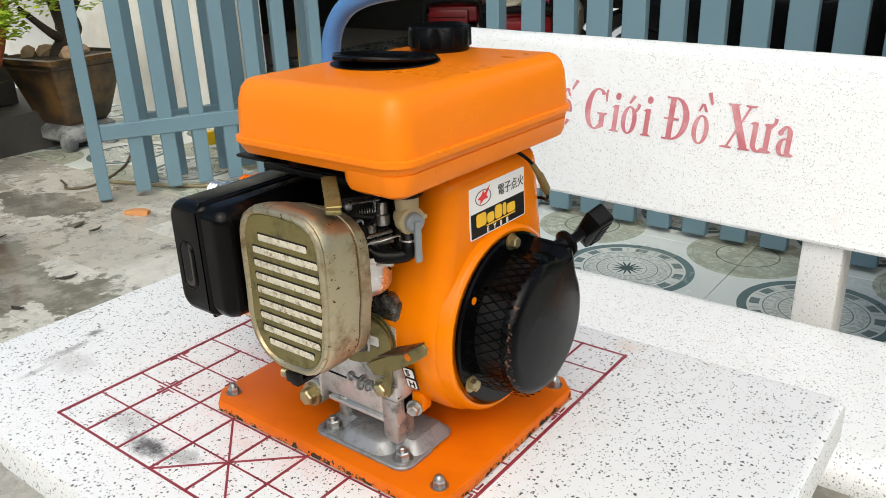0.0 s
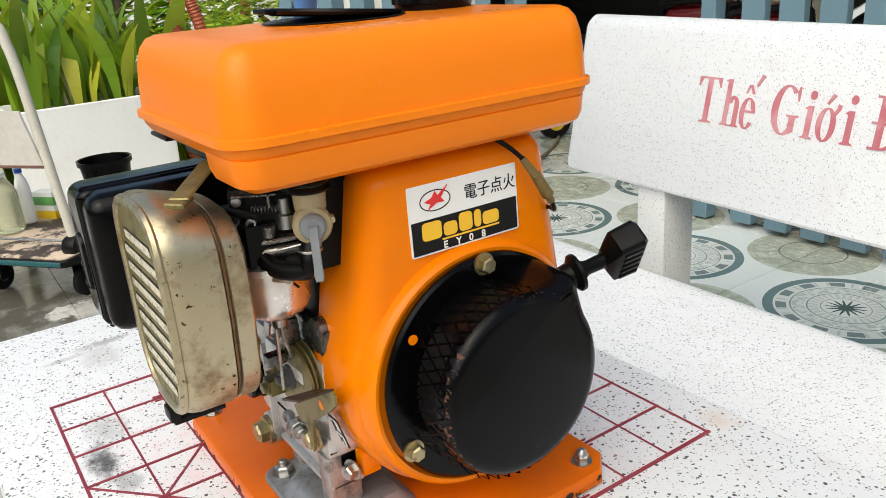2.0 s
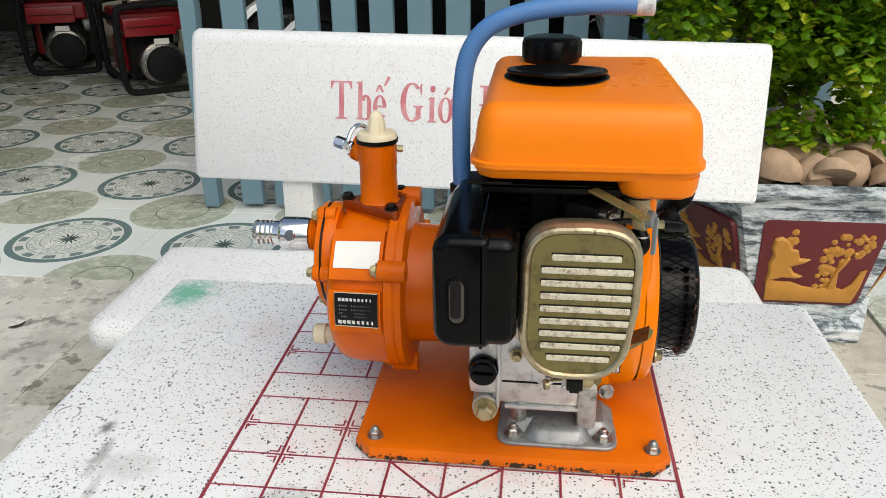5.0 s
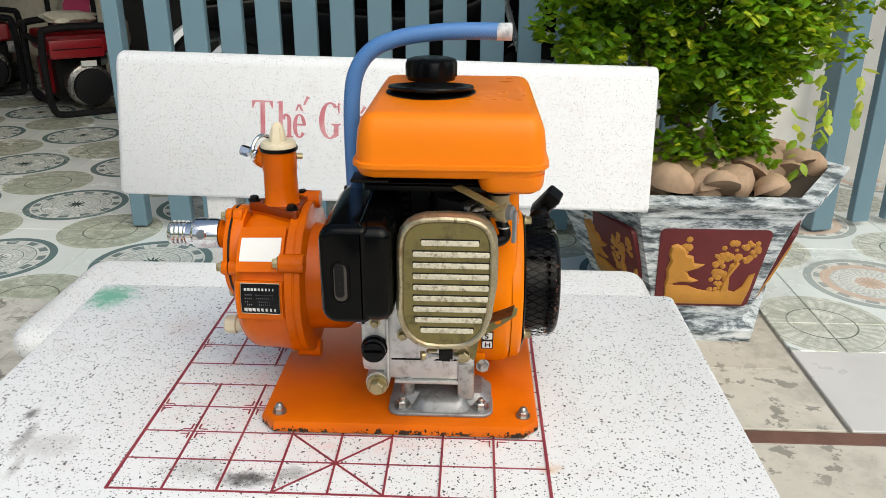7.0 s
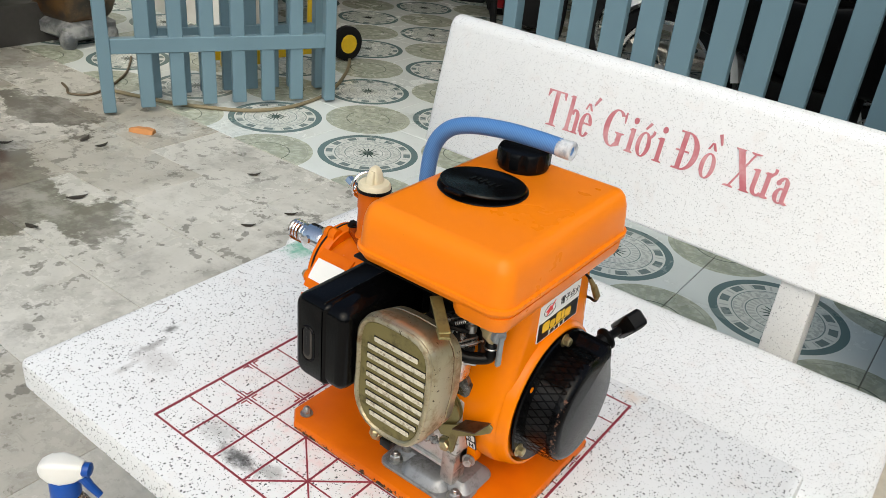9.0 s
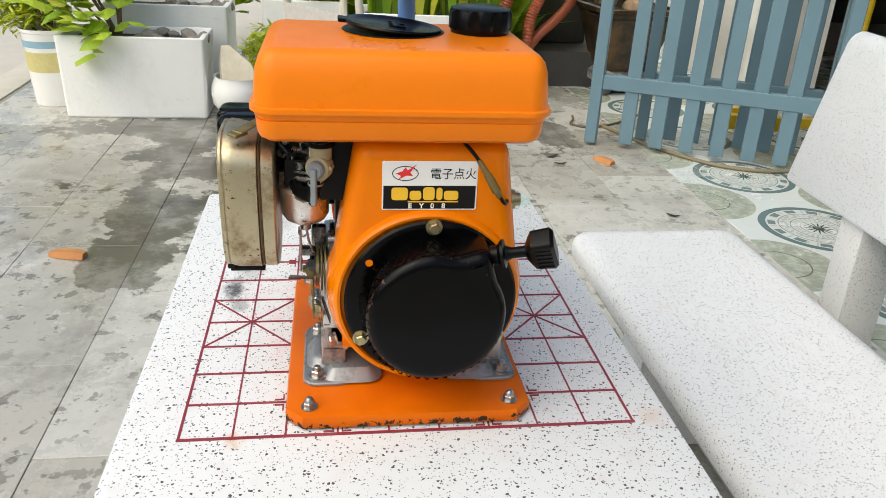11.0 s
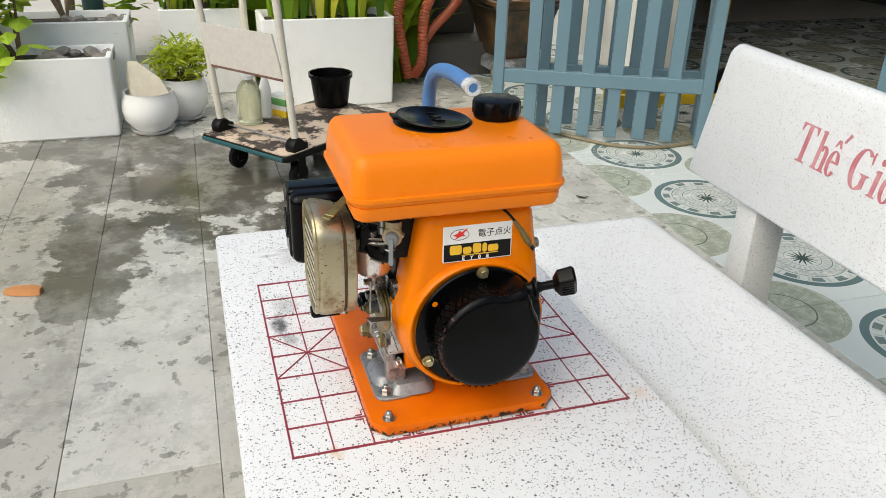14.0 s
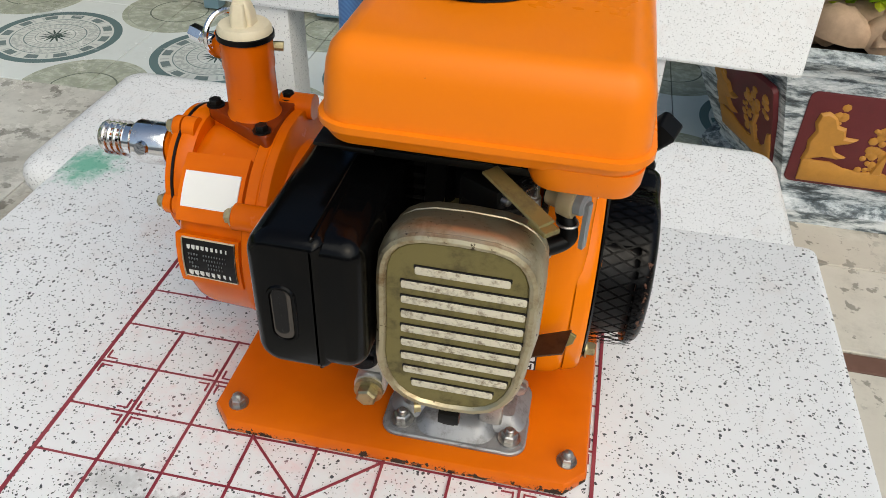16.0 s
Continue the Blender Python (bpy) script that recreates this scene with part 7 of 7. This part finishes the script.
# ---- trolley ----
cart = thing("platform_trolley", (-2.27, 0.15, 0), "worn folding platform trolley with cream handle posts", "trolley")
cm = Matrix.Translation((-2.071, -0.110, 0)) @ Matrix.Rotation(math.atan2(0.786, -0.618), 4, "Z")
W = 0.24
HX = 0.055
deck = part("deck", moved(slab_z(rounded(-0.03, 0.70, -W, W, 0.03, 4), [(0.136, 0.006), (0.138, 0.002), (0.156, 0), (0.160, 0.004)]), cm), M_DARK, cart)
part("deck_top", moved(slab_z(rounded(-0.020, 0.69, -W + 0.012, W - 0.012, 0.025, 4), [(0.158, 0), (0.1635, 0), (0.1645, 0.003)]), cm), M_DECK, deck)
part("edge_trim", moved(box((-0.035, -W + 0.02, 0.142), (-0.028, W - 0.02, 0.157), 0.002, 1), cm), plain("teal_trim", (0.02, 0.10, 0.11), 0.4), deck)
for x, y in ((0.10, -W + 0.07), (0.10, W - 0.07), (0.58, -W + 0.07), (0.58, W - 0.07)):
    wheel = part("wheel", moved(lathe((x, y - 0.014, 0.046), (0, 1, 0), [(0, 0.030), (0.002, 0.042), (0.005, 0.046), (0.023, 0.046), (0.026, 0.042), (0.028, 0.030)], 24), cm), M_TYRE, cart)
    part("hub", moved(lathe((x, y - 0.017, 0.046), (0, 1, 0), [(0, 0.018), (0.034, 0.018)], 16), cm), M_DUSTY, wheel)
    part("fork", moved(join(box((x - 0.02, y - 0.024, 0.035), (x + 0.02, y - 0.019, 0.137), 0.002, 1), box((x - 0.02, y + 0.019, 0.035), (x + 0.02, y + 0.024, 0.137), 0.002, 1), box((x - 0.022, y - 0.024, 0.122), (x + 0.022, y + 0.024, 0.137), 0.002, 1)), cm), M_DARK, wheel)
hp = plain("cream_post_paint", (0.66, 0.62, 0.53), 0.45)
hnd = part("handle_frame", moved(tube([(HX + 0.005, -W + 0.035, 0.165), (HX - 0.035, -W + 0.035, 0.55), (HX - 0.065, -W + 0.035, 0.78), (HX - 0.07, -W + 0.09, 0.84), (HX - 0.07, W - 0.09, 0.84), (HX - 0.065, W - 0.035, 0.78), (HX - 0.035, W - 0.035, 0.55), (HX + 0.005, W - 0.035, 0.165)], 0.0140, 12, 8), cm), hp, cart, "cream painted handle frame")
pan_ = lambda z: HX - 0.024 - 0.075 * (z - 0.43) / 0.30
part("handle_panel", moved(loft([[(pan_(z) - t, y, z) for z, t in ((0.435, 0.004), (0.435, -0.004), (0.600, -0.004), (0.600, 0.004))] for y in (-W + 0.05, W - 0.05)]), cm), plain("panel_board", (0.70, 0.66, 0.61), 0.5), hnd)
part("panel_edge", moved(box((pan_(0.432) - 0.006, -W + 0.048, 0.426), (pan_(0.432) + 0.006, W - 0.048, 0.436), 0.002, 1), cm), M_RUST, hnd)
for y in (-W + 0.035, W - 0.035):
    part("hinge", moved(join(lathe((HX, y - 0.022, 0.178), (0, 1, 0), [(0, 0.032), (0.010, 0.036), (0.034, 0.036), (0.044, 0.032)], 20), box((HX - 0.03, y - 0.02, 0.150), (HX + 0.05, y + 0.02, 0.190), 0.006)), cm), M_DARK, cart)
part("tie_bar", moved(rod((HX + 0.02, -W + 0.03, 0.185), (HX + 0.02, W - 0.03, 0.185), 0.004, 8), cm), M_STEEL, cart)
bpot = thing("black_pot", tuple(cm @ Vector((0.52, -0.10, 0.165))), "black plastic nursery pot on the trolley", "pot")
bl = cm @ Vector((0.615, 0.115, 0.165))
bpot.location = bl
part("body", lathe(bl, (0, 0, 1), [(0, 0.070), (0.003, 0.074), (0.125, 0.090), (0.127, 0.097), (0.145, 0.098), (0.143, 0.090), (0.05, 0.078)], 32), M_PLASTIC, bpot)


def bottle(at, r, h, mat, capm, label, neck=0.45):
    ob = thing("plastic_bottle", tuple(at), label, "bottle", "bottles on the trolley")
    part("body", lathe(at, (0, 0, 1), [(0, r * 0.8), (0.006, r), (h * 0.65, r), (h * 0.8, r * 0.75), (h * 0.9, r * neck), (h * 0.94, r * neck)], 22), mat, ob)
    part("cap", lathe(Vector(at) + Vector((0, 0, h * 0.93)), (0, 0, 1), [(0, r * neck * 1.15), (h * 0.07, r * neck * 1.15)], 16), capm, ob)
    return ob


bottle(cm @ Vector((0.19, 0.180, 0.165)), 0.050, 0.20, M_CLEAR, M_WHITE, "cloudy plastic bottle of yellowish liquid on the trolley")
bottle(cm @ Vector((0.285, 0.185, 0.165)), 0.024, 0.19, M_POT, M_SPRAYBLUE, "slim white plastic bottle with a blue cap")
carton = thing("small_carton", tuple(cm @ Vector((0.35, 0.15, 0.165))), "small green and white carton on the trolley", "carton")
part("body", moved(box((0.325, 0.11, 0.165), (0.375, 0.20, 0.26), 0.003), cm), M_WHITE, carton)
part("print_band", moved(box((0.3235, 0.109, 0.215), (0.3765, 0.201, 0.245), 0.001), cm), plain("carton_green", (0.16, 0.42, 0.12), 0.5), carton)
part("print_band", moved(box((0.3235, 0.109, 0.167), (0.3765, 0.201, 0.195), 0.001), cm), M_YPLAST, carton)

# ---- spray bottle by the table ----
SB = Vector((-0.464, -0.225, 0))
spray = thing("spray_bottle", tuple(SB), "clear spray bottle of brown liquid with a blue and white trigger", "spray bottle")
sb_body = part("body", lathe(SB, (0, 0, 1), [(0, 0.034), (0.004, 0.0395), (0.100, 0.0400), (0.104, 0.0387), (0.142, 0.0387), (0.146, 0.0400), (0.168, 0.0392), (0.190, 0.0360), (0.208, 0.0290), (0.222, 0.0205), (0.234, 0.0190)], 40), M_SMOKY, spray, "smoky clear plastic bottle")
part("liquid", lathe(SB, (0, 0, 1), [(0.0, 0.0344), (0.004, 0.0399), (0.100, 0.0404), (0.1035, 0.0392), (0.108, 0.0392)], 40, False), M_BROWNLIQ, sb_body, "dark reddish brown liquid")
for z0, z1 in ((0.109, 0.117), (0.120, 0.128), (0.131, 0.137)):
    part("label_band", lathe(SB, (0, 0, 1), [(z0, 0.0388), (z0 + 0.0005, 0.0393), (z1 - 0.0005, 0.0393), (z1, 0.0388)], 40, False), M_COCO, sb_body, "pale brown printed band")
part("foam_streak", moved(slab_z([(-0.010, 0.0), (0.004, -0.004), (0.008, 0.020), (0.003, 0.046), (-0.006, 0.040), (-0.011, 0.018)], [(0, 0.0), (0.0008, 0.001)]), axes(SB + Vector((0.004, -0.0398, 0.142)), Vector((1, 0, 0)), Vector((0, 0.12, 1)))), M_POT, sb_body, "white foam clinging to the bottle")
fx = Matrix.Translation(SB) @ Matrix.Rotation(radians(36), 4, "Z")
part("collar", lathe(SB, (0, 0, 1), [(0.230, 0.0200), (0.232, 0.0228), (0.254, 0.0222), (0.262, 0.0190)], 26), M_SPRAYBLUE, spray)
part("spray_head", moved(loft([[(x, y, z) for y, z in rounded(-w, w, a, b, 0.008, 4)] for x, w, a, b in ((-0.034, 0.008, 0.270, 0.286), (-0.030, 0.012, 0.266, 0.293), (-0.018, 0.016, 0.260, 0.299), (0.0, 0.0175, 0.257, 0.302), (0.020, 0.014, 0.262, 0.300), (0.034, 0.010, 0.270, 0.296))]), fx), M_WHITE, spray, "white plastic spray head")
part("nozzle", moved(lathe((0.033, 0, 0.283), (1, 0, 0), [(0, 0.0110), (0.010, 0.0110), (0.012, 0.007)], 16), fx), M_SPRAYBLUE, spray)
part("trigger", moved(tube([(0.022, 0, 0.272), (0.032, 0, 0.262), (0.040, 0, 0.248), (0.052, 0, 0.232)], (0.0085, 0.0055), 10), fx), M_SPRAYBLUE, spray)

# ---- small litter on the paving ----
for x, y, a in ((-1.33, -0.815, 1.35), (-2.215, 1.055, 0.5)):
    bit = part("terracotta_shard", moved(loft([[(u, v, w) for u, v, w in ((p, -q, 0.0), (p, q, 0.0), (p, q * 0.6, q * 0.9), (p, -q * 0.6, q * 0.9))] for p, q in ((-0.05, 0.012), (-0.02, 0.020), (0.03, 0.022), (0.052, 0.017))]), Matrix.Translation((x, y, 0)) @ Matrix.Rotation(a, 4, "Z")), M_TERRA, None)
    tagged(bit, "broken terracotta shard lying on the paving", "shard", "terracotta shards")
ropepts = [(x, y, 0.0087) for x, y in ((-2.76, 1.22), (-2.58, 1.28), (-2.43, 1.334), (-2.254, 1.44), (-2.13, 1.554), (-2.071, 1.731), (-2.114, 1.987), (-2.292, 2.294), (-2.507, 2.544), (-2.744, 2.73))]
cable = part("ground_hose", tube(ropepts, 0.0085, 8, 10), plain("dirty_hose", (0.24, 0.20, 0.12), 0.6), None)
tagged(cable, "thin dirty hose lying in a loop on the floor", "hose")
cable2 = part("ground_hose", tube([(x, y, 0.0057) for x, y in ((-2.93, 1.13), (-2.857, 1.11), (-2.78, 1.08), (-2.724, 1.14), (-2.759, 1.245), (-2.85, 1.37), (-2.932, 1.456), (-3.05, 1.55), (-3.128, 1.606))], 0.0055, 8, 10), plain("brown_hose", (0.12, 0.09, 0.055), 0.6), None)
tagged(cable2, "thin brown hose lying in a loop on the floor", "hose")
rl = random.Random(19)
for x, y in ((-2.279, 0.851), (-2.185, 0.863), (-1.837, 0.563), (-1.285, 0.99), (-1.314, 0.836), (-1.611, 1.111), (-1.74, 0.36), (-2.42, 0.62)):
    a, L = rl.uniform(0, 3.1), rl.uniform(0.020, 0.034)
    curl = moved(loft([[(u, -w, 0.001 + h), (u, 0, 0.0035 + h), (u, w, 0.001 + h), (u, 0, 0.0015 + h)] for u, w, h in ((-L, 0.001, 0.004), (-L * 0.4, L * 0.42, 0.001), (L * 0.3, L * 0.40, 0.0), (L, 0.001, 0.006))]), Matrix.Translation((x, y, 0)) @ Matrix.Rotation(a, 4, "Z"))
    tagged(part("dry_leaf", curl, M_DRYLEAF, None), "small curled dark dry leaf lying on the paving", "leaf", "dry leaves on the paving")

# ---- garage contents ----
def generator(at, turn, label):
    """A framed petrol generator: local x across its end, local y along it."""
    ob = thing("generator", at, label, "generator", "generators in the garage")
    m = Matrix.Translation(at) @ Matrix.Rotation(turn, 4, "Z")
    w, d, h = 0.22, 0.31, 0.52
    for y in (-d, d):
        loop = [(-w + 0.06, 0.018), (w - 0.06, 0.018), (w, 0.08), (w, h - 0.07), (w - 0.06, h), (-w + 0.06, h), (-w, h - 0.07), (-w, 0.08)]
        part("end_frame", moved(tube([(x, y, z) for x, z in loop + loop[:1]], 0.021, 10, 5), m), M_TYRE, ob)
    for x in (-w, w):
        for z in (0.09, h - 0.08):
            part("side_rail", moved(rod((x, -d, z), (x, d, z), 0.019, 10), m), M_TYRE, ob)
    part("fuel_tank", moved(box((-w + 0.025, -d + 0.05, 0.36), (w - 0.03, d - 0.02, 0.485), 0.03, 3), m), M_LAMPRED, ob)
    for k in range(5):
        part("print_bar", moved(box((-w + 0.021, -d + 0.12 + 0.042 * k, 0.405), (-w + 0.026, -d + 0.152 + 0.042 * k, 0.440), 0.001, 1), m), M_WHITE, ob)
    part("engine_block", moved(box((-0.14, -0.10, 0.06), (0.14, 0.24, 0.34), 0.03), m), M_DARK, ob)
    part("air_box", moved(box((-0.19, 0.0, 0.10), (-0.13, 0.20, 0.32), 0.02), m), M_LAMPRED, ob)
    part("alternator", moved(lathe((0.02, -d + 0.06, 0.17), (0, -1, 0), [(-0.16, 0.12), (-0.02, 0.135), (0.02, 0.132), (0.03, 0.115)], 30), m), M_OILY, ob)
    part("end_cover", moved(lathe((0.03, -d + 0.03, 0.165), (0, -1, 0), [(0, 0.112), (0.022, 0.106), (0.030, 0.075), (0.031, 0.0)], 30), m), M_TYRE, ob)
    part("control_panel", moved(box((-w + 0.035, -d + 0.005, 0.345), (w - 0.10, -d + 0.05, 0.455), 0.012), m), M_LAMPRED, ob)
    part("panel_groove", moved(box((-w + 0.05, -d + 0.001, 0.398), (w - 0.115, -d + 0.006, 0.404), 0.001, 1), m), M_DARK, ob)
    part("data_plate", moved(box((-0.02, -d + 0.02, 0.290), (0.07, -d + 0.026, 0.325), 0.002, 1), m), M_WHITE, ob)
    part("muffler", moved(box((0.06, -0.02, 0.25), (0.20, 0.26, 0.34), 0.03), m), M_STEEL, ob)
    return ob


generator((-2.404, 4.153, 0), 0.65, "red and black framed petrol generator on the tiles")
generator((-3.32, 4.72, 0), 0.45, "dusty red framed petrol generator in the shade")
for x, y in ((-2.92, 4.90), (-2.59, 4.90)):
    rack = part("rack_post", rod((x, y, 0.0), (x, y, 1.5), 0.018, 10), M_TYRE, None)
    tagged(rack, "slim black steel rack post behind the generator", "post", "rack posts")
def sack(at, size, turn, seed, label):
    """A slack, lumpy sack lying on something."""
    r_ = random.Random(seed)
    rings = []
    for k in range(13):
        t = k / 12
        e = math.sin(math.pi * min(max(t, 0.03), 0.97)) ** 0.45
        ring = []
        for q in range(20):
            a = 2 * math.pi * q / 20
            lump = 1 + 0.16 * math.sin(2 * a + 5 * t + seed) + 0.10 * math.sin(5 * a - 9 * t) + r_.uniform(-0.05, 0.05)
            ring.append((size[0] * (t - 0.5) * 2, size[1] * e * lump * math.cos(a), max(0.0, size[2] * (0.5 + 0.5 * e * lump * math.sin(a)))))
        rings.append(ring)
    ob = part("sack", moved(loft(rings), Matrix.Translation(at) @ Matrix.Rotation(turn, 4, "Z")), M_SACK, None, "", 50)
    return tagged(ob, label, "sack", "sacks in the garage")


sack((-2.40, 4.15, 0.522), (0.24, 0.15, 0.075), 1.9, 4, "slack pale beige cloth sack lying on a generator")
sack((-2.78, 5.22, 0.0), (0.26, 0.17, 0.66), 0.1, 9, "lumpy grey-white sack standing behind the rack posts")
sack((-3.34, 5.42, 0.0), (0.25, 0.17, 0.84), 0.2, 6, "full pale beige sack standing behind the generators")
rag = part("pink_rag", loft([[(-2.88 + 0.05 * k + 0.01 * math.sin(2 * j), y + 0.006 * math.sin(3 * k), z - 0.02 * abs(k - 2) * j / 3 + 0.008 * math.sin(2.3 * k + j)) for k in range(5)] for j, (y, z) in enumerate(((5.22, 0.668), (5.12, 0.650), (5.055, 0.590), (5.035, 0.500)))], False, False), plain("pink_cloth", (0.62, 0.07, 0.17), 0.9), None)
tagged(rag, "crumpled bright pink rag hung over a sack", "rag")


def bike(x, y, a, label, tank):
    ob = thing("motorbike", (x, y, 0), label, "motorbike", "motorbikes in the garage")
    m = Matrix.Translation((x, y, 0)) @ Matrix.Rotation(a, 4, "Z")
    for px in (-0.60, 0.60):
        wh = part("wheel", moved(lathe((px, -0.04, 0.30), (0, 1, 0), [(0.0, 0.235), (0.0, 0.29), (0.02, 0.305), (0.06, 0.305), (0.08, 0.29), (0.08, 0.235)], 40, False), m), M_TYRE, ob)
        part("rim", moved(lathe((px, -0.022, 0.30), (0, 1, 0), [(0.0, 0.216), (0.0, 0.240), (0.044, 0.240), (0.044, 0.216)], 40, False), m), M_CHROME, wh)
        part("hub", moved(lathe((px, -0.05, 0.30), (0, 1, 0), [(0, 0.05), (0.1, 0.05)], 18), m), M_ALU, wh)
        part("spokes", moved(join(*[rod((px, 0, 0.30), (px + 0.22 * math.cos(t), 0, 0.30 + 0.22 * math.sin(t)), 0.004, 5) for t in np.arange(0, 6.2, 0.52)]), m), M_STEEL, wh)
        part("mudguard", moved(loft([[(px + r * math.cos(t), y, 0.30 + r * math.sin(t)) for r, y in ((0.318, -0.055), (0.345, -0.04), (0.345, 0.04), (0.318, 0.055), (0.335, 0.0))] for t in np.linspace(0.15 if px < 0 else 0.7, 2.5 if px < 0 else 3.0, 18)]), m), M_GUARD, wh)
    part("body", moved(loft([[(px, py, pz) for py, pz in rounded(-w, w, lo, hi, 0.03, 3)] for px, w, lo, hi in ((-0.75, 0.05, 0.60, 0.70), (-0.4, 0.11, 0.52, 0.74), (0.0, 0.12, 0.40, 0.72), (0.3, 0.10, 0.42, 0.78), (0.5, 0.06, 0.62, 0.88))]), m), tank, ob)
    part("engine", moved(box((-0.2, -0.13, 0.18), (0.2, 0.13, 0.42), 0.04), m), M_DARK, ob)
    part("fork", moved(join(rod((0.60, -0.07, 0.30), (0.42, -0.07, 0.85), 0.018, 8), rod((0.60, 0.07, 0.30), (0.42, 0.07, 0.85), 0.018, 8)), m), M_CHROME, ob)
    part("handlebar", moved(tube([(0.36, -0.32, 0.98), (0.42, -0.2, 0.95), (0.44, 0, 0.90), (0.42, 0.2, 0.95), (0.36, 0.32, 0.98)], 0.014, 8, 5), m), M_TYRE, ob)
    part("exhaust", moved(tube([(0.1, -0.15, 0.22), (-0.2, -0.16, 0.20), (-0.75, -0.17, 0.30)], (0.02, 0.05), 12, 5), m), M_STEEL, ob)
    return ob


bike(0.75, 3.35, 0.2, "dark motorbike parked behind the bar fence", M_PLASTIC)
bike(-0.19, 2.72, 0.0, "dark motorbike with pale mudguards parked behind the bar fence", M_PLASTIC)
bike(-0.7, 3.7, 0.5, "dark motorbike parked deep in the garage", M_PLASTIC)
dolly = thing("yellow_dolly", (-2.60, 2.15, 0), "small yellow wheeled dolly behind the gate leaf", "dolly")
dm = Matrix.Translation((-2.70, 1.97, 0)) @ Matrix.Rotation(1.40, 4, "Z")
part("frame", moved(join(box((-0.16, -0.10, 0.03), (0.10, -0.05, 0.10), 0.01), box((-0.16, 0.05, 0.03), (0.10, 0.10, 0.10), 0.01), box((0.08, -0.10, 0.05), (0.55, -0.06, 0.10), 0.01)), dm), M_YPLAST, dolly)
for y in (-0.13, 0.13):
    wheel = part("wheel", moved(lathe((0.55, y - 0.02, 0.095), (0, 1, 0), [(0, 0.06), (0.004, 0.092), (0.036, 0.092), (0.04, 0.06)], 24), dm), M_TYRE, dolly)
    part("hub", moved(lathe((0.55, y - 0.026, 0.095), (0, 1, 0), [(0, 0.05), (0.052, 0.05)], 16), dm), M_YPLAST, wheel)
for x in (-0.05, 0.40):
    part("upright", moved(rod((x, 0.0, 0.06), (x + 0.02, 0.0, 0.85), 0.018, 8), dm), M_YPLAST, dolly)

# ---- paving pieces ----
def tile_mesh(name, w, d, mat, gap=0.004, h=0.012):
    me = bpy.data.meshes.new(name)
    bm = box((-w / 2 + gap, -d / 2 + gap, -h), (w / 2 - gap, d / 2 - gap, 0.0))
    top = [e for e in bm.edges if all(v.co.z > -1e-6 for v in e.verts)]
    bmesh.ops.bevel(bm, geom=top, offset=0.0012, segments=1, affect="EDGES")
    bm.to_mesh(me)
    bm.free()
    me.materials.append(mat)
    return me


TX0, TY0 = -1.490, 1.590
me_t = tile_mesh("floor_tile", TILE_X, TILE_Y, M_MEDAL, 0.0012)
for i in range(-6, 5):
    for j in range(0, 9):
        link("floor_tile", me_t, bed, "", Matrix.Translation((TX0 + i * TILE_X, TY0 + j * TILE_Y, 0)))


def cut_piece(name, x0, x1, y0, y1, mat, origin=None):
    """A single piece of paving between the given edges."""
    me = bpy.data.meshes.new(name)
    o = origin or ((x0 + x1) / 2, (y0 + y1) / 2)
    bm = box((x0 - o[0], y0 - o[1], -0.012), (x1 - o[0], y1 - o[1], 0.0))
    bmesh.ops.bevel(bm, geom=[e for e in bm.edges if all(v.co.z > -1e-6 for v in e.verts)], offset=0.002, segments=1, affect="EDGES")
    bm.to_mesh(me)
    bm.free()
    me.materials.append(mat)
    return link(name, me, bed, "", Matrix.Translation((o[0], o[1], 0)))


# the strip beyond the groove: peach medallion tiles, then pale marble slabs
GROOVE = 0.990
for i in range(-1, 4):
    for j in range(-1, 9):
        ox, oy = 1.41 + i * TILE_X, 1.54 + j * TILE_Y
        x0, x1 = max(GROOVE, ox - TILE_X / 2 + 0.001), min(3.2, ox + TILE_X / 2 - 0.001)
        y0, y1 = max(1.075, oy - TILE_Y / 2 + 0.001), oy + TILE_Y / 2 - 0.001
        if x1 - x0 > 0.02 and y1 - y0 > 0.02:
            cut_piece("floor_tile", x0, x1, y0, y1, M_PEACH, (ox, oy))
for x0, x1 in ((GROOVE, 1.70), (1.702, 2.45), (2.452, 3.19)):
    cut_piece("marble_slab", x0, x1, 0.705, 1.073, M_MARBLE)
strip = part("drain_strip", box((0.45, 0.6560, -0.011), (3.19, 0.7030, -0.003), 0.002, 1), M_RUST, bed)
me_s = tile_mesh("paving_slab", 0.64, 0.32, M_SLAB, 0.0006)
rs = random.Random(77)
EDGE = TY0 - TILE_Y / 2
for j in range(9):
    y = EDGE - 0.16 - 0.32 * j
    for i in range(7):
        x = -4.28 + 0.64 * i + (0.32 if j % 2 else 0)
        link("paving_slab", me_s, bed, "", Matrix.Translation((x, y, rs.uniform(-0.002, 0.0))))
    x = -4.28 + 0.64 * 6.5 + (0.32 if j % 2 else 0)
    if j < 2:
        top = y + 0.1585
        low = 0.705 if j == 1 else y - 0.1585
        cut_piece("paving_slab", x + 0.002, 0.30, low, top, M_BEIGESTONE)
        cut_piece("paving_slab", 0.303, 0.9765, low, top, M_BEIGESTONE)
        continue
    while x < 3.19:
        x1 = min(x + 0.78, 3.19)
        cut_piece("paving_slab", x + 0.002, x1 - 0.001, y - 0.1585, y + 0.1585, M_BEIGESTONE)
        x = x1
